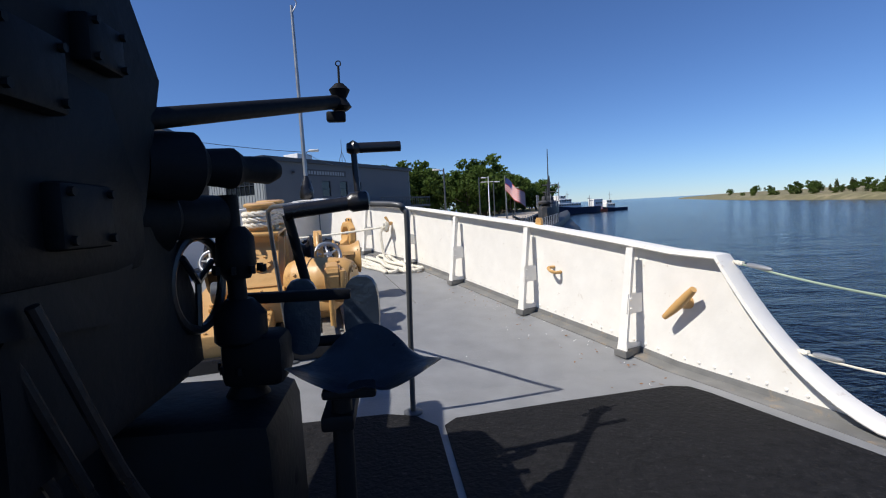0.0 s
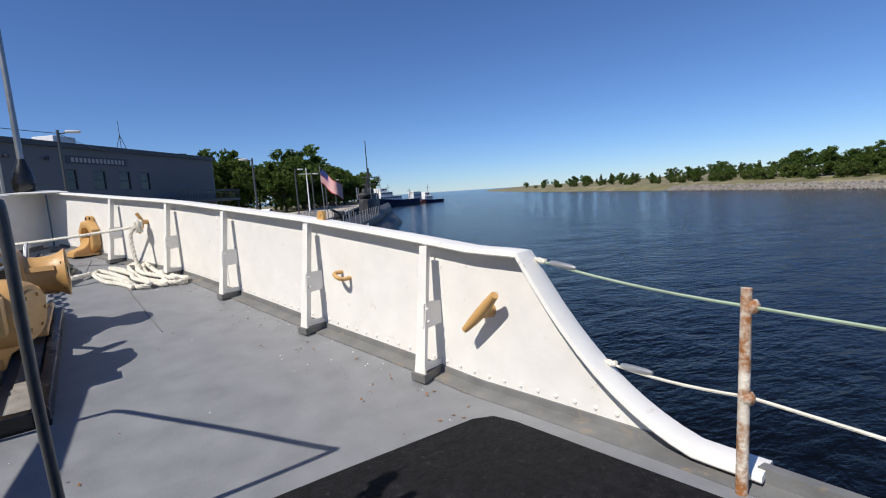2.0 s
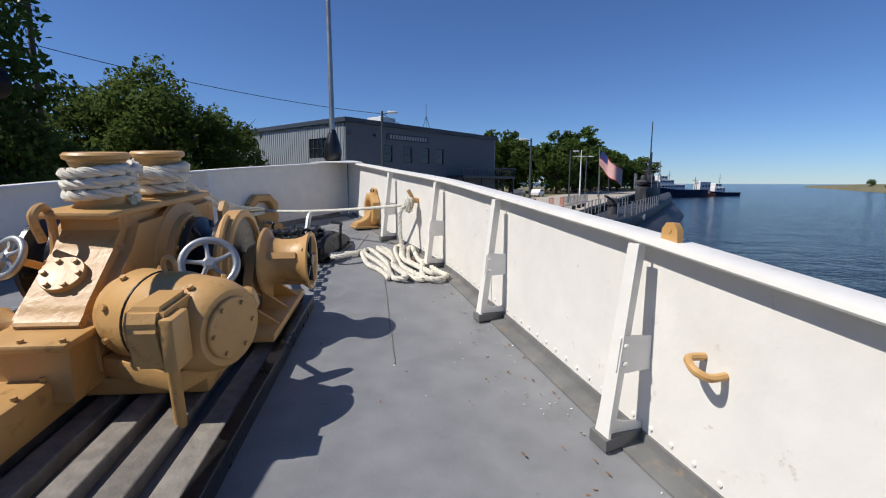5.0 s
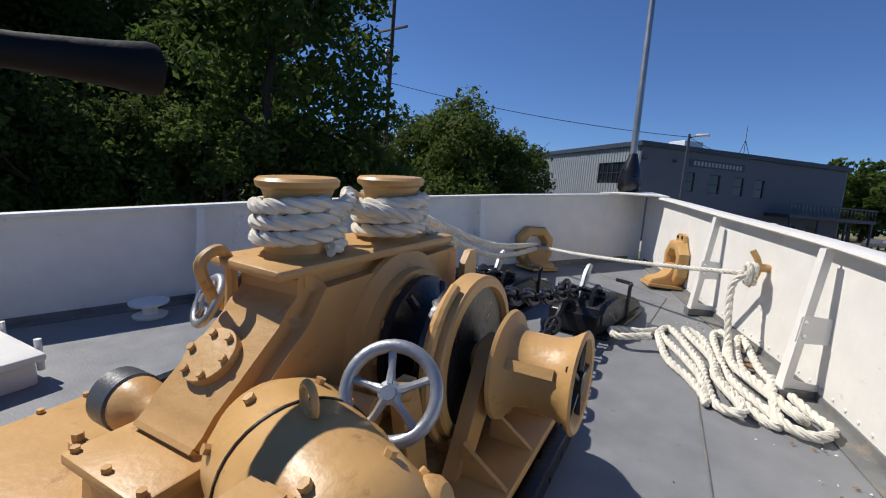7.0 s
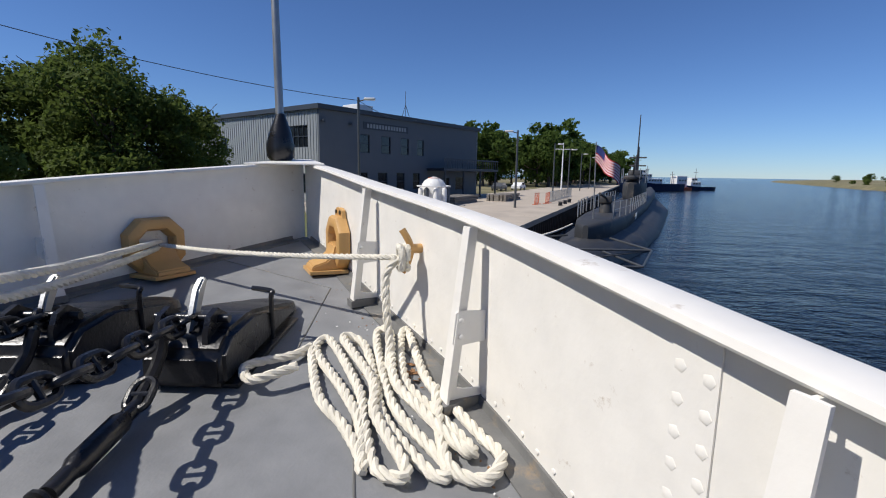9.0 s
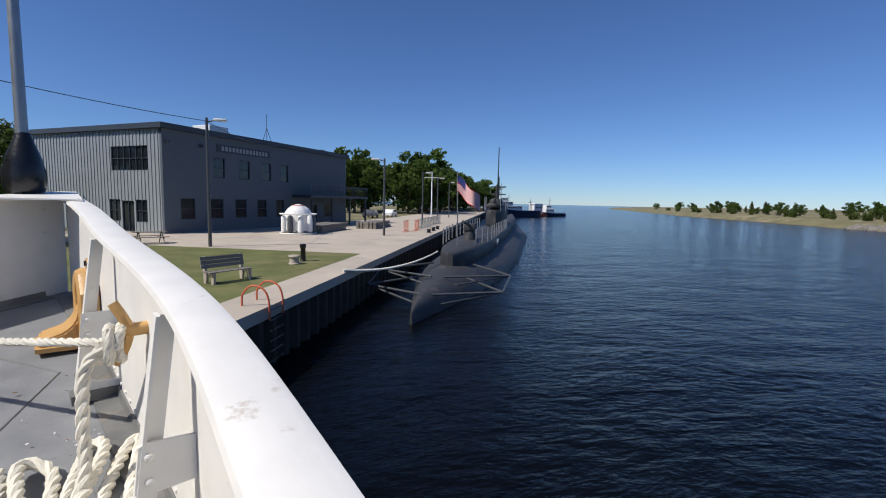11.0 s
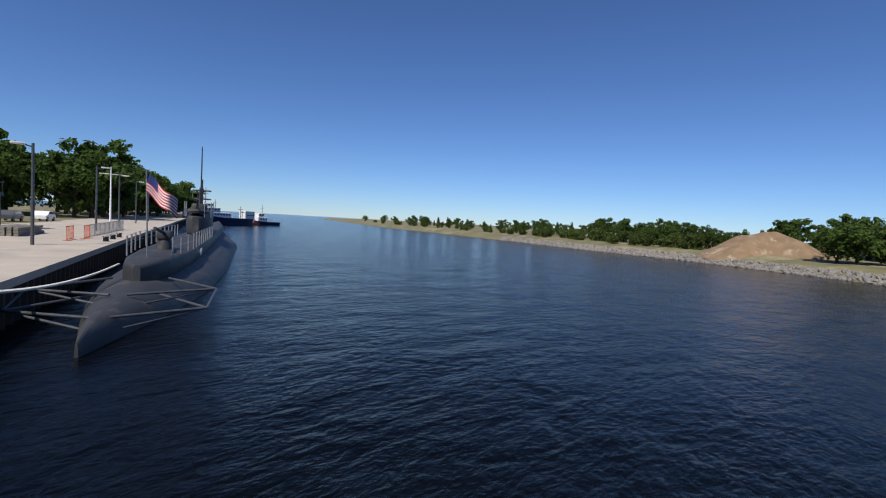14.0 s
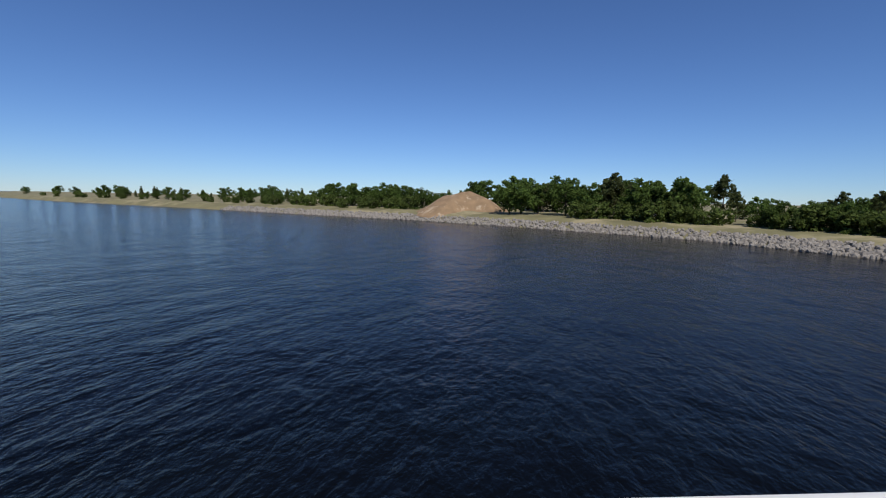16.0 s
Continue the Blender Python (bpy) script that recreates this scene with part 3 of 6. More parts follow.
def cable(a, b, sag, r=0.02):
    a, b = Vector(a), Vector(b)
    bm = B()
    tube(bm, [a.lerp(b, k / 16) - Vector((0, 0, sag * 4 * (k / 16) * (1 - k / 16))) for k in range(17)], r, 5)
    solid("overhead_cable", bm, TRIM, "black overhead cable slung between poles", "cable", group="overhead cables")


cable((-19.5, 22.7, ZG + 9.4), (-4.1, 34.1, ZG + 7.6), 0.4)
cable((-4.1, 34.1, ZG + 7.6), (-1.5, 55.0, ZG + 8.6), 0.5)
cable((-32, 5, ZG + 9.8), (-19.5, 22.7, ZG + 9.4), 0.5)
cable((-32, 4, ZG + 8.3), (-21, 21.2, ZG + 8.2), 0.4)


def white_pole(x, y, h):
    root = thing("flag_mast", "white wooden mast with a yardarm standing on the quay", "mast", (x, y, ZG))
    bpy.context.view_layer.update()
    bm = B()
    rod(bm, (x, y, ZG), (x, y, ZG + h), 0.16, 0.08)
    part("pole", bm, OFFWHITE, root)
    bm = B()
    rod(bm, (x - 1.6, y, ZG + h - 1.2), (x + 1.6, y, ZG + h - 1.2), 0.06)
    part("yardarm", bm, OFFWHITE, root)


_p = quay(-8, 78)
white_pole(_p.x, _p.y, 9.0)


def bench():
    root = thing("park_bench", "grey slatted wooden park bench with concrete ends on the lawn", "bench", (-0.85, 20.95, ZG), 44)
    bpy.context.view_layer.update()
    M = root.matrix_world
    for z, y, tilt in ((0.43, -0.18, 0), (0.43, -0.02, 0), (0.43, 0.14, 0), (0.6, 0.26, 78), (0.74, 0.29, 78), (0.88, 0.32, 78)):
        bm = B()
        box(bm, (1.7, 0.13, 0.035), (0, 0, 0), 0.006, pose(0, 0, 0, tilt, 0, 0))
        bmesh.ops.transform(bm, matrix=M @ Matrix.Translation((0, y, z)), verts=bm.verts[:])
        part("slat", bm, WOOD, root, smooth=False)
    for x in (-0.72, 0.72):
        bm = B()
        slab(bm, [(x, -0.25, 0), (x, -0.12, 0), (x, -0.08, 0.3), (x, 0.15, 0.3), (x, 0.2, 0), (x, 0.33, 0), (x, 0.36, 0.5), (x, 0.4, 0.95), (x, 0.33, 0.95), (x, 0.22, 0.42), (x, -0.26, 0.41)], (1, 0, 0), 0.09)
        bmesh.ops.transform(bm, matrix=M, verts=bm.verts[:])
        part("bench_end", bm, CONCRETE, root, smooth=False)


bench()


def picnic_table():
    root = thing("picnic_table", "dark weathered wooden picnic table on the lawn", "table", (-8.1, 36.3, ZG), 30)
    bpy.context.view_layer.update()
    M = root.matrix_world

    def piece(name, size, at, m=None):
        bm = B()
        box(bm, size, (0, 0, 0), 0.008, m)
        bmesh.ops.transform(bm, matrix=M @ Matrix.Translation(at), verts=bm.verts[:])
        part(name, bm, WOOD, root, smooth=False)

    for y in (-0.3, -0.15, 0, 0.15, 0.3):
        piece("top_board", (1.9, 0.13, 0.04), (0, y, 0.75))
    for y in (-0.72, 0.72):
        piece("seat_board", (1.9, 0.26, 0.04), (0, y, 0.45))
    for x in (-0.65, 0.65):
        piece("brace", (0.05, 1.5, 0.09), (x, 0, 0.38))
        for sgn in (-1, 1):
            piece("leg", (0.05, 0.09, 0.95), (x + 0.05, sgn * 0.38, 0.37), pose(0, 0, 0, sgn * 35, 0, 0))


picnic_table()


def pressure_tank():
    x, y = 0.7, 45.2
    root = thing("diving_chamber", "white domed steel tank with side cylinders standing on the yard", "tank", (x, y, ZG))
    bpy.context.view_layer.update()
    bm = B()
    lathe(bm, [(0.3, 1.0), (0.35, 1.15), (1.6, 1.15), (1.9, 1.1), (2.25, 0.85), (2.5, 0.45), (2.6, 0.1)], (x, y, ZG), (0, 0, 1), 28)
    part("dome", bm, OFFWHITE, root)
    for k in range(9):
        a = 2 * math.pi * k / 9
        bm = B()
        o = Vector((x + 1.25 * math.cos(a), y + 1.25 * math.sin(a), ZG))
        lathe(bm, [(0.15, 0.12), (0.22, 0.24), (1.45, 0.24), (1.6, 0.16), (1.66, 0.05)], o, (0, 0, 1), 12)
        part("cylinder", bm, OFFWHITE if k % 3 else DARKSTEEL, root)
    for z in (0.08, 1.75):
        bm = B()
        tube(bm, [(x + 1.52 * math.cos(2 * math.pi * k / 24), y + 1.52 * math.sin(2 * math.pi * k / 24), ZG + z) for k in range(24)], 0.07, 6, True)
        part("ring_bar", bm, OFFWHITE, root)
    bm = B()
    tube(bm, [(x + 0.5 * math.cos(2 * math.pi * k / 16), y + 0.5 * math.sin(2 * math.pi * k / 16), ZG + 2.48) for k in range(16)], 0.04, 5, True)
    part("top_ring", bm, ORANGE, root, "red top ring")


pressure_tank()


def ladder():
    root = thing("quay_ladder", "red tubular ladder hoops over the quay edge", "ladder", tuple(quay(-0.1, -1.95)))
    bpy.context.view_layer.update()
    for q in (-2.05, -1.25):
        bm = B()
        tube(bm, smooth_path([quay(-0.75, q, ZG), quay(-0.72, q, ZG + 0.35), quay(-0.45, q, ZG + 0.6), quay(-0.1, q, ZG + 0.52), quay(0.06, q, ZG + 0.2), quay(0.08, q, ZG - 0.35)], 6), 0.028, 8)
        part("hoop", bm, ORANGE, root)
    for z in np.arange(ZW + 0.2, ZG, 0.3):
        bm = B()
        rod(bm, quay(0.07, -2.05, z), quay(0.07, -1.25, z), 0.02, seg=8)
        part("rung", bm, BLACK, root)


ladder()


def bollard(x, y, h, r, mat, label):
    bm = B()
    lathe(bm, [(-0.02, r * 1.2), (0.05, r * 1.2), (0.08, r), (h * 0.75, r * 0.9), (h * 0.85, r * 1.25), (h, r * 1.1)], (x, y, ZG), (0, 0, 1), 16)
    solid("bollard", bm, mat, label, "bollard")


bollard(1.25, 25.5, 0.42, 0.22, CONCRETE, "short pale stone bollard on the lawn")
bollard(1.62, 26.5, 0.85, 0.13, BLACK, "black iron bollard on the lawn")
for q in (31, 34, 37):
    p = quay(-0.8, q)
    bollard(p.x, p.y, 0.4, 0.2, BLACK, "black iron mooring bollard at the quay edge")


def barrier(q, p0, mat, label):
    root = thing("crowd_barrier", label, "barrier", tuple(quay(p0, q)), group="quay barriers")
    bpy.context.view_layer.update()
    bm = B()
    tube(bm, [quay(p0, q, ZG + 0.1), quay(p0, q, ZG + 1.1), quay(p0, q + 2, ZG + 1.1), quay(p0, q + 2, ZG + 0.1)], 0.03, 6, True)
    part("frame", bm, mat, root)
    for k in range(1, 10):
        bm = B()
        rod(bm, quay(p0, q + 0.2 * k, ZG + 0.1), quay(p0, q + 0.2 * k, ZG + 1.1), 0.012, seg=5)
        part("bar", bm, mat, root)
    for e in (0.3, 1.7):
        bm = B()
        rod(bm, quay(p0 - 0.3, q + e, ZG + 0.03), quay(p0 + 0.3, q + e, ZG + 0.03), 0.025, seg=6)
        part("foot", bm, mat, root)


for k in range(8):
    barrier(36 + k * 2.2, -2.8, STEEL, "grey tubular steel crowd barrier on the quay")
barrier(33.0, -2.6, ORANGE, "orange tubular barrier on the quay")
barrier(30.5, -3.2, ORANGE, "orange tubular barrier on the quay")


def plank_stack(p0, q0, n):
    root = thing("timber_stack", "low stack of grey timber beams on the yard", "timber", tuple(quay(p0, q0)), group="timber stacks")
    bpy.context.view_layer.update()
    for j in range(3):
        for k in range(n):
            bm = B()
            box(bm, (0.3, 6.0 + 0.4 * ((j + k) % 3), 0.22), quay(p0 + k * 0.36, q0 + 0.2 * ((k * 7 + j) % 3), ZG + 0.12 + 0.24 * j), 0.02, pose(0, 0, 0, 0, 0, -24 + (k % 3)))
            part("beam", bm, WOOD, root, smooth=False)


plank_stack(-12.0, 29, 7)
plank_stack(-9.0, 37, 6)


def parked_car(p0, q0, mat, label):
    root = thing("parked_car", label, "car", tuple(quay(p0, q0)), -24)
    bpy.context.view_layer.update()
    M = root.matrix_world
    bm = B()
    slab(bm, [(-0.85, y, z) for y, z in ((-2.1, 0.35), (-2.1, 0.8), (-1.2, 0.95), (-0.6, 1.42), (0.9, 1.42), (1.6, 0.95), (2.1, 0.85), (2.1, 0.35))], (1, 0, 0), 1.7)
    bmesh.ops.transform(bm, matrix=M, verts=bm.verts[:])
    part("body", bm, mat, root, smooth=False)
    bm = B()
    slab(bm, [(-0.87, y, z) for y, z in ((-1.05, 1.0), (-0.55, 1.34), (0.85, 1.34), (1.35, 1.0))], (1, 0, 0), 1.74)
    bmesh.ops.transform(bm, matrix=M, verts=bm.verts[:])
    part("windows", bm, GLASS, root, smooth=False)
    for sx in (-0.8, 0.8):
        for sy in (-1.35, 1.35):
            bm = B()
            rod(bm, M @ Vector((sx - 0.1, sy, 0.32)), M @ Vector((sx + 0.1, sy, 0.32)), 0.32, seg=16)
            part("wheel", bm, BLACK, root)


parked_car(-15, 72, OFFWHITE, "white parked car on the yard behind the quay")
parked_car(-17, 66, DARKSTEEL, "dark parked car on the yard behind the quay")

# ---- submarine ----
def submarine():
    root = thing("submarine", "dark grey old submarine moored stern-on along the quay", "submarine")
    st = Vector((6.3, 21.3, 0))
    a = Vector((math.sin(radians(26.5)), math.cos(radians(26.5)), 0))
    s = Vector((a.y, -a.x, 0))

    def at(u, v, z):
        return st + a * (u * 1.1) + s * v + Vector((0, 0, ZW + z))

    def loft(sections, name, mat, label="", n=20):
        bm = B()
        rings = []
        for u, w, zb, zt, sq in sections:
            ring = []
            for k in range(n):
                t = 2 * math.pi * k / n
                cx, cz = math.cos(t), math.sin(t)
                ring.append(bm.verts.new(at(u, w * math.copysign(abs(cx) ** sq, cx), (zb + zt) / 2 + (zt - zb) / 2 * math.copysign(abs(cz) ** sq, cz))))
            rings.append(ring)
        for p, q in zip(rings, rings[1:]):
            for k in range(n):
                bm.faces.new((p[k], p[(k + 1) % n], q[(k + 1) % n], q[k]))
        bm.faces.new(rings[0]), bm.faces.new(rings[-1])
        bmesh.ops.recalc_face_normals(bm, faces=bm.faces[:])
        return part(name, bm, mat, root, label)

    loft([(-0.9, 0.06, -0.9, 0.5, 1), (0, 0.3, -1.1, 0.75, 0.9), (2.5, 1.0, -1.4, 1.0, 0.9), (6, 1.9, -1.8, 1.25, 1), (11, 2.8, -2, 1.4, 1), (20, 3.4, -2, 1.5, 1), (45, 3.5, -2, 1.6, 1), (58, 1.6, -2, 1.9, 1), (64, 0.3, -1.5, 2.2, 1)], "pressure_hull", SUBGREY)
    loft([(6.6, 0.15, 0.9, 2.0, 0.5), (7.4, 0.75, 0.9, 2.15, 0.45), (9.5, 1.15, 0.9, 2.2, 0.4), (14, 1.5, 0.9, 2.2, 0.4), (30, 1.7, 0.9, 2.25, 0.4), (55, 1.2, 1.0, 2.6, 0.4), (63, 0.3, 1.2, 2.9, 0.5)], "deck_casing", SUBGREY, "dark casing deck")
    # conning tower
    loft([(29.5, 0.3, 2.2, 4.0, 0.5), (30.5, 0.9, 2.2, 4.2, 0.4), (36, 1.1, 2.2, 4.8, 0.4), (38.5, 0.8, 2.2, 4.6, 0.5), (39.3, 0.2, 2.2, 4.3, 0.6)], "conning_tower", SUBGREY)
    for u, h, r in ((34.2, 11.4, 0.1), (35.2, 8.0, 0.16), (33.2, 7.0, 0.14), (31.5, 6.2, 0.1)):
        bm = B()
        rod(bm, at(u, 0, 4), at(u, 0, h), r, r * 0.5, 10)
        part("periscope", bm, SUBGREY, root)
    for v, z in ((-0.9, 6.8), (0.6, 5.9)):
        bm = B()
        rod(bm, at(35.2, -0.9, z), at(35.2, 0.9, z), 0.08, seg=8)
        part("yard", bm, SUBGREY, root)
    bm = B()
    lathe(bm, [(0, 0.3), (0.1, 0.9), (0.3, 0.95), (0.5, 0.7)], at(30.6, 0, 4.3), (0, 0, 1), 16)
    part("gun_platform", bm, SUBGREY, root)
    for u, v in ((29.4, 0.8), (29.4, -0.8), (31.6, 1.2), (31.6, -1.2), (33.6, 1.25), (33.6, -1.25)):
        bm = B()
        rod(bm, at(u, v, 4.0), at(u, v, 5.5), 0.04, seg=6)
        part("rail_post", bm, STEEL, root)
    bm = B()
    rod(bm, at(30.6, 0, 4.8), at(27.9, 0.3, 5.7), 0.06, seg=8)
    part("gun_barrel", bm, SUBGREY, root)
    bm = B()
    box(bm, (1.4, 2.2, 0.9), at(33.0, 0, 4.9), 0.2, pose(0, 0, 0, 0, 0, -23.5))
    part("bridge", bm, SUBGREY, root)
    # deck gun
    bm = B()
    lathe(bm, [(0, 0.45), (0.5, 0.4), (0.8, 0.3)], at(13.5, 0, 2.2), (0, 0, 1), 14)
    box(bm, (0.8, 0.9, 0.5), at(13.5, 0, 3.1), 0.08, pose(0, 0, 0, 0, 0, -23.5))
    rod(bm, at(13.5, 0, 3.2), at(10.6, 0, 3.6), 0.09, seg=10)
    part("deck_gun", bm, SUBGREY, root)
    # deck stanchions with lines
    for v in (-1, 1):
        last = None
        for u in np.arange(9.5, 30, 1.7):
            w = v * min(1.5, 1.0 + (u - 9) * 0.1)
            bm = B()
            rod(bm, at(u, w, 2.15), at(u, w, 3.2), 0.045, seg=6)
            part("stanchion", bm, STEEL, root)
            if last:
                bm = B()
                for z in (3.18, 2.7):
                    rod(bm, at(*last, z), at(u, w, z), 0.012, seg=4)
                part("lifeline", bm, STEEL, root)
            last = (u, w)
    # stern guards, two frames of pipe each side
    for v in (-1, 1):
        for u, reach, z in ((1.3, 3.3, 0.75), (3.6, 3.5, 1.15)):
            bm = B()
            rod(bm, at(u, v * 0.3, z), at(u + 1.4, v * reach, z), 0.055, seg=8)
            rod(bm, at(u + 1.4, v * reach, z), at(u + 4.0, v * 1.2, z + 0.1), 0.055, seg=8)
            rod(bm, at(u + 0.1, v * 0.35, z - 0.5), at(u + 1.4, v * reach, z), 0.05, seg=8)
            part("stern_guard", bm, DARKSTEEL, root)
        bm = B()
        rod(bm, at(2.7, v * 3.3, 0.75), at(5.0, v * 3.5, 1.15), 0.05, seg=8)
        part("guard_tie", bm, DARKSTEEL, root)
    # plain hull number plate of bars
    bm = B()
    for k in range(3):
        slab(bm, [at(17 + k * 0.5 + d, 1.66, z) for d, z in ((0, 1.5), (0.32, 1.5), (0.32, 1.95), (0, 1.95))], s, 0.02)
    part("hull_number", bm, OFFWHITE, root, "pale unreadable hull number", smooth=False)
    # ensign staff and flag
    fs = thing("ensign", "red and white striped flag with blue canton on a stern staff", "flag", tuple(at(8.8, 0, 2.2)))
    bpy.context.view_layer.update()
    bm = B()
    rod(bm, at(8.8, 0, 2.15), at(8.2, 0, 6.6), 0.035, seg=8)
    part("staff", bm, STEEL, fs)

    def cloth(x, y):
        b = at(8.25, 0, 6.45)
        return b + s * (x * 0.8) + a * (0.18 * math.sin(x * 4.2) * x) + Vector((0, 0, -y - x * 0.72 + 0.09 * math.sin(x * 5 + y)))

    W, Hh = 1.7, 1.0
    for k in range(13):
        bm = B()
        y0, y1 = Hh * k / 13, Hh * (k + 1) / 13
        x0 = 0.62 if k < 6 else 0.0
        xs = np.linspace(x0, W, 14)
        vs = [(bm.verts.new(cloth(x, y0)), bm.verts.new(cloth(x, y1))) for x in xs]
        for p, q in zip(vs, vs[1:]):
            bm.faces.new((p[0], q[0], q[1], p[1]))
        part("stripe", bm, RED if k % 2 == 0 else FLAGWHITE, fs)
    bm = B()
    vs = [[bm.verts.new(cloth(x, y)) for y in (0, Hh * 6 / 13)] for x in np.linspace(0, 0.62, 7)]
    for p, q in zip(vs, vs[1:]):
        bm.faces.new((p[0], q[0], q[1], p[1]))
    part("canton", bm, BLUE, fs)
    # mooring lines to the quay
    bm = B()
    for d in (0, 0.25):
        A_, B_ = at(7.6 + d, -1.0, 1.9), quay(-0.1, 4.5 + d, ZG + 0.1)
        tube(bm, [A_.lerp(B_, k / 10) - Vector((0, 0, 0.9 * 4 * k / 10 * (1 - k / 10) * 0.4)) for k in range(11)], 0.05, 6)
    solid("mooring_line", bm, ROPE, "pale slack mooring rope from submarine to quay", "rope")


submarine()


def vessel(at, turn, length, beam, free, hullmat, house, label, extras):
    root = thing("moored_vessel", label, "ship", at, turn)
    bpy.context.view_layer.update()
    M = root.matrix_world
    bm = B()
    rings = []
    for f, w, zt in ((0, 0.8, 0), (0.1, 0.95, 0), (0.5, 1, 0), (0.8, 0.75, 0.35), (0.95, 0.25, 0.7), (1.0, 0.02, 0.8)):
        y = (f - 0.5) * length
        rings.append([bm.verts.new((x * w * beam / 2, y, z)) for x, z in ((-0.8, -0.8), (-1, free * (1 + zt)), (1, free * (1 + zt)), (0.8, -0.8))])
    for p, q in zip(rings, rings[1:]):
        for k in range(4):
            bm.faces.new((p[k], p[(k + 1) % 4], q[(k + 1) % 4], q[k]))
    bm.faces.new(rings[0]), bm.faces.new(rings[-1])
    bmesh.ops.recalc_face_normals(bm, faces=bm.faces[:])
    bmesh.ops.transform(bm, matrix=M, verts=bm.verts[:])
    part("hull", bm, hullmat, root, smooth=False)
    for y, z, sx, sy, sz in house:
        bm = B()
        box(bm, (sx, sy, sz), (0, y, free + z + sz / 2), 0.15)
        bmesh.ops.transform(bm, matrix=M, verts=bm.verts[:])
        hs = part("deckhouse", bm, OFFWHITE, root, smooth=False)
        spots = [((0.05, 0.7, 0.5), (sg * (sx / 2 + 0.02), y - sy / 2 + 0.8 + 1.2 * k, free + z + sz * 0.62)) for k in range(int(sy / 1.2)) for sg in (-1, 1)]
        spots += [((0.7, 0.05, 0.5), (-sx / 2 + 0.6 + 1.1 * k, y - sy / 2 - 0.02, free + z + sz * 0.62)) for k in range(int(sx / 1.1))]
        for size, spot in spots:
            bm = B()
            box(bm, size, spot, 0)
            bmesh.ops.transform(bm, matrix=M, verts=bm.verts[:])
            part("port", bm, GLASS, hs, smooth=False)
    for y, z0, z1, r in extras:
        bm = B()
        rod(bm, (0, y, free + z0), (0, y, free + z1), r, r * 0.5, 8)
        rod(bm, (-1.0, y, free + z1 * 0.8), (1.0, y, free + z1 * 0.8), r * 0.5, seg=6)
        bmesh.ops.transform(bm, matrix=M, verts=bm.verts[:])
        part("mast", bm, STEEL, root)


vessel((70, 160, ZW), 112, 27, 7, 2.3, NAVY, [(2, 0, 5, 11, 1.7), (4, 1.7, 4.6, 6, 1.5), (5, 3.2, 3.6, 3.5, 1.3)], "navy-hulled vessel with white superstructure moored far off", [(5, 4, 9.5, 0.2), (1, 2, 6, 0.14)])
vessel((93, 174, ZW), 105, 15, 5, 1.2, NAVY, [(1, 0, 3.2, 4.5, 1.8), (1.4, 1.8, 2.4, 2.6, 1.4)], "white and dark tug moored far along the quay", [(0, 3, 6.5, 0.12)])
vessel((84, 168, ZW), 108, 9, 4.5, 1.0, ORANGE, [(0, 0, 3, 4.5, 4.0)], "orange and white workboat moored far along the quay", [(3, 0, 5.5, 0.2)])

# ---- far shore ----
SHORE = [(22, -56), (50, -33), (69, -23), (89, 2), (105, 26), (121, 60), (150, 118), (200, 228), (400, 580)]


def shore_at(f):
    f = max(0.0, min(len(SHORE) - 1.001, f))
    i = int(f)
    a, b = Vector(SHORE[i]), Vector(SHORE[i + 1])
    d = (b - a).normalized()
    return a.lerp(b, f - i), Vector((d.y, -d.x))


def far_land():
    bm = B()
    prev = None
    for k in range(0, 161):
        f = k / 20
        p, n = shore_at(f)
        row = []
        for off, z in ((-1.5, ZW - 0.6), (0.5, ZW + 0.2), (4, ZW + 1.5), (9, ZW + 2.0), (26, ZW + 2.6), (60, ZW + 4.0), (500, ZW + 6)):
            j = 0.6 * noise.noise(Vector((p.x * 0.08, p.y * 0.08, off)))
            q = p + n * (off + j)
            hill = 0
            for hx, hy, hr, hh in ((119, 13, 13, 1.2),):
                d = math.hypot(q.x - hx, q.y - hy) / hr
                hill = max(hill, hh * max(0, 1 - d * d))
            row.append(bm.verts.new((q.x, q.y, z + j * 0.3 + (hill if off > 5 else 0))))
        if prev:
            for a in range(6):
                bm.faces.new((prev[a], prev[a + 1], row[a + 1], row[a]))
        prev = row
    bmesh.ops.recalc_face_normals(bm, faces=bm.faces[:])
    solid("far_bank", bm, BANK, "low grassy bank along the far side of the channel", "ground", kind="structure")


far_land()


DUNE = material("dune_sand", (0.22, 0.145, 0.08), 0.95, vary=0.2, scale=0.5, bump=0.3, fine=4, dirt=(0.42, 0.34, 0.24), dirt_amount=0.35, dirt_scale=0.35)


def dune():
    bm = B()
    c = Vector((114, 14.5))
    n = 36
    rings = []
    for r in np.linspace(0, 1, 9):
        ring = []
        for k in range(n):
            a = 2 * math.pi * k / n
            rr = r * (11 + 2 * math.sin(3 * a + 1) + 1.2 * math.sin(5 * a))
            z = 5.9 * (1 - r ** 1.5) + 0.7 * noise.noise(Vector((rr * math.cos(a) * 0.3, rr * math.sin(a) * 0.3, 2)))
            ring.append(bm.verts.new((c.x + rr * math.cos(a), c.y + rr * math.sin(a) * 1.1, ZW + 0.8 + z)))
        rings.append(ring)
    for p, q in zip(rings, rings[1:]):
        for k in range(n):
            bm.faces.new((p[k], p[(k + 1) % n], q[(k + 1) % n], q[k]))
    bmesh.ops.recalc_face_normals(bm, faces=bm.faces[:])
    solid("sand_dune", bm, DUNE, "bare tan sand dune rising behind the far bank", "dune", kind="structure")


dune()


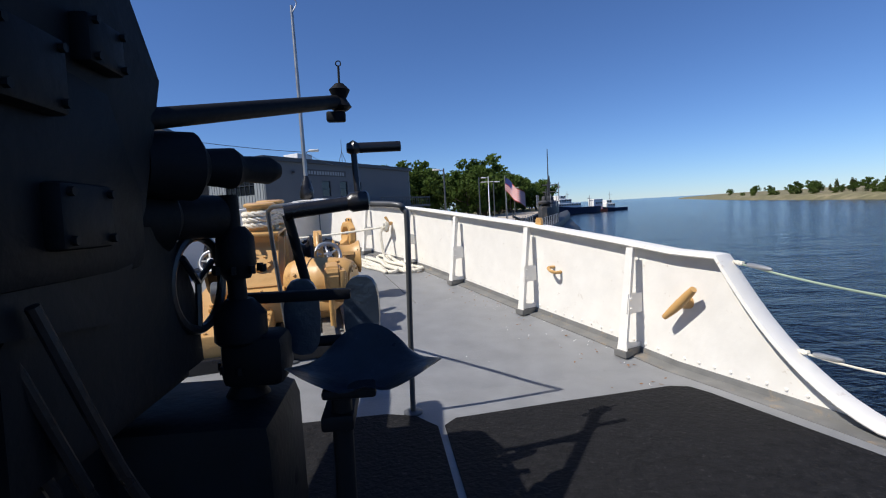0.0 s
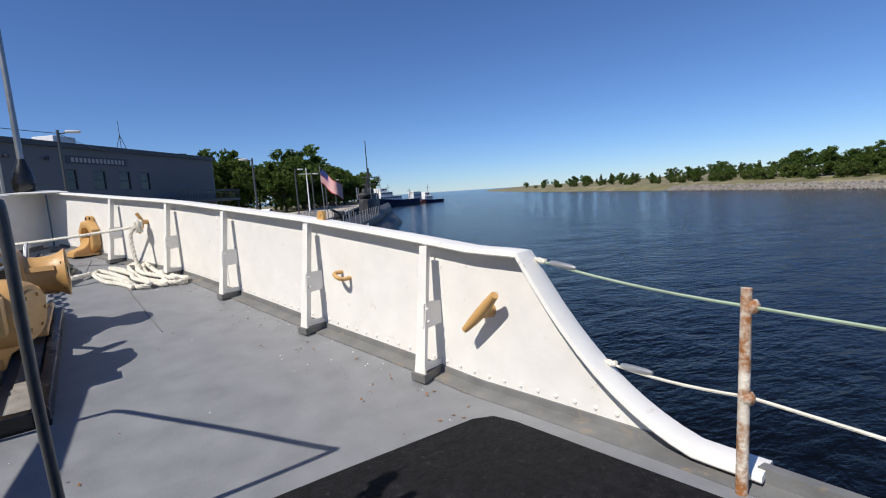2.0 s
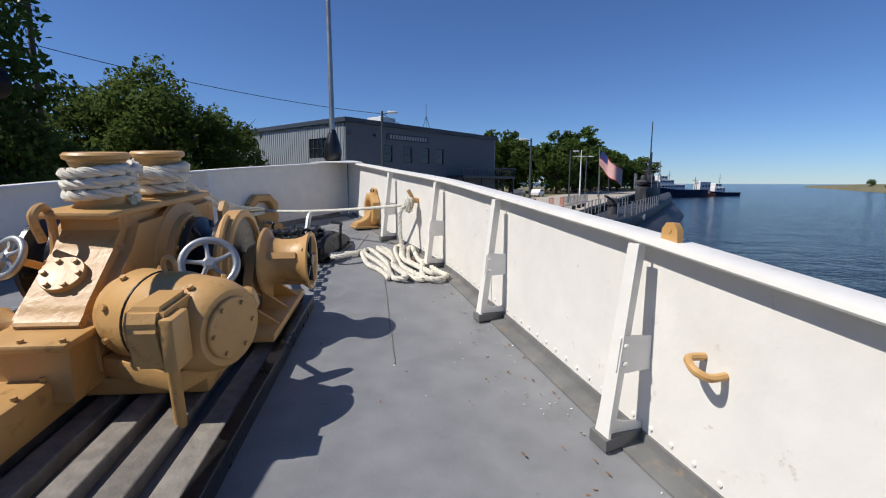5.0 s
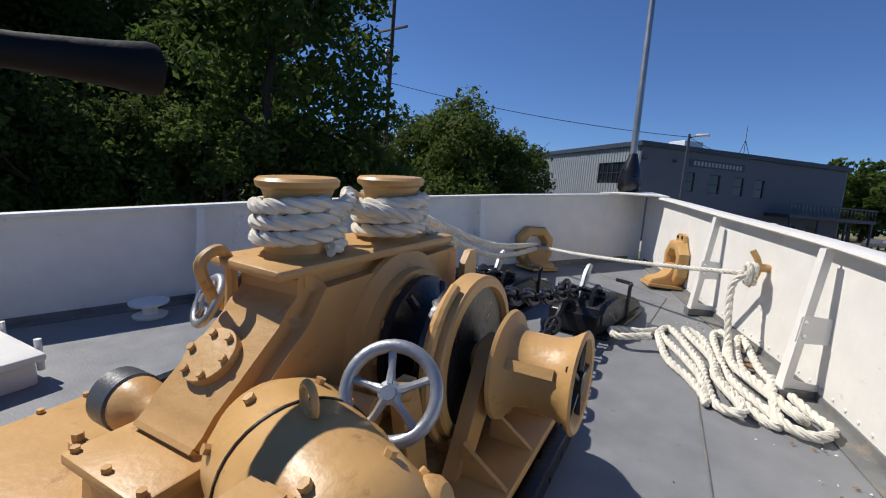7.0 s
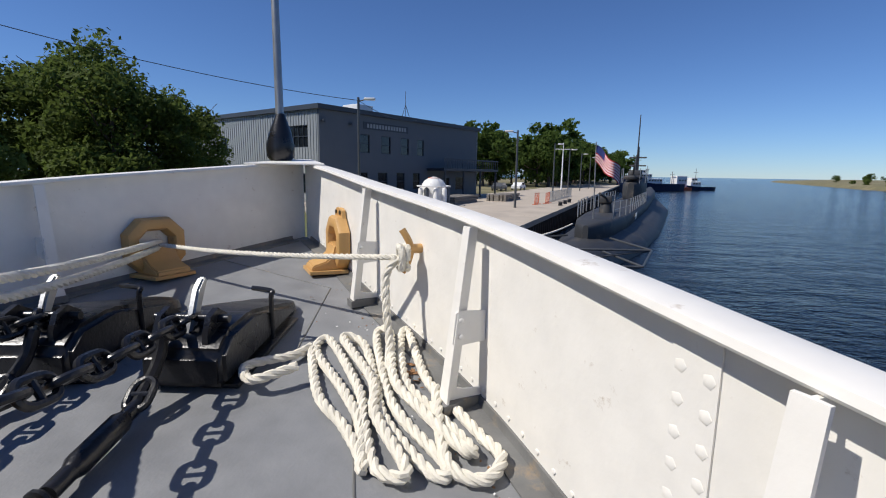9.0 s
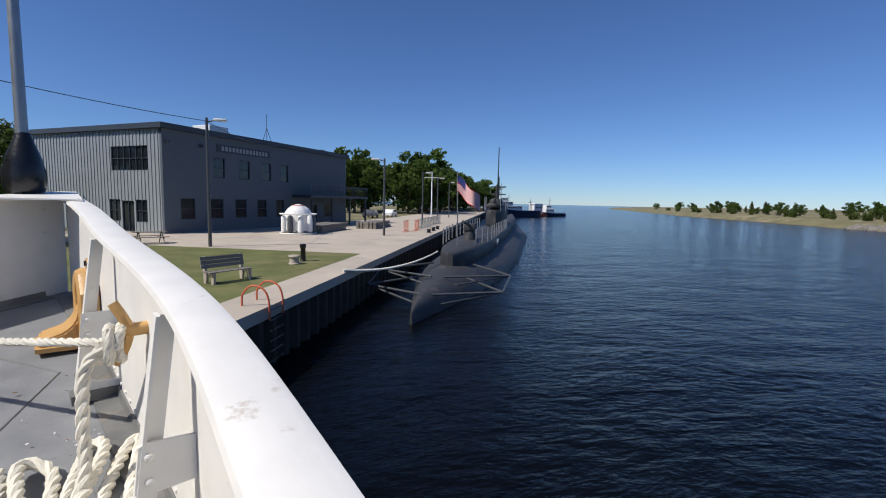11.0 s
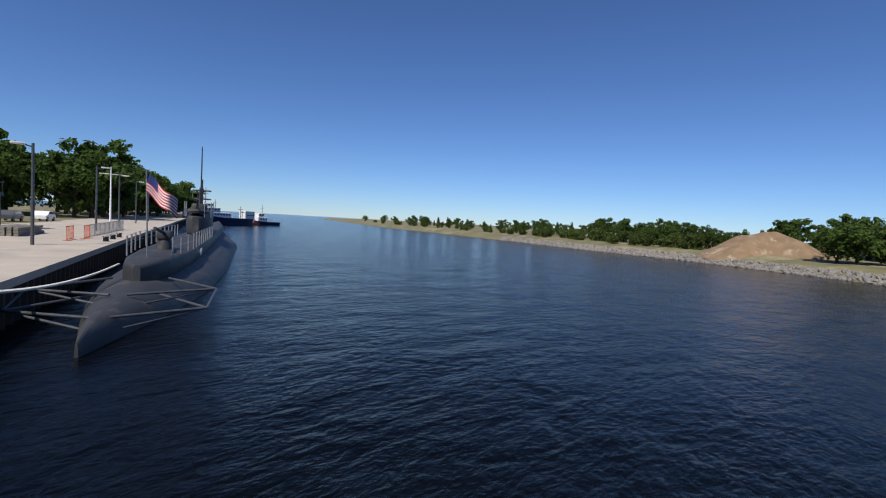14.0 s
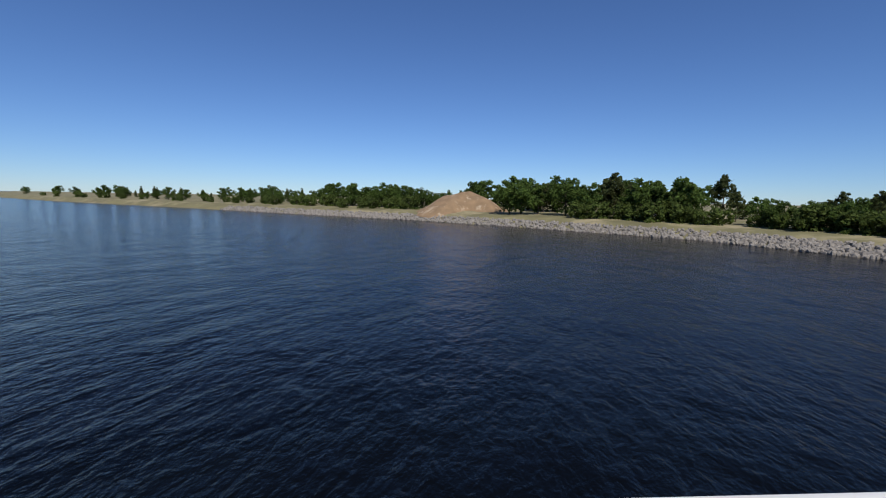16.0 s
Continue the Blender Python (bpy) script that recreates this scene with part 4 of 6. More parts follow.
def riprap():
    rnd = random.Random(5)
    base = B()
    bmesh.ops.create_icosphere(base, subdivisions=1, radius=1)
    vs0 = [v.co.copy() for v in base.verts]
    fs0 = [[v.index for v in f.verts] for f in base.faces]
    base.free()
    verts, faces = [], []
    for k in range(4200):
        f = rnd.random() ** 1.15 * 5.6
        p, n = shore_at(f)
        off = rnd.uniform(-0.6, 2.7)
        q = p + n * off
        s = rnd.uniform(0.2, 0.48) * (1 if f < 4 else 1.4)
        rot = Euler((rnd.random() * 6, rnd.random() * 6, rnd.random() * 6)).to_matrix()
        o = Vector((q.x, q.y, ZW + 0.05 + max(0, off) * 0.4))
        sc = Vector((s, s * rnd.uniform(0.6, 1), s * rnd.uniform(0.45, 0.8)))
        i0 = len(verts)
        for v in vs0:
            w = Vector((v.x * sc.x, v.y * sc.y, v.z * sc.z)) * rnd.uniform(0.8, 1.15)
            verts.append(tuple(o + rot @ w))
        faces += [[i0 + a for a in t] for t in fs0]
    me = bpy.data.meshes.new("riprap")
    me.from_pydata(verts, [], faces)
    me.materials.append(STONE)
    tagged(new("riprap", me), "pale broken stone edging along the far bank", "stones", kind="stuff")


riprap()

# ---- trees ----
def crown_mesh(name, seed, blobs, leaves, rad, height, leaf, mat, bottom=0.25, conic=0.0):
    """A crown of small bent leaf clumps scattered round many uneven blobs."""
    rnd = np.random.RandomState(seed)
    cs = []
    while len(cs) < blobs:
        p = rnd.uniform(-1, 1, 3)
        if (p ** 2).sum() < 1:
            z = bottom + (1 - bottom) * (p[2] * 0.5 + 0.5)
            w = (1 - conic * (z - bottom) / (1 - bottom)) * rad
            cs.append((p[0] * w, p[1] * w, z * height, rnd.uniform(0.16, 0.36) * rad))
    cs = np.array(cs)
    pick = rnd.randint(0, blobs, leaves)
    d = rnd.normal(size=(leaves, 3))
    d /= np.linalg.norm(d, axis=1)[:, None]
    r = cs[pick, 3] * rnd.uniform(0.45, 1.08, leaves)
    pos = cs[pick, :3] + d * r[:, None] * np.array([1, 1, 0.8])
    nrm = d * 0.6 + rnd.normal(size=(leaves, 3)) * 0.7 + np.array([0, 0, 0.35])
    nrm /= np.linalg.norm(nrm, axis=1)[:, None]
    t = np.cross(nrm, rnd.normal(size=(leaves, 3)))
    t /= np.linalg.norm(t, axis=1)[:, None]
    b = np.cross(nrm, t)
    s = leaf * rnd.uniform(0.55, 1.25, leaves)[:, None]
    verts = np.stack([pos - t * s, pos + b * s * 0.55 + nrm * s * 0.15, pos + t * s, pos - b * s * 0.55 + nrm * s * 0.1], 1).reshape(-1, 3)
    me = bpy.data.meshes.new(name)
    me.from_pydata(verts.tolist(), [], np.arange(leaves * 4).reshape(-1, 4).tolist())
    me.materials.append(mat)
    return me


def trunk_mesh(name, seed, height, r, rad, limbs=7, reach=0.75):
    rnd = random.Random(seed)
    bm = B()
    top = height * reach
    line = [Vector((0.25 * r * rnd.uniform(-1, 1) * k, 0.25 * r * rnd.uniform(-1, 1) * k, top * k / 7 - 0.1)) for k in range(8)]
    tube(bm, line, [r * (1.25 if k == 0 else 1 - 0.11 * k) for k in range(8)], 8)
    for i in range(limbs):
        k = rnd.randint(2, 6)
        a = 2 * math.pi * (i + rnd.random() * 0.6) / limbs
        L = rad * rnd.uniform(0.55, 0.95)
        p = line[k]
        e = p + Vector((math.cos(a) * L, math.sin(a) * L, L * rnd.uniform(0.4, 0.9)))
        m = p.lerp(e, 0.5) + Vector((0, 0, -0.1 * L))
        tube(bm, smooth_path([p, m, e], 3), [r * 0.45 * (1 - 0.14 * j) for j in range(7)], 5)
    return finish(name, bm, BARK, True)


TREES = {}


def tree(kind, x, y, z, s=1.0, turn=0.0, label="", group="", sz=None):
    if kind not in TREES:
        seed, blobs, leaves, rad, h, leaf, mat, bottom, conic, limbs, r, reach = TREE_KINDS[kind]
        TREES[kind] = (crown_mesh("crown", seed, blobs, leaves, rad, h, leaf, mat, bottom, conic), trunk_mesh("trunk", seed, h, r, rad, limbs, reach))
    crown, trunk = TREES[kind]
    root = new("tree")
    root.matrix_basis = pose(x, y, z, 0, 0, turn) @ Matrix.Diagonal((s, s, sz or s, 1))
    tagged(root, label, "tree", group)
    for nm, me in (("trunk", trunk), ("crown", crown)):
        ob = new(nm, me)
        ob.parent = root
    return root


TREE_KINDS = {
    "broad_near": (11, 70, 16000, 4.4, 13.5, 0.17, LEAF[0], 0.16, 0.1, 11, 0.28, 0.8),
    "tall_near": (12, 64, 15000, 3.7, 15.0, 0.16, LEAF[1], 0.12, 0.25, 11, 0.24, 0.85),
    "round_mid": (13, 54, 9000, 4.2, 9.5, 0.19, LEAF[1], 0.08, 0.1, 9, 0.22, 0.75),
    "broad_far": (14, 46, 2600, 3.6, 8.5, 0.32, LEAF[0], 0.1, 0.05, 7, 0.2, 0.75),
    "tall_far": (15, 44, 2200, 2.6, 10.0, 0.30, LEAF[2], 0.2, 0.35, 7, 0.18, 0.85),
    "bush_far": (16, 30, 1100, 2.8, 4.4, 0.36, LEAF[1], 0.0, 0.1, 5, 0.1, 0.6),
    "spruce_far": (17, 40, 1300, 1.9, 7.5, 0.32, LEAF[2], 0.05, 0.85, 6, 0.14, 0.95),
}
rt = random.Random(21)
# dark wood behind the quay on the port side
for k in range(26):
    b = radians(-58 - 56 * ((k * 0.382) % 1.0))
    d = 19 + 16 * ((k * 0.618) % 1.0) + (5 if k % 2 else 0)
    tree(("broad_near", "tall_near")[k % 2], 1.7 + d * math.sin(b), 1.0 + d * math.cos(b), ZG - 0.05, rt.uniform(0.95, 1.28), rt.uniform(0, 360), "tall dark green broadleaf tree in the wood behind the quay", "wood behind the quay")
for k in range(17):
    b = radians(-46 - 64 * k / 16)
    d = 17 + 3 * rt.random()
    tree("round_mid", 1.7 + d * math.sin(b), 1.0 + d * math.cos(b), ZG - 0.05, 0.55, rt.uniform(0, 360), "low dense green bush at the edge of the wood", "bushes at the wood edge")
for x, y, s in ((-21.5, 37, 0.92), (-25.5, 39, 1.0), (-18.0, 36, 0.72), (-29, 42, 1.05), (-30, 36, 0.9), (-23, 46, 0.8), (-20, 33.5, 0.95)):
    tree("round_mid", x, y, ZG - 0.05, s * 1.18, rt.uniform(0, 360), "rounded bright green broadleaf tree beside the building", "trees by the building")
tree("broad_far", -22, 78, ZG - 0.05, 1.25, 40, "bare-topped tree behind the building", "trees by the building")
# trees along the quay in the distance
for k in range(60):
    q, p = 92 + 150 * (k / 59) + rt.uniform(-4, 4), rt.uniform(-38, -13) + (k / 59) * 12
    w = quay(p, q)
    tree("broad_far", w.x, w.y, ZG - 0.05, rt.uniform(1.5, 2.0), rt.uniform(0, 360), "dense green broadleaf tree in the grove along the quay", "grove along the quay")
# far shore woods
for k in range(260):
    f = 0.05 + 7.3 * (k / 259)
    p, n = shore_at(f)
    row = k % 3
    off = 11 + row * 7 + rt.uniform(-2.5, 2.5)
    q = p + n * off
    near_dune = math.hypot(q.x - 110, q.y - 14) < 13
    far = f > 4.0
    kind = ("broad_far", "tall_far", "broad_far")[row] if not far else ("bush_far", "spruce_far", "broad_far")[(k * 5) % 3]
    if near_dune:
        kind = "bush_far"
        if row < 2:
            continue
        q = q + n * 10
    if f > 6.0 and rt.random() < 0.3:
        continue
    if f < 3.4 and rt.random() < 0.25:
        continue
    s = rt.choice((0.62, 0.75, 0.85, 0.95, 1.05)) * (0.5 if near_dune else 1.0) * (0.4 if f < 1.4 else 0.55 if f < 2.1 else 0.95) if not far else rt.choice((0.5, 0.6, 0.7, 0.8, 0.9)) * (0.9 if f > 5.2 else 1.0)
    tree(kind, q.x, q.y, ZW + 1.9, s, rt.uniform(0, 360), "green tree in the wood along the far bank" if kind != "spruce_far" else "dark pointed spruce along the far bank", "far bank wood")
for k in range(14):
    a, r = -0.9 + 2.0 * k / 13, 9.0 + 2.5 * ((k * 0.618) % 1.0)
    h = 4.6 * (1 - min(1, r / 9.5) ** 1.5)
    tree("bush_far", 114 + r * math.cos(a), 14.5 + 1.1 * r * math.sin(a), ZW + 1.9 + h, rt.uniform(0.22, 0.5), rt.uniform(0, 360), "low green scrub on the sand dune", "dune scrub")
for k in range(46):
    p, n = shore_at(0.05 + 2.7 * k / 45)
    q = p + n * (8.5 + rt.uniform(-1, 1.5))
    if math.hypot(q.x - 110, q.y - 14) > 15:
        tree("bush_far", q.x, q.y, ZW + 1.7, rt.uniform(0.45, 0.8), rt.uniform(0, 360), "low green scrub on the far bank", "far bank scrub")

# ---- windlass on its platform ----
WM = pose(0.02, 2.5, dz(2.5), 5.1, 0, 8)


def local(bm, m):
    bmesh.ops.transform(bm, matrix=m, verts=bm.verts[:])
    return bm


def bolts(bm, spots, n, r=0.014, h=0.016):
    n = Vector(n).normalized()
    for p in spots:
        rod(bm, Vector(p), Vector(p) + n * h, r, seg=6)
    return bm


def handwheel(c, axis, r, root, m):
    axis = Vector(axis).normalized()
    u = axis.orthogonal().normalized()
    w = axis.cross(u)
    c = Vector(c)
    bm = B()
    tube(bm, [c + r * (math.cos(2 * math.pi * k / 36) * u + math.sin(2 * math.pi * k / 36) * w) for k in range(36)], 0.02, 10, True)
    wheel = part("handwheel", local(bm, m), STEEL, root, "grey painted steel handwheel")
    for k in range(5):
        a = 2 * math.pi * k / 5 + 0.3
        d = math.cos(a) * u + math.sin(a) * w
        bm = B()
        tube(bm, [c + axis * 0.012 + d * 0.02, c + axis * 0.0 + d * r * 0.5, c + d * (r - 0.005)], [0.016, 0.011, 0.013], 8)
        part("spoke", local(bm, m), STEEL, wheel)
    bm = B()
    lathe(bm, [(-0.035, 0.03), (0.02, 0.034), (0.026, 0.02), (0.036, 0.02)], c, axis, 16)
    part("hub", local(bm, m), STEEL, wheel)
    bm = B()
    rod(bm, c - axis * 0.03, c - axis * 0.42, 0.022, seg=10)
    part("spindle", local(bm, m), BUFF, wheel)


def windlass():
    root = thing("windlass", "buff painted steel anchor windlass with twin mooring posts on deck", "windlass")
    root.matrix_world = WM.copy()
    bpy.context.view_layer.update()

    def P(name, bm, mat, label="", parent=None, smooth=True):
        return part(name, local(bm, WM), mat, parent or root, label, smooth)

    # bed plate and tray
    bm = B()
    box(bm, (1.5, 1.55, 0.10), (0.0, -0.15, 0.14), 0.02)
    P("bed_plate", bm, BUFF)
    bm = B()
    box(bm, (0.98, 0.98, 0.2), (-0.32, -1.22, 0.19), 0.025)
    tray = P("tray", bm, BUFF)
    for spot in [(-0.75 + 0.145 * k, -1.66, 0.29) for k in range(7)] + [(0.14, -1.6 + 0.16 * k, 0.29) for k in range(5)] + [(-0.78, -1.6 + 0.16 * k, 0.29) for k in range(6)]:
        bm = B()
        bolts(bm, [spot], (0, 0, 1))
        P("tray_bolt", bm, BUFF, parent=tray)
    for y in (-0.85, -1.0):
        bm = B()
        box(bm, (0.16, 0.05, 0.05), (-0.33, y, 0.31), 0.01)
        bolts(bm, [(-0.38, y, 0.335), (-0.28, y, 0.335)], (0, 0, 1), 0.02, 0.03)
        P("clamp", bm, BUFF)
    # gear housing: a tall column that slopes down aft
    bm = B()
    slab(bm, [(-0.12, y, z) for y, z in ((-1.0, 0.18), (-1.0, 0.46), (-0.94, 0.53), (-0.60, 0.80), (-0.52, 0.90), (-0.52, 0.93), (0.6, 0.93), (0.6, 0.18))], (1, 0, 0), 0.4)
    bmesh.ops.bevel(bm, geom=bm.edges[:], offset=0.055, segments=4, affect="EDGES")
    P("gear_housing", bm, BUFF)
    bm = B()
    box(bm, (0.40, 0.30, 0.04), (0.08, -1.0, 0.45), 0.012)
    bolts(bm, [(x, y, 0.47) for x in (-0.09, 0.08, 0.25) for y in (-1.12, -0.88)], (0, 0, 1))
    P("housing_flange", bm, BUFF)
    bm = B()
    slab(bm, [(-0.10, y, z) for y, z in ((-1.13, 0.18), (-1.10, 0.45), (-0.85, 0.45), (-0.85, 0.18))], (1, 0, 0), 0.36)
    P("housing_foot", bm, BUFF, smooth=False)
    n = Vector((0, -0.62, 0.78))
    bm = B()
    lathe(bm, [(-0.01, 0.10), (0.022, 0.10), (0.023, 0.098), (0.024, 0.0)], (0.06, -0.775, 0.672), n, 28)
    bolts(bm, [(0.06 + 0.08 * math.cos(a), -0.79 + 0.08 * math.sin(a) * 0.78, 0.69 + 0.08 * math.sin(a) * 0.62) for a in np.arange(0, 6.2, 1.05)], n)
    P("cover_plate", bm, BUFF, smooth=False)
    bm = B()
    tube(bm, smooth_path([(-0.09, -0.66, 0.82), (-0.09, -0.7, 0.95), (-0.09, -0.62, 0.99), (-0.09, -0.58, 0.9), (-0.09, -0.6, 0.72), (-0.09, -0.66, 0.70)], 5), 0.022, 8)
    P("hook", bm, BUFF)
    # top shelf that carries the posts
    bm = B()
    box(bm, (0.40, 1.06, 0.04), (0.09, -0.11, 0.945), 0.015, pose(0, 0, 0, 0, 0, -5))
    P("top_shelf", bm, BUFF)
    for x, y, h in ((0.06, -0.38, 0.295), (0.13, 0.13, 0.29)):
        bm = B()
        lathe(bm, [(0, 0.15), (0.02, 0.13), (h - 0.075, 0.125), (h - 0.045, 0.135), (h - 0.032, 0.155), (h - 0.012, 0.158), (h, 0.145), (h + 0.001, 0.02)], (x, y, 0.96), (0, 0, 1), 36)
        P("mooring_post", bm, BUFF)
    # motor lying athwartships, its outer end swung aft
    SWING = Matrix.Translation((0.57, -0.88, 0.49)) @ Matrix.Rotation(radians(-24), 4, "Z") @ Matrix.Scale(0.88, 4) @ Matrix.Translation((-0.46, 0.88, -0.42))

    def PM(name, bm, mat, label="", parent=None):
        bmesh.ops.transform(bm, matrix=SWING, verts=bm.verts[:])
        return P(name, bm, mat, label, parent)

    bm = B()
    lathe(bm, [(-0.1, 0.12), (-0.08, 0.2), (0.0, 0.235), (0.03, 0.25), (0.30, 0.255), (0.33, 0.262), (0.36, 0.255), (0.55, 0.25), (0.63, 0.225), (0.66, 0.2)], (0.25, -0.88, 0.42), (1, 0, 0.0), 40)
    motor = PM("motor", bm, BUFF)
    bm = B()
    lathe(bm, [(-0.03, 0.165), (0.018, 0.165), (0.024, 0.158), (0.026, 0.0)], (0.905, -0.88, 0.42), (1, 0, 0), 32)
    bolts(bm, [(0.928, -0.88 + 0.135 * math.cos(a), 0.42 + 0.135 * math.sin(a)) for a in np.arange(0, 6.2, 1.05)], (1, 0, 0))
    PM("end_cover", bm, BUFF, parent=motor)
    bm = B()
    tube(bm, [(0.53 + 0.045 * math.cos(a), -0.88, 0.715 + 0.05 * math.sin(a)) for a in np.linspace(0, 2 * math.pi, 14)[:-1]], 0.013, 8, True)
    PM("lifting_eye", bm, BUFF, parent=motor)
    for x in (0.32, 0.78):
        for a in (0.5, 1.1, 2.0, 2.7, 3.4):
            bm = B()
            bolts(bm, [(x, -0.88 + 0.245 * math.cos(a), 0.42 + 0.245 * math.sin(a))], (0, math.cos(a), math.sin(a)), 0.018, 0.025)
            PM("motor_bolt", bm, BUFF, parent=motor)
    bm = B()
    lathe(bm, [(0, 0.06), (0.05, 0.075), (0.08, 0.07), (0.1, 0.05)], (0.80, -0.70, 0.48), (0.7, 0.5, 0.3), 20)
    PM("inspection_cap", bm, BUFF, parent=motor)
    bm = B()
    box(bm, (0.55, 0.32, 0.12), (0.46, -0.92, 0.16), 0.015)
    PM("motor_foot", bm, BUFF, parent=motor)
    bm = B()
    lathe(bm, [(0.195, 0.25), (0.196, 0.2585), (0.205, 0.2585), (0.206, 0.25)], (0.25, -0.88, 0.42), (1, 0, 0), 40)
    PM("seam", bm, BLACK, "dark seam round the casing", parent=motor)
    bm = B()
    slab(bm, [(0.655, y, z) for y, z in ((-1.35, 0.44), (-1.39, 0.63), (-1.35, 0.70), (-1.10, 0.70), (-1.06, 0.40))], (1, 0, 0), 0.145)
    bmesh.ops.bevel(bm, geom=bm.edges[:], offset=0.02, segments=2, affect="EDGES")
    P("terminal_box", bm, BUFF)
    bm = B()
    box(bm, (0.055, 0.14, 0.22), (0.815, -1.305, 0.55), 0.008)
    P("switch_box", bm, BUFF)
    bm = B()
    tube(bm, smooth_path([(0.71, -1.16, 0.44), (0.71, -1.15, 0.2), (0.71, -1.15, 0.06)], 4), 0.028, 10)
    P("conduit", bm, BUFF)
    # brake drum at the port end of the motor shaft
    bm = B()
    lathe(bm, [(0, 0.06), (0.12, 0.07), (0.15, 0.095), (0.22, 0.1)], (-0.05, -0.86, 0.44), (-1, 0, 0), 28)
    P("brake_body", bm, BUFF)
    bm = B()
    lathe(bm, [(0, 0.1), (0.01, 0.108), (0.11, 0.108), (0.12, 0.1)], (-0.27, -0.86, 0.44), (-1, 0, 0), 28)
    P("brake_drum", bm, DARKSTEEL, "dull grey brake drum")
    bm = B()
    lathe(bm, [(0, 0.09), (0.14, 0.1), (0.2, 0.09)], (0.18, -0.62, 0.5), (1, 0, 0), 20)
    lathe(bm, [(0, 0.07), (0.2, 0.06)], (0.36, -0.58, 0.5), (1, 0.2, 0), 16)
    P("clutch_casing", bm, BUFF)
    # the cross shaft with wheels on both sides
    C = Vector((0, 0.02, 0.53))
    for sg in (1, -1):
        X = Vector((sg, 0, 0))
        bm = B()
        lathe(bm, [(0.2, 0.30), (0.215, 0.39), (0.27, 0.41), (0.29, 0.40), (0.30, 0.35), (0.31, 0.33), (0.35, 0.325), (0.355, 0.25), (0.36, 0.2)], C, X, 56)
        guard = P("gear_guard", bm, BUFF)
        for a in np.arange(0, 6.2, 0.52):
            bm = B()
            bolts(bm, [C + X * 0.35 + Vector((0, 0.29 * math.cos(a), 0.29 * math.sin(a)))], X, 0.018, 0.015)
            P("guard_bolt", bm, BUFF, parent=guard)
        bm = B()
        lathe(bm, [(0.36, 0.2), (0.365, 0.30), (0.40, 0.30), (0.43, 0.22), (0.47, 0.19), (0.51, 0.22), (0.54, 0.30), (0.57, 0.30), (0.575, 0.2)], C, X, 40)
        for k in range(6):
            a = 2 * math.pi * k / 6
            d = Vector((0, math.cos(a), math.sin(a)))
            rod(bm, C + X * 0.40 + d * 0.22, C + X * 0.40 + d * 0.29, 0.04, 0.02, 8)
            rod(bm, C + X * 0.54 + d * 0.22, C + X * 0.54 + d * 0.29, 0.04, 0.02, 8)
        P("chain_wheel", bm, BLACK, "black toothed chain wheel")
        handwheel((0.72 if sg > 0 else -0.46, -0.69 if sg > 0 else -0.43, 0.70 if sg > 0 else 0.68), (sg * 0.32, -0.8, 0.5), 0.13 if sg > 0 else 0.11, root, WM)
        if sg < 0:
            continue
        bm = B()
        lathe(bm, [(0.58, 0.28), (0.582, 0.335), (0.59, 0.345), (0.67, 0.345), (0.68, 0.335), (0.682, 0.30), (0.66, 0.29), (0.655, 0.1)], C, X, 56)
        P("brake_ring", bm, BUFF)
        bm = B()
        lathe(bm, [(0.655, 0.29), (0.661, 0.29), (0.662, 0.02)], C, X, 40)
        P("brake_disc", bm, BLACK, "black brake disc")
        bm = B()
        slab(bm, [C + X * 0.70 + Vector((0, y, z)) for y, z in ((-0.36, -0.36), (-0.22, -0.36), (-0.02, -0.12), (0.2, -0.36), (0.34, -0.36), (0.09, 0.06), (0.05, 0.1), (-0.05, 0.1), (-0.09, 0.06))], X, 0.06)
        P("bearing_stand", bm, BUFF, smooth=False)
        bm = B()
        rod(bm, C + X * 0.15, C + X * 0.86, 0.06, seg=20)
        P("shaft", bm, BUFF)
        bm = B()
        lathe(bm, [(0.785, 0.05), (0.79, 0.205), (0.80, 0.225), (0.815, 0.22), (0.835, 0.18), (0.86, 0.155), (0.92, 0.145), (1.0, 0.15), (1.05, 0.165), (1.085, 0.19), (1.10, 0.20), (1.11, 0.19), (1.105, 0.17), (1.05, 0.13), (0.98, 0.12), (0.97, 0.03)], C, X, 48)
        drum = P("warping_drum", bm, BUFF)
        for k in range(3):
            a = 2 * math.pi * k / 3 + 0.6
            d = Vector((0, math.cos(a), math.sin(a)))
            t = Vector((0, -math.sin(a), math.cos(a)))
            bm = B()
            slab(bm, [C + X * u + d * r + t * w for u, r, w in ((0.85, 0.157, -0.02), (1.03, 0.158, -0.02), (1.03, 0.158, 0.02), (0.85, 0.157, 0.02))], d, 0.012)
            P("whelp", bm, BUFF, parent=drum, smooth=False)
        for k in range(5):
            a = 2 * math.pi * k / 5
            bm = B()
            rod(bm, C + X * 1.09, C + X * 1.085 + Vector((0, 0.185 * math.cos(a), 0.185 * math.sin(a))), 0.016, seg=6)
            P("drum_spoke", bm, BLACK, parent=drum)
        bm = B()
        lathe(bm, [(1.0, 0.02), (1.001, 0.15), (1.01, 0.15), (1.012, 0.02)], C, X, 24)
        lathe(bm, [(1.02, 0.05), (1.11, 0.045), (1.115, 0.02)], C, X, 16)
        P("drum_web", bm, BLACK, parent=drum)
        # brake lever post carrying the handwheel
        bm = B()
        slab(bm, [(sg * 0.60, y, z) for y, z in ((-0.46, 0.19), (-0.34, 0.19), (-0.40, 0.5), (-0.44, 0.62), (-0.5, 0.62), (-0.52, 0.55))], X, 0.05)
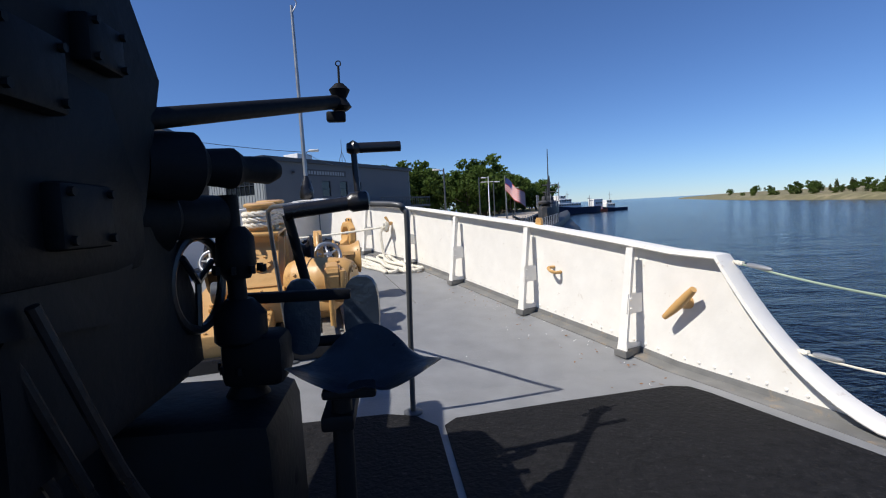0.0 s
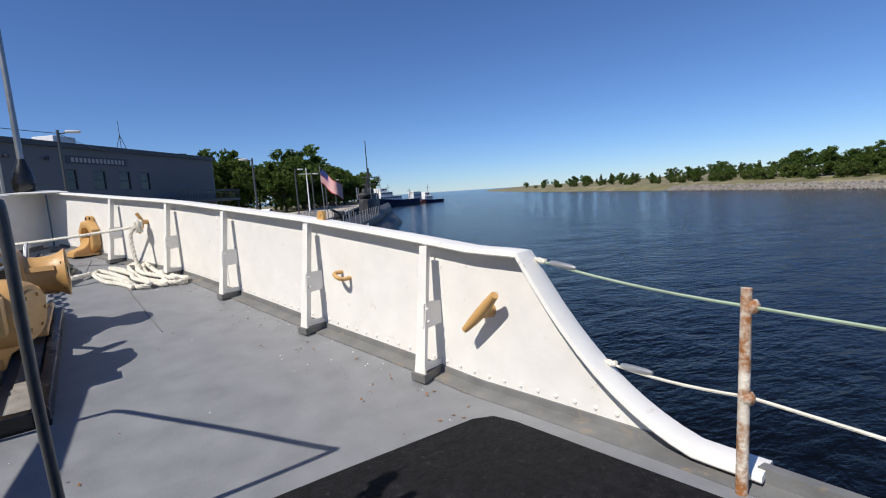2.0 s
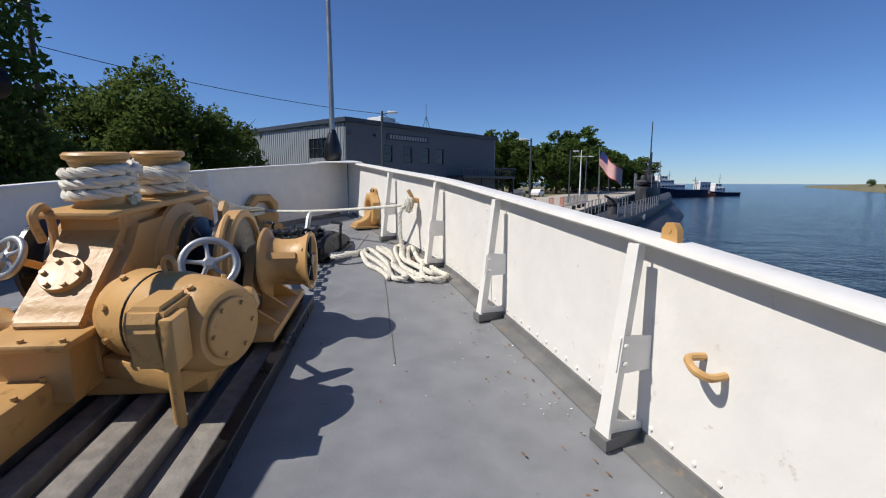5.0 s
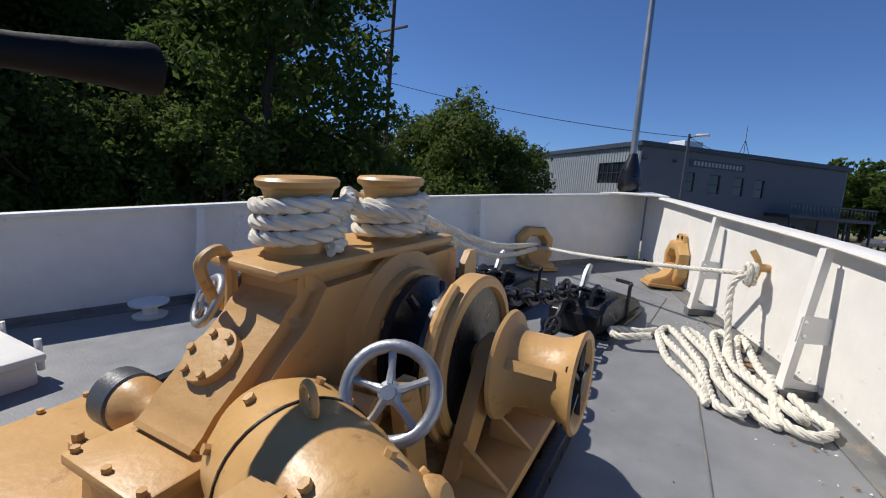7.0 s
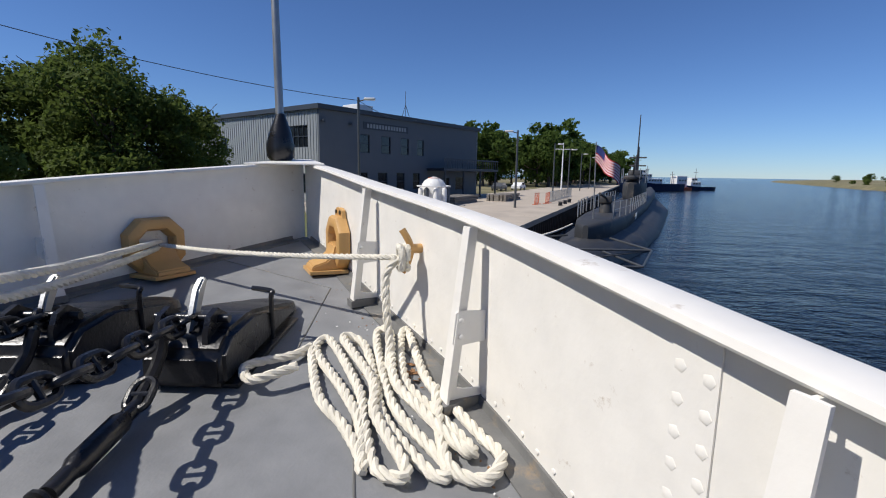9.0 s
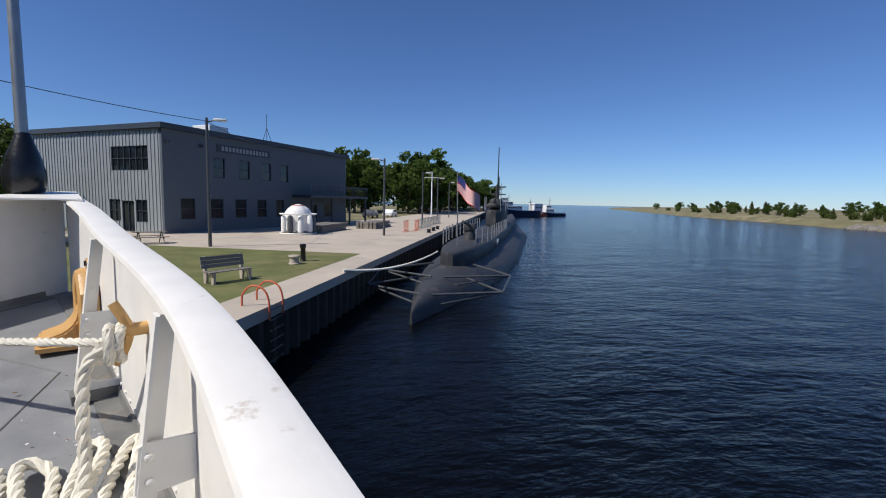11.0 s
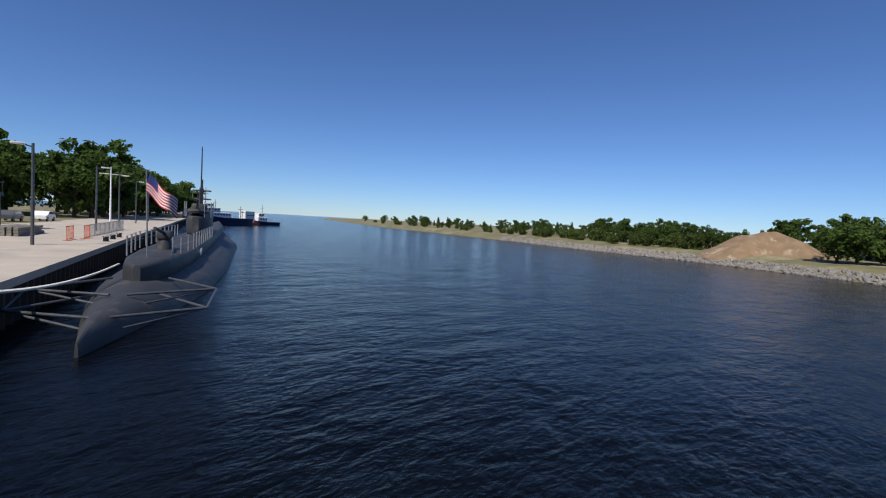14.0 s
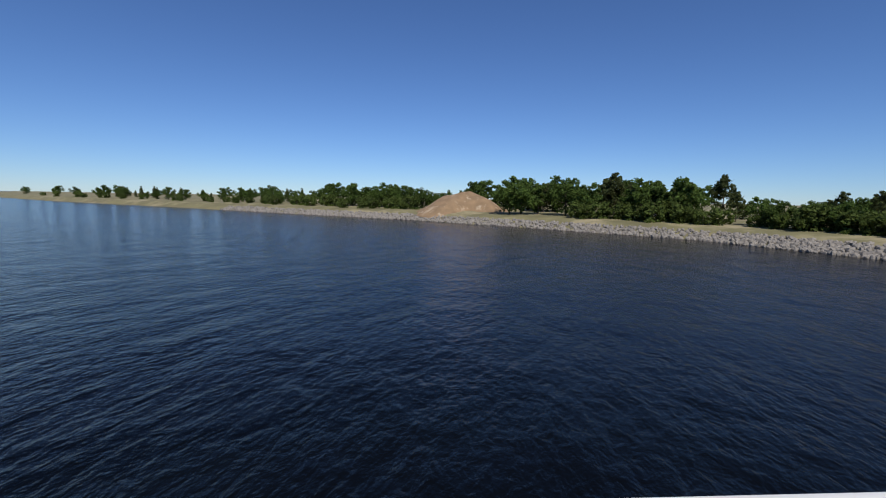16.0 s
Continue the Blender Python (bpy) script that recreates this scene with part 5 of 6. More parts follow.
        tube(bm, [C + X * 0.625 + Vector((0, 0.36 * math.cos(a), 0.36 * math.sin(a))) for a in np.linspace(2.0, 4.2, 14)], 0.022, 8)
        P("brake_band", bm, BUFF, smooth=False)
        for y in (-0.28, 0.0, 0.28):
            bm = B()
            slab(bm, [(sg * x, y, z) for x, z in ((0.75, 0.19), (0.94, 0.19), (0.76, 0.32))], (0, 1, 0), 0.02)
            P("gusset", bm, BUFF, smooth=False)
    bm = B()
    box(bm, (0.30, 0.9, 0.05), (0.80, 0.0, 0.165), 0.012)
    P("side_plate", bm, BUFF)
    bm = B()
    for x in (-0.07, 0.07):
        slab(bm, [(x + 0.28, y, z) for y, z in ((0.44, 0.62), (0.58, 0.62), (0.58, 0.82), (0.55, 0.87), (0.50, 0.87), (0.44, 0.81))], (1, 0, 0), 0.035)
    P("lug", bm, BUFF, smooth=False)


windlass()


def windlass_platform():
    root = thing("windlass_platform", "dark steel frame with worn wooden slats under the windlass", "platform")
    root.matrix_world = WM.copy()
    bpy.context.view_layer.update()
    for name, size, at in (("side_beam", (0.07, 2.3, 0.11), (0.97, -0.62, 0.055)), ("side_beam", (0.07, 2.3, 0.11), (-1.05, -0.62, 0.055)), ("end_beam", (1.95, 0.07, 0.11), (-0.04, -1.735, 0.055)), ("end_beam", (1.95, 0.07, 0.11), (-0.04, 0.495, 0.055))):
        bm = B()
        box(bm, size, at, 0.008)
        part(name, local(bm, WM), BLACK, root, smooth=False)
    for k in range(10):
        bm = B()
        x = -0.94 + 0.2 * k
        box(bm, (0.115, 2.14, 0.07), (x, -0.62, 0.045), 0.008)
        part("slat", local(bm, WM), WOOD, root, smooth=False)


windlass_platform()


def posts_rope():
    bm = B()
    pts = []
    A_, B_ = Vector((0.06, -0.38, 0)), Vector((0.13, 0.13, 0))
    for c, z0, n, ph in ((A_, 0.995, 3, 0.0), (B_, 1.0, 3, math.pi)):
        loop = []
        for k in range(n * 20 + 1):
            a = ph + 2 * math.pi * k / 20
            loop.append(Vector((c.x + 0.155 * math.cos(a), c.y + 0.155 * math.sin(a), z0 + 0.058 * k / 20)))
        pts.append(loop)
    rope(bm, pts[0], 0.031), rope(bm, pts[1], 0.031)
    rope(bm, smooth_path([(0.215, -0.40, 1.14), (0.20, -0.26, 1.16), (0.08, -0.12, 1.18), (-0.01, 0.01, 1.16), (-0.025, 0.13, 1.12)], 8), 0.031)
    rope(bm, smooth_path([(-0.095, -0.38, 1.11), (-0.06, -0.25, 1.13), (0.09, -0.12, 1.12), (0.25, 0.01, 1.10), (0.285, 0.13, 1.07)], 8), 0.031)
    solid("mooring_rope", local(bm, WM), ROPE, "thick white laid rope wound round the mooring posts", "rope")


posts_rope()

# ---- chain, stoppers, chocks ----
def chain_link(c, d, n, L, w, r):
    """An oval link along d, lying in the plane of d and n."""
    c, d, n = Vector(c), Vector(d).normalized(), Vector(n)
    n = (n - d * n.dot(d)).normalized()
    bm = B()
    pts = []
    for k in range(20):
        a = 2 * math.pi * k / 20
        s = L / 2 - w / 2
        pts.append(c + d * (math.copysign(s, math.cos(a)) * min(1, abs(math.cos(a)) * 3) + w / 2 * math.cos(a)) + n * (w / 2 * math.sin(a)))
    tube(bm, pts, r, 8, True)
    rod(bm, c - n * w / 2, c + n * w / 2, r * 0.8, seg=8)
    return bm


def anchor_chain(side):
    root = thing("anchor_chain", "black painted stud link anchor chain running to the stopper", "chain", group="anchor chains")
    a = WM @ Vector((side * 0.47, 0.3, 0.72))
    pts = smooth_path([a, a.lerp(Vector((side * 0.38, 4.6, 0.74)), 0.5) + Vector((0, 0, -0.05)), (side * 0.38, 4.6, 0.74)], 40)
    dist, i = 0.0, 0
    for p, q in zip(pts, pts[1:]):
        dist += (q - p).length
        if dist >= 0.115:
            dist = 0
            i += 1
            part("link", chain_link(q, q - p, Vector((1, 0, 0.6)) if i % 2 else Vector((-0.6, 0, 1)), 0.16, 0.092, 0.017), BLACK, root)


anchor_chain(1), anchor_chain(-1)


def stopper(side):
    x0, y0 = side * 0.40, 4.53
    M = Matrix.Translation((x0, y0, dz(y0))) @ pose(0, 0, 0, 5.1, 0, -2 * side)
    root = thing("chain_stopper", "black cast steel chain stopper over the hawse pipe", "chain stopper", group="chain stoppers")
    root.matrix_world = M.copy()
    bpy.context.view_layer.update()
    bm = B()
    box(bm, (0.56, 0.9, 0.03), (0, 0.4, 0.015), 0.01)
    part("base_plate", local(bm, M), BLACK, root)
    bm = B()
    slab(bm, [(-0.2, y, z) for y, z in ((-0.12, 0.03), (-0.10, 0.22), (0.02, 0.30), (0.30, 0.30), (0.58, 0.22), (0.9, 0.12), (0.98, 0.03))], (1, 0, 0), 0.44)
    bmesh.ops.bevel(bm, geom=bm.edges[:], offset=0.035, segments=3, affect="EDGES")
    part("casting", local(bm, M), BLACK, root)
    bm = B()
    lathe(bm, [(0, 0.2), (0.03, 0.22), (0.09, 0.2), (0.1, 0.15)], (0, 0.95, 0.0), (0, 0.25, 1), 28)
    part("pipe_rim", local(bm, M), BLACK, root)
    for sx in (-0.13, 0.13):
        bm = B()
        slab(bm, [(sx - 0.015, y, z) for y, z in ((-0.06, 0.2), (0.18, 0.22), (0.16, 0.34), (0.08, 0.40), (0.0, 0.38), (-0.05, 0.30))], (1, 0, 0), 0.03)
        part("cheek", local(bm, M), BLACK, root)
    bm = B()
    slab(bm, [(-0.02, y, z) for y, z in ((0.0, 0.26), (0.06, 0.25), (0.19, 0.44), (0.24, 0.51), (0.20, 0.53), (0.13, 0.48))], (1, 0, 0), 0.04)
    bmesh.ops.bevel(bm, geom=bm.edges[:], offset=0.01, segments=2, affect="EDGES")
    part("pawl", local(bm, M), STEEL, root, "worn bare steel pawl")
    bm = B()
    rod(bm, (-0.2, 0.08, 0.34), (0.2, 0.08, 0.34), 0.022, seg=12)
    part("pawl_pin", local(bm, M), BLACK, root)
    bm = B()
    tube(bm, smooth_path([(0.24, 0.5, 0.03), (0.25, 0.5, 0.3), (0.25, 0.52, 0.34), (0.12, 0.54, 0.35)], 5), 0.016, 8)
    part("lever", local(bm, M), BLACK, root)


stopper(1), stopper(-1)


def devils_claw(side):
    root = thing("chain_claw", "black turnbuckle claw chained to the deck beside the anchor chain", "turnbuckle", group="chain claws")
    p = [Vector((side * 0.33, 4.44, 0.72)), Vector((side * 0.33, 4.36, 0.58)), Vector((side * 0.34, 4.18, 0.46)), Vector((side * 0.36, 3.66, 0.40))]
    bm = B()
    tube(bm, smooth_path(p[:3], 5), 0.03, 8)
    part("claw", bm, BLACK, root)
    bm = B()
    rod(bm, p[2], p[3], 0.035, seg=10)
    lathe(bm, [(0, 0.03), (0.05, 0.05), (0.3, 0.05), (0.35, 0.03)], p[2].lerp(p[3], 0.15), p[3] - p[2], 14)
    part("turnbuckle", bm, BLACK, root)
    part("shackle", chain_link(p[2] + Vector((0, 0.03, 0.04)), p[1] - p[2], (1, 0, 0), 0.16, 0.1, 0.018), BLACK, root)
    bm = B()
    box(bm, (0.16, 0.16, 0.03), (side * 0.36, 3.62, dz(3.62) + 0.012), 0.005)
    tube(bm, [(side * 0.36 + 0.05 * math.cos(a), 3.62, dz(3.62) + 0.02 + 0.09 * math.sin(a)) for a in np.linspace(0, math.pi, 10)], 0.016, 8)
    part("deck_eye", bm, BLACK, root)


devils_claw(1), devils_claw(-1)


def chock(side, y):
    """A rounded fairlead ring against the bulwark."""
    o, t, n = wall_frame(y, side)
    root = thing("mooring_chock", "buff painted cast fairlead chock against the bulwark", "chock", group="mooring chocks")
    root.matrix_world = Matrix.Translation(o)
    bpy.context.view_layer.update()
    up = Vector((0, 0, 1))

    def eight(a, b, c, k):
        """A point on an octagon with cut corners."""
        pts = ((a, -b + c), (a, b - c), (a - c, b), (-a + c, b), (-a, b - c), (-a, -b + c), (-a + c, -b), (a - c, -b))
        i, f = divmod(k, 4)
        p, q = pts[i % 8], pts[(i + 1) % 8]
        return p[0] + (q[0] - p[0]) * f / 4, p[1] + (q[1] - p[1]) * f / 4

    bm = B()
    rings = []
    for off, a, b, c in ((0.0, 0.26, 0.25, 0.13), (0.07, 0.26, 0.25, 0.13), (0.10, 0.245, 0.235, 0.12), (0.115, 0.21, 0.20, 0.10), (0.105, 0.165, 0.155, 0.08), (0.07, 0.145, 0.135, 0.07), (0.0, 0.14, 0.13, 0.07)):
        rings.append([bm.verts.new(o + n * (off + 0.012) + t * x + up * (0.27 + z)) for x, z in (eight(a, b, c, k) for k in range(32))])
    for p, q in zip(rings, rings[1:]):
        for k in range(32):
            bm.faces.new((p[k], p[(k + 1) % 32], q[(k + 1) % 32], q[k]))
    bmesh.ops.recalc_face_normals(bm, faces=bm.faces[:])
    part("ring", bm, BUFF, root)
    bm = B()
    slab(bm, [o + n * a + t * 0.15 + up * z for a, z in ((0.03, 0.03), (0.34, 0.03), (0.33, 0.08), (0.2, 0.12), (0.14, 0.18), (0.12, 0.26), (0.03, 0.26))], -t, 0.30)
    bmesh.ops.bevel(bm, geom=bm.edges[:], offset=0.012, segments=2, affect="EDGES")
    part("toe", bm, BUFF, root)
    bm = B()
    slab(bm, [o + n * a + t * b + up * 0.006 for a, b in ((0.02, -0.22), (0.36, -0.18), (0.36, 0.18), (0.02, 0.22))], up, 0.03)
    part("foot", bm, BUFF, root, smooth=False)
    if side < 0:
        return
    bm = B()
    slab(bm, [o + n * 0.014 + t * a + up * z for a, z in ((-0.14, 0.515), (0.14, 0.515), (0.11, 0.58), (0.06, 0.60), (-0.06, 0.60), (-0.11, 0.58))], n, 0.035)
    part("top_flange", bm, BUFF, root, smooth=False)
    for a in (-0.07, 0.07):
        bm = B()
        bolts(bm, [o + n * 0.049 + t * a + up * 0.56], n, 0.02, 0.012)
        part("bolt", bm, BLACK, root)


chock(-1, 6.4), chock(1, 6.62)


def rope_cleat_and_line():
    o, t, n = wall_frame(5.04, 1)
    up = Vector((0, 0, 1))
    k = o + n * 0.1 + up * 0.57
    root = thing("wall_cleat", "small buff cleat on the white bulwark with rope made fast", "cleat")
    root.matrix_world = Matrix.Translation(o + up * 0.62)
    bpy.context.view_layer.update()
    bm = B()
    tube(bm, smooth_path([o + n * 0.12 + up * 0.74 + t * 0.02, o + n * 0.09 + up * 0.68, o + n * 0.07 + up * 0.62, o + n * 0.09 + up * 0.54, o + n * 0.13 + up * 0.48], 4), 0.022, 8)
    part("horn", bm, BUFF, root)
    bm = B()
    rod(bm, o + up * 0.62, o + n * 0.09 + up * 0.62, 0.03, seg=10)
    part("stem", bm, BUFF, root)
    # line from the port chock to the cleat, hitched, then down to the pile
    oc, tc, nc = wall_frame(6.4, -1)
    pc = oc + nc * 0.1 + up * 0.28
    bm = B()
    path = [pc + Vector((0.0, 0, 0)), pc.lerp(k, 0.3) + Vector((0, 0, -0.03)), pc.lerp(k, 0.65) + Vector((0, 0, -0.03)), k]
    rope(bm, smooth_path(path, 12), 0.02)
    loops = []
    for j in range(46):
        a = 2 * math.pi * j / 11
        loops.append(k + up * (0.075 * math.sin(a) + 0.01 * math.sin(3 * a)) + t * (0.055 * math.cos(a) * (1 if j % 22 < 11 else -1)) + n * (0.02 + 0.03 * math.sin(a * 0.5)))
    rope(bm, loops, 0.022)
    rope(bm, smooth_path([k + n * 0.06, k + n * 0.13 + up * -0.1, k + n * 0.15 + up * -0.3 - t * 0.05, k + n * 0.16 - up * 0.48 - t * 0.12, k + n * 0.24 - t * 0.3 - up * 0.59], 8), 0.026)
    solid("rope_line", bm, ROPE, "white laid rope stretched from the chock to a cleat", "rope")
    # flat flemish pile of long bights on deck
    bm = B()
    rnd = random.Random(9)
    pts = []
    d = Vector((0.30, -0.954, 0))
    w = Vector((0.954, 0.30, 0))
    c = Vector((1.42, 4.49, 0))
    lanes = 9
    for i in range(lanes):
        f = i / (lanes - 1)
        off = -0.32 + 0.58 * f
        l0 = -0.55 + 0.07 * math.sin(i * 2.1)
        l1 = 0.58 + 0.12 * math.sin(f * 3.0 + 0.4) - 0.08 * (f < 0.3)
        ls = (l0, 0.0, 0.3, l1) if i % 2 == 0 else (l1, 0.3, 0.0, l0)
        for l in ls:
            fan = off * (1 - 0.25 * max(0, l)) + 0.05 * math.sin(l * 5 + i * 0.7) + 0.12 * max(0, l)
            p = c + d * l + w * (fan + 0.02 * rnd.uniform(-1, 1))
            pts.append(Vector((p.x, p.y, dz(p.y) + 0.03 + (0.035 if i in (3, 6) else 0.0))))
    rope(bm, smooth_path(pts, 7), 0.027)
    top = [k + n * 0.24 - t * 0.3 - up * 0.59]
    p0 = c - d * 0.3 - w * 0.34
    tail = [pts[0], p0 - d * 0.12 - w * 0.1, p0 - d * 0.02 - w * 0.34, p0 + d * 0.18 - w * 0.3, p0 + d * 0.14 - w * 0.08]
    rope(bm, smooth_path([Vector((q.x, q.y, dz(q.y) + 0.03 + 0.02 * j)) for j, q in enumerate(tail)], 8), 0.027)
    e = pts[-1]
    rope(bm, smooth_path([e, e + d * 0.16 + w * 0.02 + Vector((0, 0, 0.0)), e + d * 0.25 - w * 0.1 + Vector((0, 0, -0.012)), e + d * 0.1 - w * 0.2, top[0] * 0 + e - d * 0.4 - w * 0.1 + Vector((0, 0, 0.06))], 8), 0.027)
    solid("coiled_rope", bm, ROPE, "white laid rope faked down in long bights on deck", "rope")
    bm = B()
    for j in range(60):
        a, r = rnd.uniform(0, 6.28), rnd.uniform(0, 0.13)
        q = c - d * 0.12 + w * 0.12 + Vector((r * math.cos(a), r * math.sin(a), 0))
        q.z = dz(q.y) + 0.008
        s = rnd.uniform(0.015, 0.035)
        u = Vector((math.cos(a * 3), math.sin(a * 3), rnd.uniform(-0.2, 0.5)))
        slab(bm, [q - u * s, q + u.cross(up) * s * 0.6, q + u * s, q - u.cross(up) * s * 0.6], up, 0.003)
    tagged(solid("dry_leaves", bm, LEAVES_DRY, "scatter of dry brown leaves inside the rope pile", "leaves"), kind="stuff")
    # hawsers from the posts to the port chock
    for z, off in ((1.06, 0.0), (1.0, 0.05)):
        bm = B()
        a = WM @ Vector((0.19 + off, 0.26, z))
        rope(bm, smooth_path([a, a.lerp(pc, 0.45) + Vector((0, 0, -0.08 - off)), pc + Vector((0, 0, 0.02 - off)), pc - nc * 0.25 - up * 0.03], 14), 0.026)
        solid("hawser", bm, ROPE, "white hawser led from the mooring posts to the chock", "rope", group="hawsers")


LEAVES_DRY = material("dry_leaves", (0.25, 0.13, 0.06), 0.9, vary=0.3, bump=0)
rope_cleat_and_line()


def bulwark_cleat():
    o, t, n = wall_frame(-0.08, 1)
    up = Vector((0, 0, 1))
    c = o + up * 0.51
    root = thing("bulwark_cleat", "buff painted horn cleat fixed slantwise on the white bulwark", "cleat")
    root.matrix_world = Matrix.Translation(c)
    bpy.context.view_layer.update()
    d = (-t * 0.55 + up * 0.55).normalized()
    bm = B()
    tube(bm, [c + n * 0.10 + d * -0.17, c + n * 0.09 - d * 0.08, c + n * 0.085, c + n * 0.09 + d * 0.08, c + n * 0.10 + d * 0.17], [0.02, 0.03, 0.034, 0.032, 0.024], 10)
    part("horn_bar", bm, BUFF, root)
    bm = B()
    rod(bm, c, c + n * 0.09, 0.05, 0.035, 12)
    part("stem", bm, BUFF, root)


bulwark_cleat()


def bulwark_eye(side, y, z, mat):
    o, t, n = wall_frame(y, side)
    c = o + Vector((0, 0, z))
    bm = B()
    tube(bm, smooth_path([c + t * 0.05, c + t * 0.055 + n * 0.07, c + n * 0.10 - Vector((0, 0, 0.02)), c - t * 0.04 + n * 0.07 - Vector((0, 0, 0.04)), c - t * 0.045 - Vector((0, 0, 0.04))], 5), 0.016, 8)
    solid("bulwark_eye", bm, mat, "small welded eye fixed to the bulwark plating", "eye")


bulwark_eye(1, 1.22, 0.53, BUFF), bulwark_eye(-1, 1.2, 0.5, RUST)


def cap_fitting(side, y):
    o, t, n = wall_frame(y, side)
    c = o + Vector((0, 0, wall_top(y, side) + 0.03))
    bm = B()
    slab(bm, [c + t * a + n * 0.0 + Vector((0, 0, z)) for a, z in ((-0.045, 0), (0.045, 0), (0.04, 0.05), (0.02, 0.075), (-0.02, 0.075), (-0.04, 0.05))], n, 0.03)
    rod(bm, c + n * -0.004 + Vector((0, 0, 0.045)), c + n * 0.034 + Vector((0, 0, 0.045)), 0.012, seg=8)
    solid("rail_fitting", bm, BUFF, "small buff lug standing on the cap rail", "fitting")


cap_fitting(1, 1.44), cap_fitting(-1, 1.5)

# ---- jackstaff and bow plate ----
def jackstaff():
    root = thing("jackstaff", "tall slim grey jackstaff at the bow with dark canvas cover", "flagpole", (-0.2, 7.78, 0.7))
    bpy.context.view_layer.update()
    x, y = -0.2, 7.78
    bm = B()
    rod(bm, (x, y, dz(y)), (x - 0.03, y + 0.05, 5.9), 0.052, 0.032, 14)
    part("pole", bm, STEEL, root)
    bm = B()
    lathe(bm, [(0, 0.10), (0.06, 0.15), (0.2, 0.16), (0.36, 0.12), (0.5, 0.07), (0.56, 0.05)], (x - 0.02, y + 0.02, HIGH + dz(y) + 0.03), (0.03, 0, 1), 14)
    part("canvas_cover", bm, BLACK, root, "dark canvas cover")
    bm = B()
    tube(bm, smooth_path([(x, y, 5.75), (x + 0.09, y, 5.95), (x - 0.04, y, 6.1), (x - 0.07, y, 6.5)], 4), 0.012, 6)
    part("hook", bm, STEEL, root)


jackstaff()
bm = B()
slab(bm, [(-0.46, 7.33, HIGH + dz(7.38) + 0.036), (0.42, 7.33, HIGH + dz(7.38) + 0.036), (0.06, 8.08, HIGH + dz(8.08) + 0.036), (-0.06, 8.08, HIGH + dz(8.08) + 0.036)], (0, 0, 1), 0.014)
solid("bow_plate", bm, WHITE, "white triangular plate over the bow corner", "plate", kind="structure", smooth=False)

# ---- non-skid mats, lifelines ----
def deck_mat(pts, label):
    bm = B()
    slab(bm, [(x, y, dz(y) + 0.003) for x, y in pts], (0, 0, 1), 0.006)
    solid("deck_mat", bm, MAT, label, "deck mat", smooth=False)


deck_mat([(1.715, -6), (1.70, -0.5), (1.78, -0.42), (2.5, -0.36), (3.25, -0.31), (3.36, -0.35), (3.42, -0.47), (3.72, -1.5), (3.95, -3.0), (4.05, -6)], "black rough non-skid deck covering")
deck_mat([(-1.9, -6), (-1.9, -0.4), (-1.7, -0.22), (1.36, -0.26), (1.54, -0.33), (1.66, -0.5), (1.7, -6)], "black rough non-skid covering round the gun")


TWINE = material("green_cord", (0.30, 0.38, 0.28), 0.8, vary=0.15, bump=0.1)


def deck_seams():
    """Raised weld beads where deck plates meet."""
    for a, b in (((1.0, 0.9), (1.13, -0.5)), ((0.77, 6.07), (-0.9, 7.1)), ((0.77, 6.07), (0.84, 4.9)), ((1.3, 4.3), (1.75, 2.2)), ((-2.2, 3.0), (-0.9, 3.0))):
        bm = B()
        n = 12
        pts = [Vector((a[0] + (b[0] - a[0]) * k / n, a[1] + (b[1] - a[1]) * k / n, 0)) for k in range(n + 1)]
        tube(bm, [Vector((p.x, p.y, dz(p.y) + 0.001)) for p in pts], 0.006, 6)
        solid("deck_seam", bm, GUTTER, "thin grey weld bead between deck plates", "weld seam", kind="structure")


deck_seams()


def lifelines():
    tops = []
    for y in (-1.40, -4.4, -7.2):
        x = wall_x(max(y, -3.9)) - 0.17
        root = thing("stanchion", "rusty white lifeline stanchion at the deck edge", "stanchion", (x, y, 0), group="lifeline stanchions")
        bpy.context.view_layer.update()
        bm = B()
        rod(bm, (x + 0.03, y, -0.01), (x + 0.06, y + 0.01, 0.80), 0.022, 0.019, 12)
        part("post", bm, RUST, root)
        for z in (0.38, 0.73):
            bm = B()
            lathe(bm, [(-0.025, 0.021), (-0.01, 0.03), (0.01, 0.03), (0.025, 0.021)], (x + 0.03 + 0.058 * z, y, z), (0, 0, 1), 12)
            part("collar", bm, RUST, root)
        tops.append((x + 0.065, y))
    o, t, n = wall_frame(END_Y - 0.05, 1)
    o2, _, n2 = wall_frame(END_Y - 0.42, 1)
    starts = (o - n * 0.05 + Vector((0, 0, 0.82)), o2 - n2 * 0.05 + Vector((0, 0, wall_top(END_Y - 0.42) + 0.03)))
    for s0, z in zip(starts, (0.73, 0.38)):  # upper and lower line
        bm = B()
        pts = [s0] + [Vector((x, y, z)) for x, y in tops]
        for a, b in zip(pts, pts[1:]):
            tube(bm, [a.lerp(b, k / 8) - Vector((0, 0, 0.02 * 4 * k / 8 * (1 - k / 8))) for k in range(9)], 0.007, 6)
        line = solid("lifeline", bm, TWINE if z > 0.5 else ROPE, "thin slack green cord lifeline with white lashing" if z > 0.5 else "thin slack white rope lifeline with lashing", "lifeline", group="lifelines")
        bm = B()
        d = (pts[1] - s0).normalized()
        rope(bm, [s0 + d * 0.0, s0 + d * 0.03, s0 + d * 0.07], 0.016)
        part("lashing", bm, ROPE, line)
        bm = B()
        lathe(bm, [(0.1, 0.01), (0.13, 0.016), (0.24, 0.014), (0.27, 0.008)], s0, d, 10)
        part("turnbuckle", bm, STEEL, line)


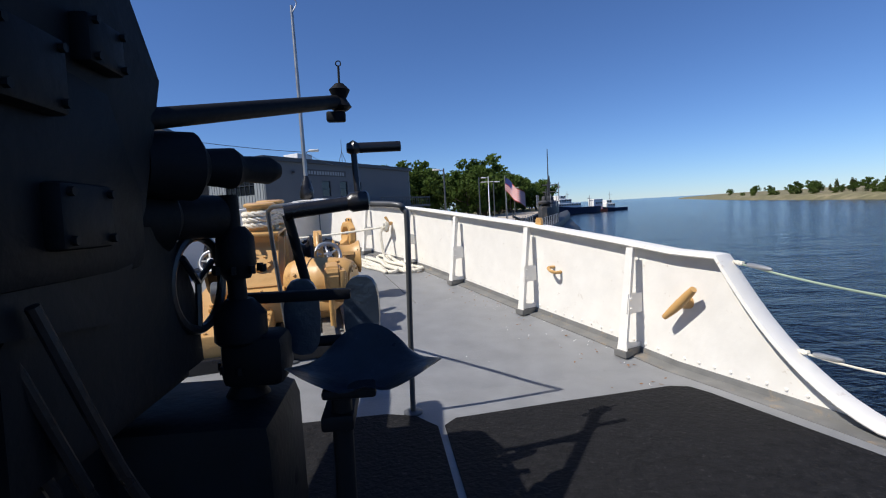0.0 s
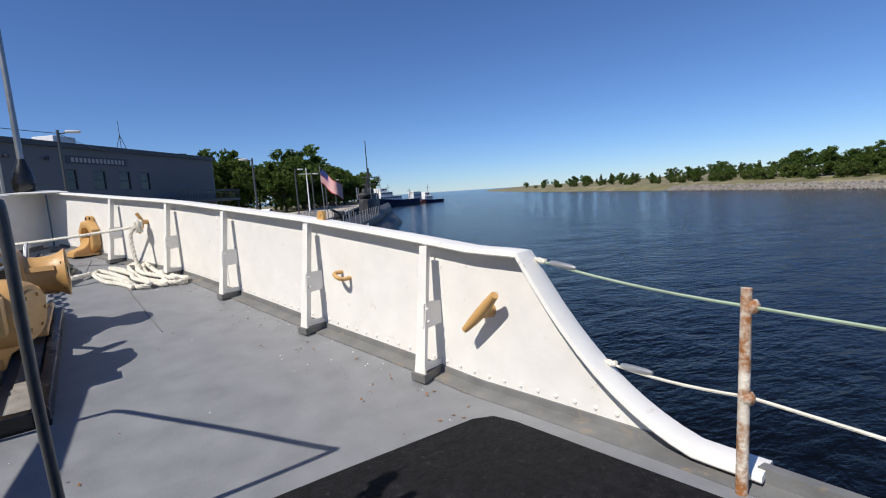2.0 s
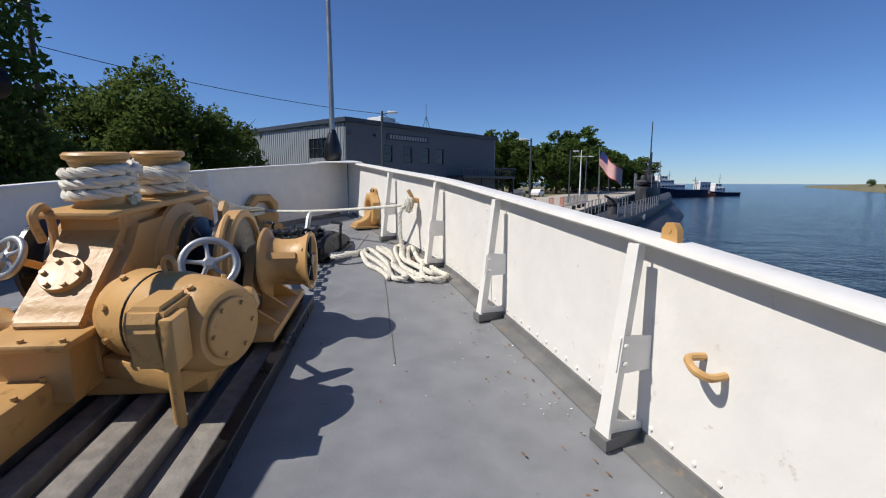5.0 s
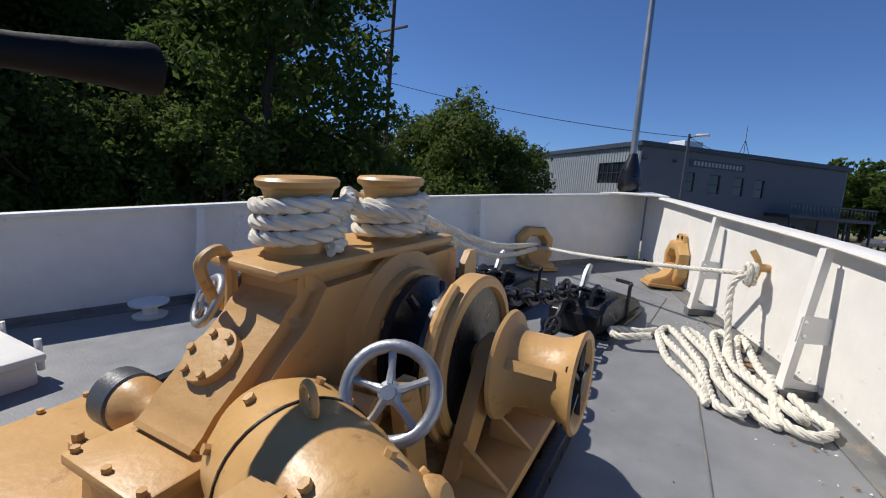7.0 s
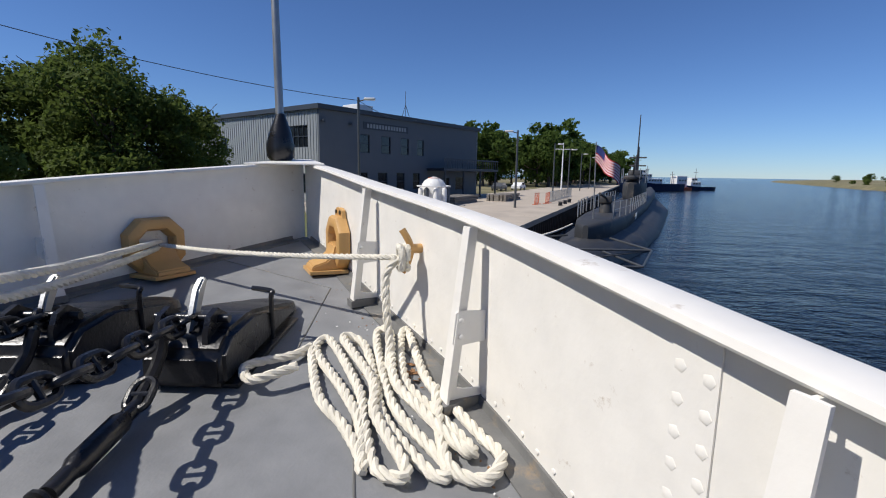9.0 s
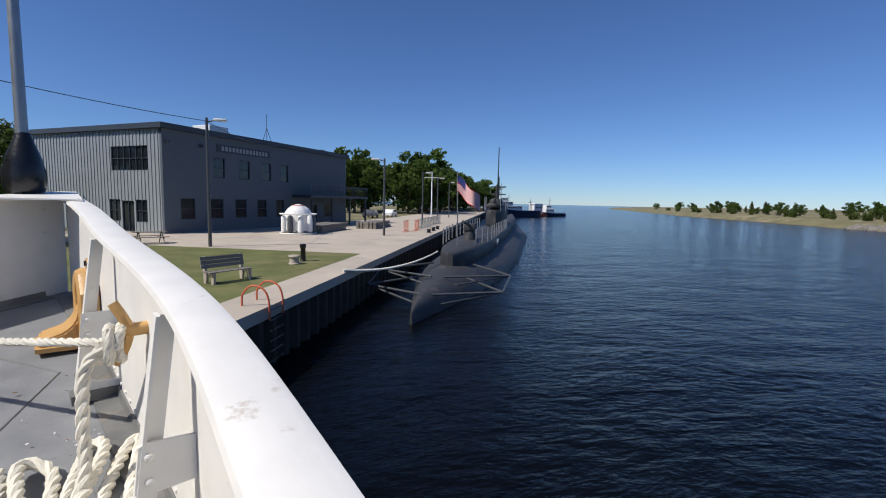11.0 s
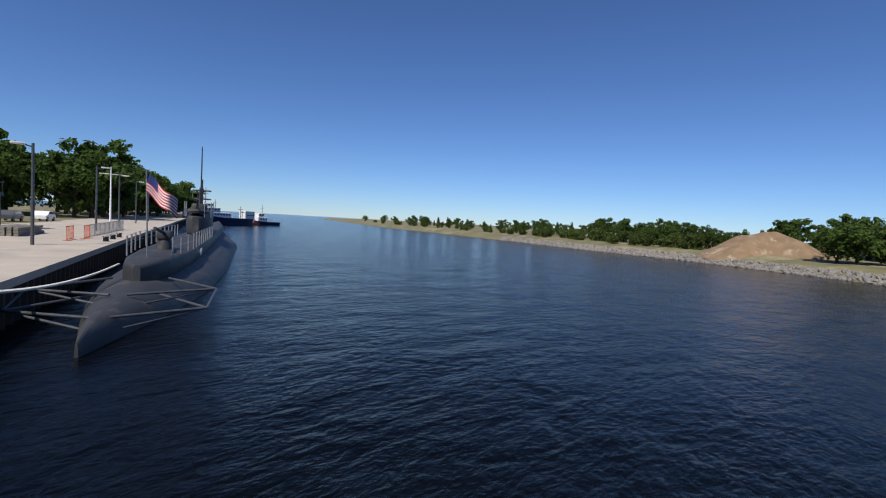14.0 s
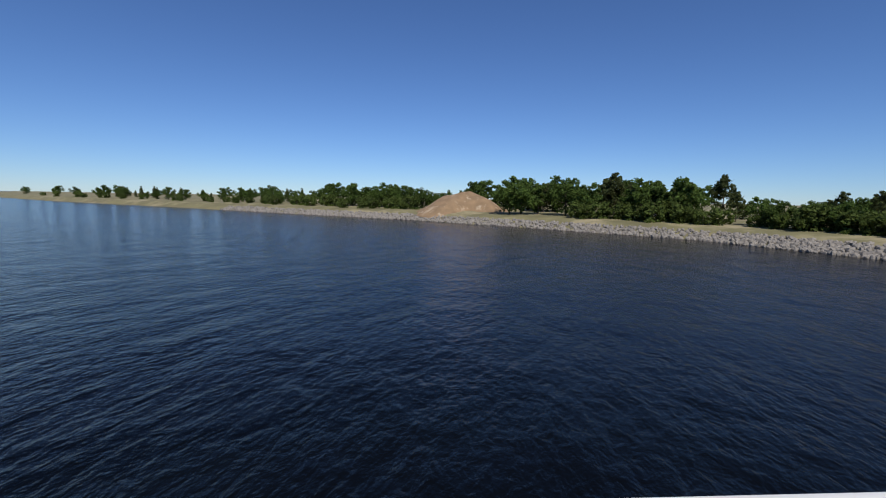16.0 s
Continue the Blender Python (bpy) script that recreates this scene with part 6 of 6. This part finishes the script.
lifelines()
for side in (1, -1):
    bm = B()
    prev = None
    for y in np.linspace(-9, TOE_Y + 0.02, 24):
        x = 4.25 if y < -4 else wall_x(y)
        row = [bm.verts.new((side * (x + a), y, z)) for a, z in ((-0.03, 0.0), (-0.03, 0.07), (0.02, 0.07), (0.02, -0.04))]
        if prev:
            for k in range(3):
                bm.faces.new((prev[k], prev[k + 1], row[k + 1], row[k]))
        prev = row
    bmesh.ops.recalc_face_normals(bm, faces=bm.faces[:])
    solid("toe_rail", bm, GUTTER, "low grey toe rail along the open deck edge", "rail", kind="structure", smooth=False)

# white hatch on the port side of the deck
def port_hatch():
    x, y = -1.95, 1.25
    root = thing("deck_hatch", "low white steel deck hatch with clamped edges", "hatch", (x, y, dz(y)), 8)
    bpy.context.view_layer.update()
    M = Matrix.Translation((x, y, dz(y))) @ pose(0, 0, 0, 5.1, 0, 8)
    bm = B()
    box(bm, (0.7, 0.7, 0.14), (0, 0, 0.07), 0.02)
    part("coaming", local(bm, M), WHITE, root)
    bm = B()
    box(bm, (0.78, 0.78, 0.05), (0, 0, 0.17), 0.02)
    part("lid", local(bm, M), WHITE, root)
    for sx in (-0.25, 0.25):
        for sy in (-0.4, 0.4):
            bm = B()
            rod(bm, (sx, sy, 0.05), (sx, sy, 0.24), 0.02, seg=8)
            part("dog", local(bm, M), WHITE, root)


port_hatch()
bm = B()
lathe(bm, [(0, 0.12), (0.02, 0.13), (0.03, 0.06), (0.10, 0.05), (0.11, 0.14), (0.13, 0.15), (0.15, 0.08)], (-2.42, 2.52, dz(2.52)), (0, -0.09, 1), 24)
solid("deck_vent", bm, WHITE, "small white mushroom vent on the deck", "vent")

# ---- deck gun ----
def deck_gun():
    root = thing("deck_gun", "dark grey naval deck gun on a pedestal mount with seats", "gun")
    root.matrix_world = pose(0.1, -2.3, 0)
    bpy.context.view_layer.update()

    # mount warped to fit the camera's view; the barrel keeps its own line
    VIEW_FIT = Matrix(((0.9183, 0.0095, 0.0207, 0.1438), (-0.0322, 0.8251, 0.0227, 0.1631), (-0.0186, -0.0088, 0.9191, 0.1660), (0, 0, 0, 1)))

    def P(name, bm, mat=GUNSHADED, label="", parent=None, smooth=True):
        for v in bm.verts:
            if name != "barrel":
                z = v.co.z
                w = VIEW_FIT @ Vector((v.co.x, v.co.y, max(z, 0.5)))
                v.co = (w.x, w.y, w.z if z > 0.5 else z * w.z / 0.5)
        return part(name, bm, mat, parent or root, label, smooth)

    bm = B()
    lathe(bm, [(0.012, 0.62), (0.06, 0.62), (0.1, 0.5), (0.4, 0.36), (0.62, 0.34), (0.68, 0.44), (0.74, 0.44), (0.76, 0.3)], (0.1, -2.2, 0), (0, 0, 1), 36)
    P("pedestal", bm)
    for sx in (-0.2, 0.42):
        bm = B()
        slab(bm, [(sx, y, z) for y, z in ((-2.65, 0.75), (-1.75, 0.75), (-1.9, 1.2), (-2.05, 1.45), (-2.35, 1.45), (-2.5, 1.2))], (1, 0, 0), 0.07)
        P("carriage_cheek", bm, smooth=False)
    a, b = Vector((0.06, -3.1, 1.24)), Vector((0.135, 1.53, 1.71))
    d = (b - a).normalized()
    bm = B()
    box(bm, (0.42, 1.7, 0.42), a + d * 1.0, 0.05, pose(0, 0, 0, 3, 0, -1))
    P("slide", bm)
    bm = B()
    box(bm, (0.36, 0.45, 0.4), a + d * 0.0, 0.05, pose(0, 0, 0, 3, 0, -1))
    P("breech", bm)
    bm = B()
    L = (b - a).length
    lathe(bm, [(1.7, 0.17), (2.2, 0.15), (2.3, 0.10), (3.2, 0.07), (L - 0.62, 0.042), (L - 0.60, 0.047), (L - 0.42, 0.047), (L - 0.40, 0.042), (L - 0.30, 0.044), (L - 0.12, 0.06), (L - 0.02, 0.074), (L, 0.07), (L - 0.005, 0.045), (L - 0.2, 0.04)], a, d, 36)
    P("barrel", bm)
    bm = B()
    lathe(bm, [(0.2, 0.09), (2.1, 0.09), (2.2, 0.06)], a + Vector((0, 0, 0.27)), d, 20)
    P("recoil_cylinder", bm)
    bm = B()
    slab(bm, [(0.16, y, z) for y, z in ((-3.0, 0.62), (-3.0, 1.0), (-2.7, 1.25), (-2.1, 1.25), (-1.9, 0.95), (-1.85, 0.62))], (1, 0, 0), 0.52)
    bmesh.ops.bevel(bm, geom=bm.edges[:], offset=0.06, segments=3, affect="EDGES")
    P("carriage_body", bm)
    bm = B()
    lathe(bm, [(0.012, 0.80), (0.05, 0.80), (0.07, 0.74), (0.3, 0.68), (0.34, 0.55)], (0.1, -2.35, 0), (0, 0, 1), 40)
    P("training_ring", bm)
    # splinter plate beside the sights
    bm = B()
    slab(bm, [(0.70, -3.0, 1.0), (0.70, -2.55, 0.95), (0.72, -2.4, 1.25), (0.74, -2.3, 1.62), (0.72, -2.55, 1.98), (0.70, -3.2, 2.05), (0.68, -3.5, 1.6)], (-1, 0, 0), 0.05)
    P("shield_plate", bm, smooth=False)
    bm = B()
    box(bm, (0.34, 0.75, 0.5), (0.55, -2.75, 1.32), 0.05)
    P("sight_box", bm)
    bm = B()
    box(bm, (0.5, 0.9, 0.46), (0.42, -2.7, 0.92), 0.06)
    P("training_gearbox", bm)
    bm = B()
    lathe(bm, [(0, 0.12), (0.25, 0.13), (0.3, 0.08), (0.5, 0.08)], (0.5, -2.35, 1.22), (0.5, 0.85, 0), 20)
    P("sight_casing", bm)
    # cradle side with its trunnion cap and pipes
    bm = B()
    box(bm, (0.34, 1.1, 0.42), (0.43, -1.95, 1.36), 0.09)
    cradle = P("cradle_side", bm)
    bm = B()
    lathe(bm, [(0, 0.17), (0.03, 0.17), (0.05, 0.14), (0.07, 0.06)], (0.60, -2.0, 1.36), (1, 0, 0), 24)
    P("trunnion_cap", bm, parent=cradle)
    for z in (1.2, 1.5):
        bm = B()
        tube(bm, smooth_path([(0.62, -2.5, z), (0.63, -2.0, z + 0.02), (0.62, -1.6, z), (0.5, -1.38, z - 0.05)], 6), 0.018, 8)
        P("pipe", bm, BLACK, parent=cradle)
    # sight arm with ring sight
    e0, e1 = Vector((0.70, -2.35, 1.5)), Vector((1.175, -1.4, 1.75))
    bm = B()
    rod(bm, e0, e1, 0.032, seg=14)
    arm = P("sight_arm", bm)
    bm = B()
    lathe(bm, [(-0.06, 0.03), (-0.04, 0.055), (0.0, 0.03), (0.04, 0.05), (0.07, 0.02)], e1 + Vector((0.02, 0.02, 0.02)), (0, 0, 1), 14)
    box(bm, (0.09, 0.04, 0.05), e1 + Vector((0.0, 0.0, -0.07)), 0.01)
    rod(bm, e1 + Vector((0.02, 0.02, 0.05)), e1 + Vector((0.02, 0.02, 0.17)), 0.006, seg=6)
    P("sight_post", bm, parent=arm)
    bm = B()
    tube(bm, [e1 + Vector((0.02 + 0.012 * math.cos(k), 0.02, 0.185 + 0.012 * math.sin(k))) for k in np.linspace(0, 6.28, 12)[:-1]], 0.003, 5, True)
    P("sight_ring", bm, parent=arm)
    # elevating shaft with crank
    bm = B()
    lathe(bm, [(0, 0.1), (0.16, 0.11), (0.2, 0.06), (0.3, 0.07), (0.34, 0.045), (0.44, 0.05), (0.48, 0.03)], (0.66, -2.3, 1.38), (0.7, 0.7, 0.0), 20)
    P("elevating_gear", bm)
    bm = B()
    rod(bm, (0.95, -1.62, 1.23), (1.28, -1.56, 1.27), 0.032, seg=14)
    lathe(bm, [(0, 0.03), (0.02, 0.045), (0.09, 0.045), (0.1, 0.03)], (1.22, -1.575, 1.265), (1, 0.15, 0.1), 14)
    rod(bm, (1.27, -1.56, 1.27), (1.255, -1.52, 1.52), 0.014, seg=10)
    rod(bm, (1.245, -1.52, 1.515), (1.47, -1.48, 1.525), 0.024, seg=14)
    lathe(bm, [(-0.03, 0.02), (0, 0.036), (0.03, 0.02)], (1.255, -1.52, 1.515), (1, 0.15, 0), 12)
    P("crank", bm, BLACK)
    bm = B()
    rod(bm, (0.80, -1.9, 1.3), (0.82, -1.86, 0.012), 0.035, seg=14)
    lathe(bm, [(0, 0.05), (0.06, 0.075), (0.16, 0.07), (0.2, 0.04)], (0.81, -1.88, 0.98), (0, 0, 1), 18)
    lathe(bm, [(0, 0.16), (0.03, 0.17), (0.10, 0.15), (0.16, 0.11), (0.30, 0.085), (0.36, 0.05)], (0.82, -1.86, 0.22), (0, 0, 1), 24)
    lathe(bm, [(0, 0.06), (0.04, 0.10), (0.14, 0.10), (0.2, 0.05)], (0.81, -1.87, 0.7), (0, 0, 1), 18)
    P("training_column", bm)
    bm = B()
    box(bm, (0.72, 0.6, 0.5), (0.62, -1.9, 0.27), 0.06)
    P("gear_case", bm)
    bm = B()
    box(bm, (0.24, 0.22, 0.2), (0.86, -1.84, 0.66), 0.04)
    P("bevel_box", bm)
    for z in (0.36, 0.62, 1.0):
        for t in np.arange(0, 6.2, 0.785):
            bm = B()
            bolts(bm, [(0.815 + 0.09 * math.cos(t), -1.865 + 0.09 * math.sin(t), z)], (0, 0, 1), 0.014, 0.03)
            P("collar_bolt", bm)
    bm = B()
    tube(bm, [(0.70 + 0.03 * math.cos(t), -1.98 + 0.17 * math.cos(t), 0.98 + 0.17 * math.sin(t)) for t in np.linspace(0, 6.28, 26)[:-1]], 0.018, 8, True)
    for t in (0.4, 2.5, 4.6):
        rod(bm, (0.70, -1.98, 0.98), (0.70, -1.98 + 0.17 * math.cos(t), 0.98 + 0.17 * math.sin(t)), 0.012, seg=6)
    P("hand_wheel", bm, BLACK)
    for k, (x0, z0) in enumerate(((0.72, 0.55), (0.66, 0.48), (0.62, 0.42))):
        bm = B()
        tube(bm, smooth_path([(x0, -2.9, z0 + 0.5), (x0 + 0.06, -2.75, z0 + 0.1), (x0 + 0.1, -2.6, z0 - 0.2), (x0 - 0.1, -2.5, z0 - 0.35)], 6), 0.014, 8)
        P("cable", bm, BLACK)
    for y, z, w in ((-2.62, 1.62, 0.16), (-2.9, 1.5, 0.22), (-2.75, 1.22, 0.2)):
        bm = B()
        box(bm, (0.05, w, w * 0.7), (0.735, y, z), 0.012)
        bolts(bm, [(0.76, y + a * w * 0.38, z + b * w * 0.25) for a in (-1, 1) for b in (-1, 1)], (1, 0, 0), 0.01, 0.012)
        P("cover_box", bm)
    bm = B()
    rod(bm, (0.96, -1.6, 1.22), (1.05, -1.5, 0.72), 0.022, seg=10)
    P("strut", bm)
    bm = B()
    box(bm, (0.5, 0.05, 0.045), (0.98, -1.75, 0.88), 0.01)
    box(bm, (0.10, 0.85, 0.05), (1.22, -1.98, 0.58), 0.01)
    P("seat_bracket", bm)
    # tractor seat
    c = Vector((1.31, -2.36, 0.71))
    bm = B()
    N = 18
    grid = []
    for i in range(N + 1):
        row = []
        for j in range(11):
            u, v = -1 + 2 * i / N, -1 + 2 * j / 10
            x = u * 0.235 * (1 - 0.22 * max(0, v) - 0.12 * v * v)
            y = v * 0.165
            z = 0.05 * u * u * (1 - v) * 0.8 + (0.13 * max(0, v) ** 2) * (1 - 0.9 * u * u) - 0.03 * math.exp(-((u * 2.4) ** 2 + (v + 0.4) ** 2 * 3)) + 0.03 * math.exp(-(u * 5) ** 2) * max(0, -v)
            row.append(bm.verts.new(c + Vector((x, y, z))))
        grid.append(row)
    top = []
    for i in range(N):
        for j in range(10):
            top.append(bm.faces.new((grid[i][j], grid[i + 1][j], grid[i + 1][j + 1], grid[i][j + 1])))
    bmesh.ops.solidify(bm, geom=top, thickness=0.022)
    bmesh.ops.recalc_face_normals(bm, faces=bm.faces[:])
    P("seat", bm, SEAT, "worn blue-black moulded seat")
    bm = B()
    rod(bm, c - Vector((0.09, 0, 0.705)), c - Vector((0.08, 0, 0.015)), 0.032, seg=12)
    box(bm, (0.16, 0.16, 0.03), c - Vector((0.05, 0, 0.03)), 0.01)
    P("seat_post", bm)
    for x in (1.0, 1.26):
        bm = B()
        slab(bm, [(x + 0.08 * math.copysign(abs(math.cos(t)) ** 0.7, math.cos(t)), -1.6 + (0.03 if x > 1.2 else 0), 0.76 + 0.17 * math.copysign(abs(math.sin(t)) ** 0.7, math.sin(t))) for t in np.linspace(0, 2 * math.pi, 20)[:-1]], (0.2 if x > 1.2 else -0.1, 1, 0.15), 0.03)
        P("foot_pad", bm, SEAT)
    bm = B()
    rod(bm, (0.92, -1.57, 0.64), (1.36, -1.54, 0.64), 0.025, seg=10)
    rod(bm, (1.2, -2.1, 0.56), (1.2, -1.55, 0.62), 0.025, seg=10)
    P("foot_bar", bm)
    # port side counterpart of the platform
    bm = B()
    box(bm, (0.7, 0.5, 0.06), (-0.75, -2.2, 0.35), 0.02)
    rod(bm, (-0.75, -2.2, 0.012), (-0.75, -2.2, 0.4), 0.05, seg=10)
    P("loader_step", bm)
    bm = B()
    tube(bm, [(-0.1 + 0.16 * math.cos(t), -2.0, 0.98 + 0.16 * math.sin(t)) for t in np.linspace(0, 6.28, 24)[:-1]], 0.02, 8, True)
    P("training_wheel", bm)


SEAT = material("worn_seat", (0.03, 0.042, 0.06), 0.32, vary=0.3, bump=0.4, fine=30, dirt=(0.10, 0.11, 0.12), dirt_amount=0.3, dirt_scale=12)
deck_gun()


def guard_rail():
    root = thing("guard_rail", "bent grey steel pipe guard rail standing beside the gun, darkened for its backlit side", "rail", (1.53, -0.27, 0))
    bpy.context.view_layer.update()
    bm = B()
    tube(bm, smooth_path([(1.53, -0.27, 0.0), (1.54, -0.38, 0.6), (1.555, -0.46, 1.2), (1.54, -0.46, 1.28), (1.48, -0.43, 1.315), (1.15, -0.06, 1.34), (0.70, 0.42, 1.36), (0.58, 0.56, 1.34), (0.56, 0.60, 1.24), (0.58, 0.70, 0.65), (0.60, 0.80, dz(0.80))], 6), 0.017, 12)
    # dark steel puts the shade of the backlit pipe into its colour
    part("pipe", bm, DARKSTEEL, root)
    for x, y in ((1.53, -0.27), (0.60, 0.80)):
        bm = B()
        lathe(bm, [(0.0, 0.06), (0.012, 0.06), (0.02, 0.03)], (x, y, dz(y)), (0, 0, 1), 16)
        part("flange", bm, DARKSTEEL, root)


guard_rail()


def deck_litter():
    """Paint chips, grit and leaf scraps lying about the deck, thicker along the waterway."""
    rnd = random.Random(33)
    for label, mat, count, size in (("scatter of pale paint chips and grit on the deck", OFFWHITE, 90, 0.006), ("scatter of brown leaf scraps and dirt on the deck", LEAVES_DRY, 130, 0.010)):
        bm = B()
        for k in range(count):
            y = rnd.uniform(-0.2, 6.2)
            if k % 3:
                o, t, n = wall_frame(y, 1)
                p = o + n * (0.15 + abs(rnd.gauss(0, 0.22)))
            else:
                side = rnd.choice((1, 1, -1))
                p = Vector((side * rnd.uniform(1.15, max(1.2, wall_x(y) - 0.15)), y, 0))
                p.z = dz(p.y)
            a, r = rnd.uniform(0, 6.28), size * rnd.uniform(0.5, 1.5)
            u, v = Vector((math.cos(a), math.sin(a), 0.1)), Vector((-math.sin(a), math.cos(a), 0.15))
            slab(bm, [p + u * r + Vector((0, 0, 0.004)), p + v * r * 0.5 + Vector((0, 0, 0.004)), p - u * r + Vector((0, 0, 0.003)), p - v * r * 0.6 + Vector((0, 0, 0.003))], (0, 0, 1), 0.002)
        tagged(solid("deck_litter", bm, mat, label, "litter", smooth=False), kind="stuff")


deck_litter()
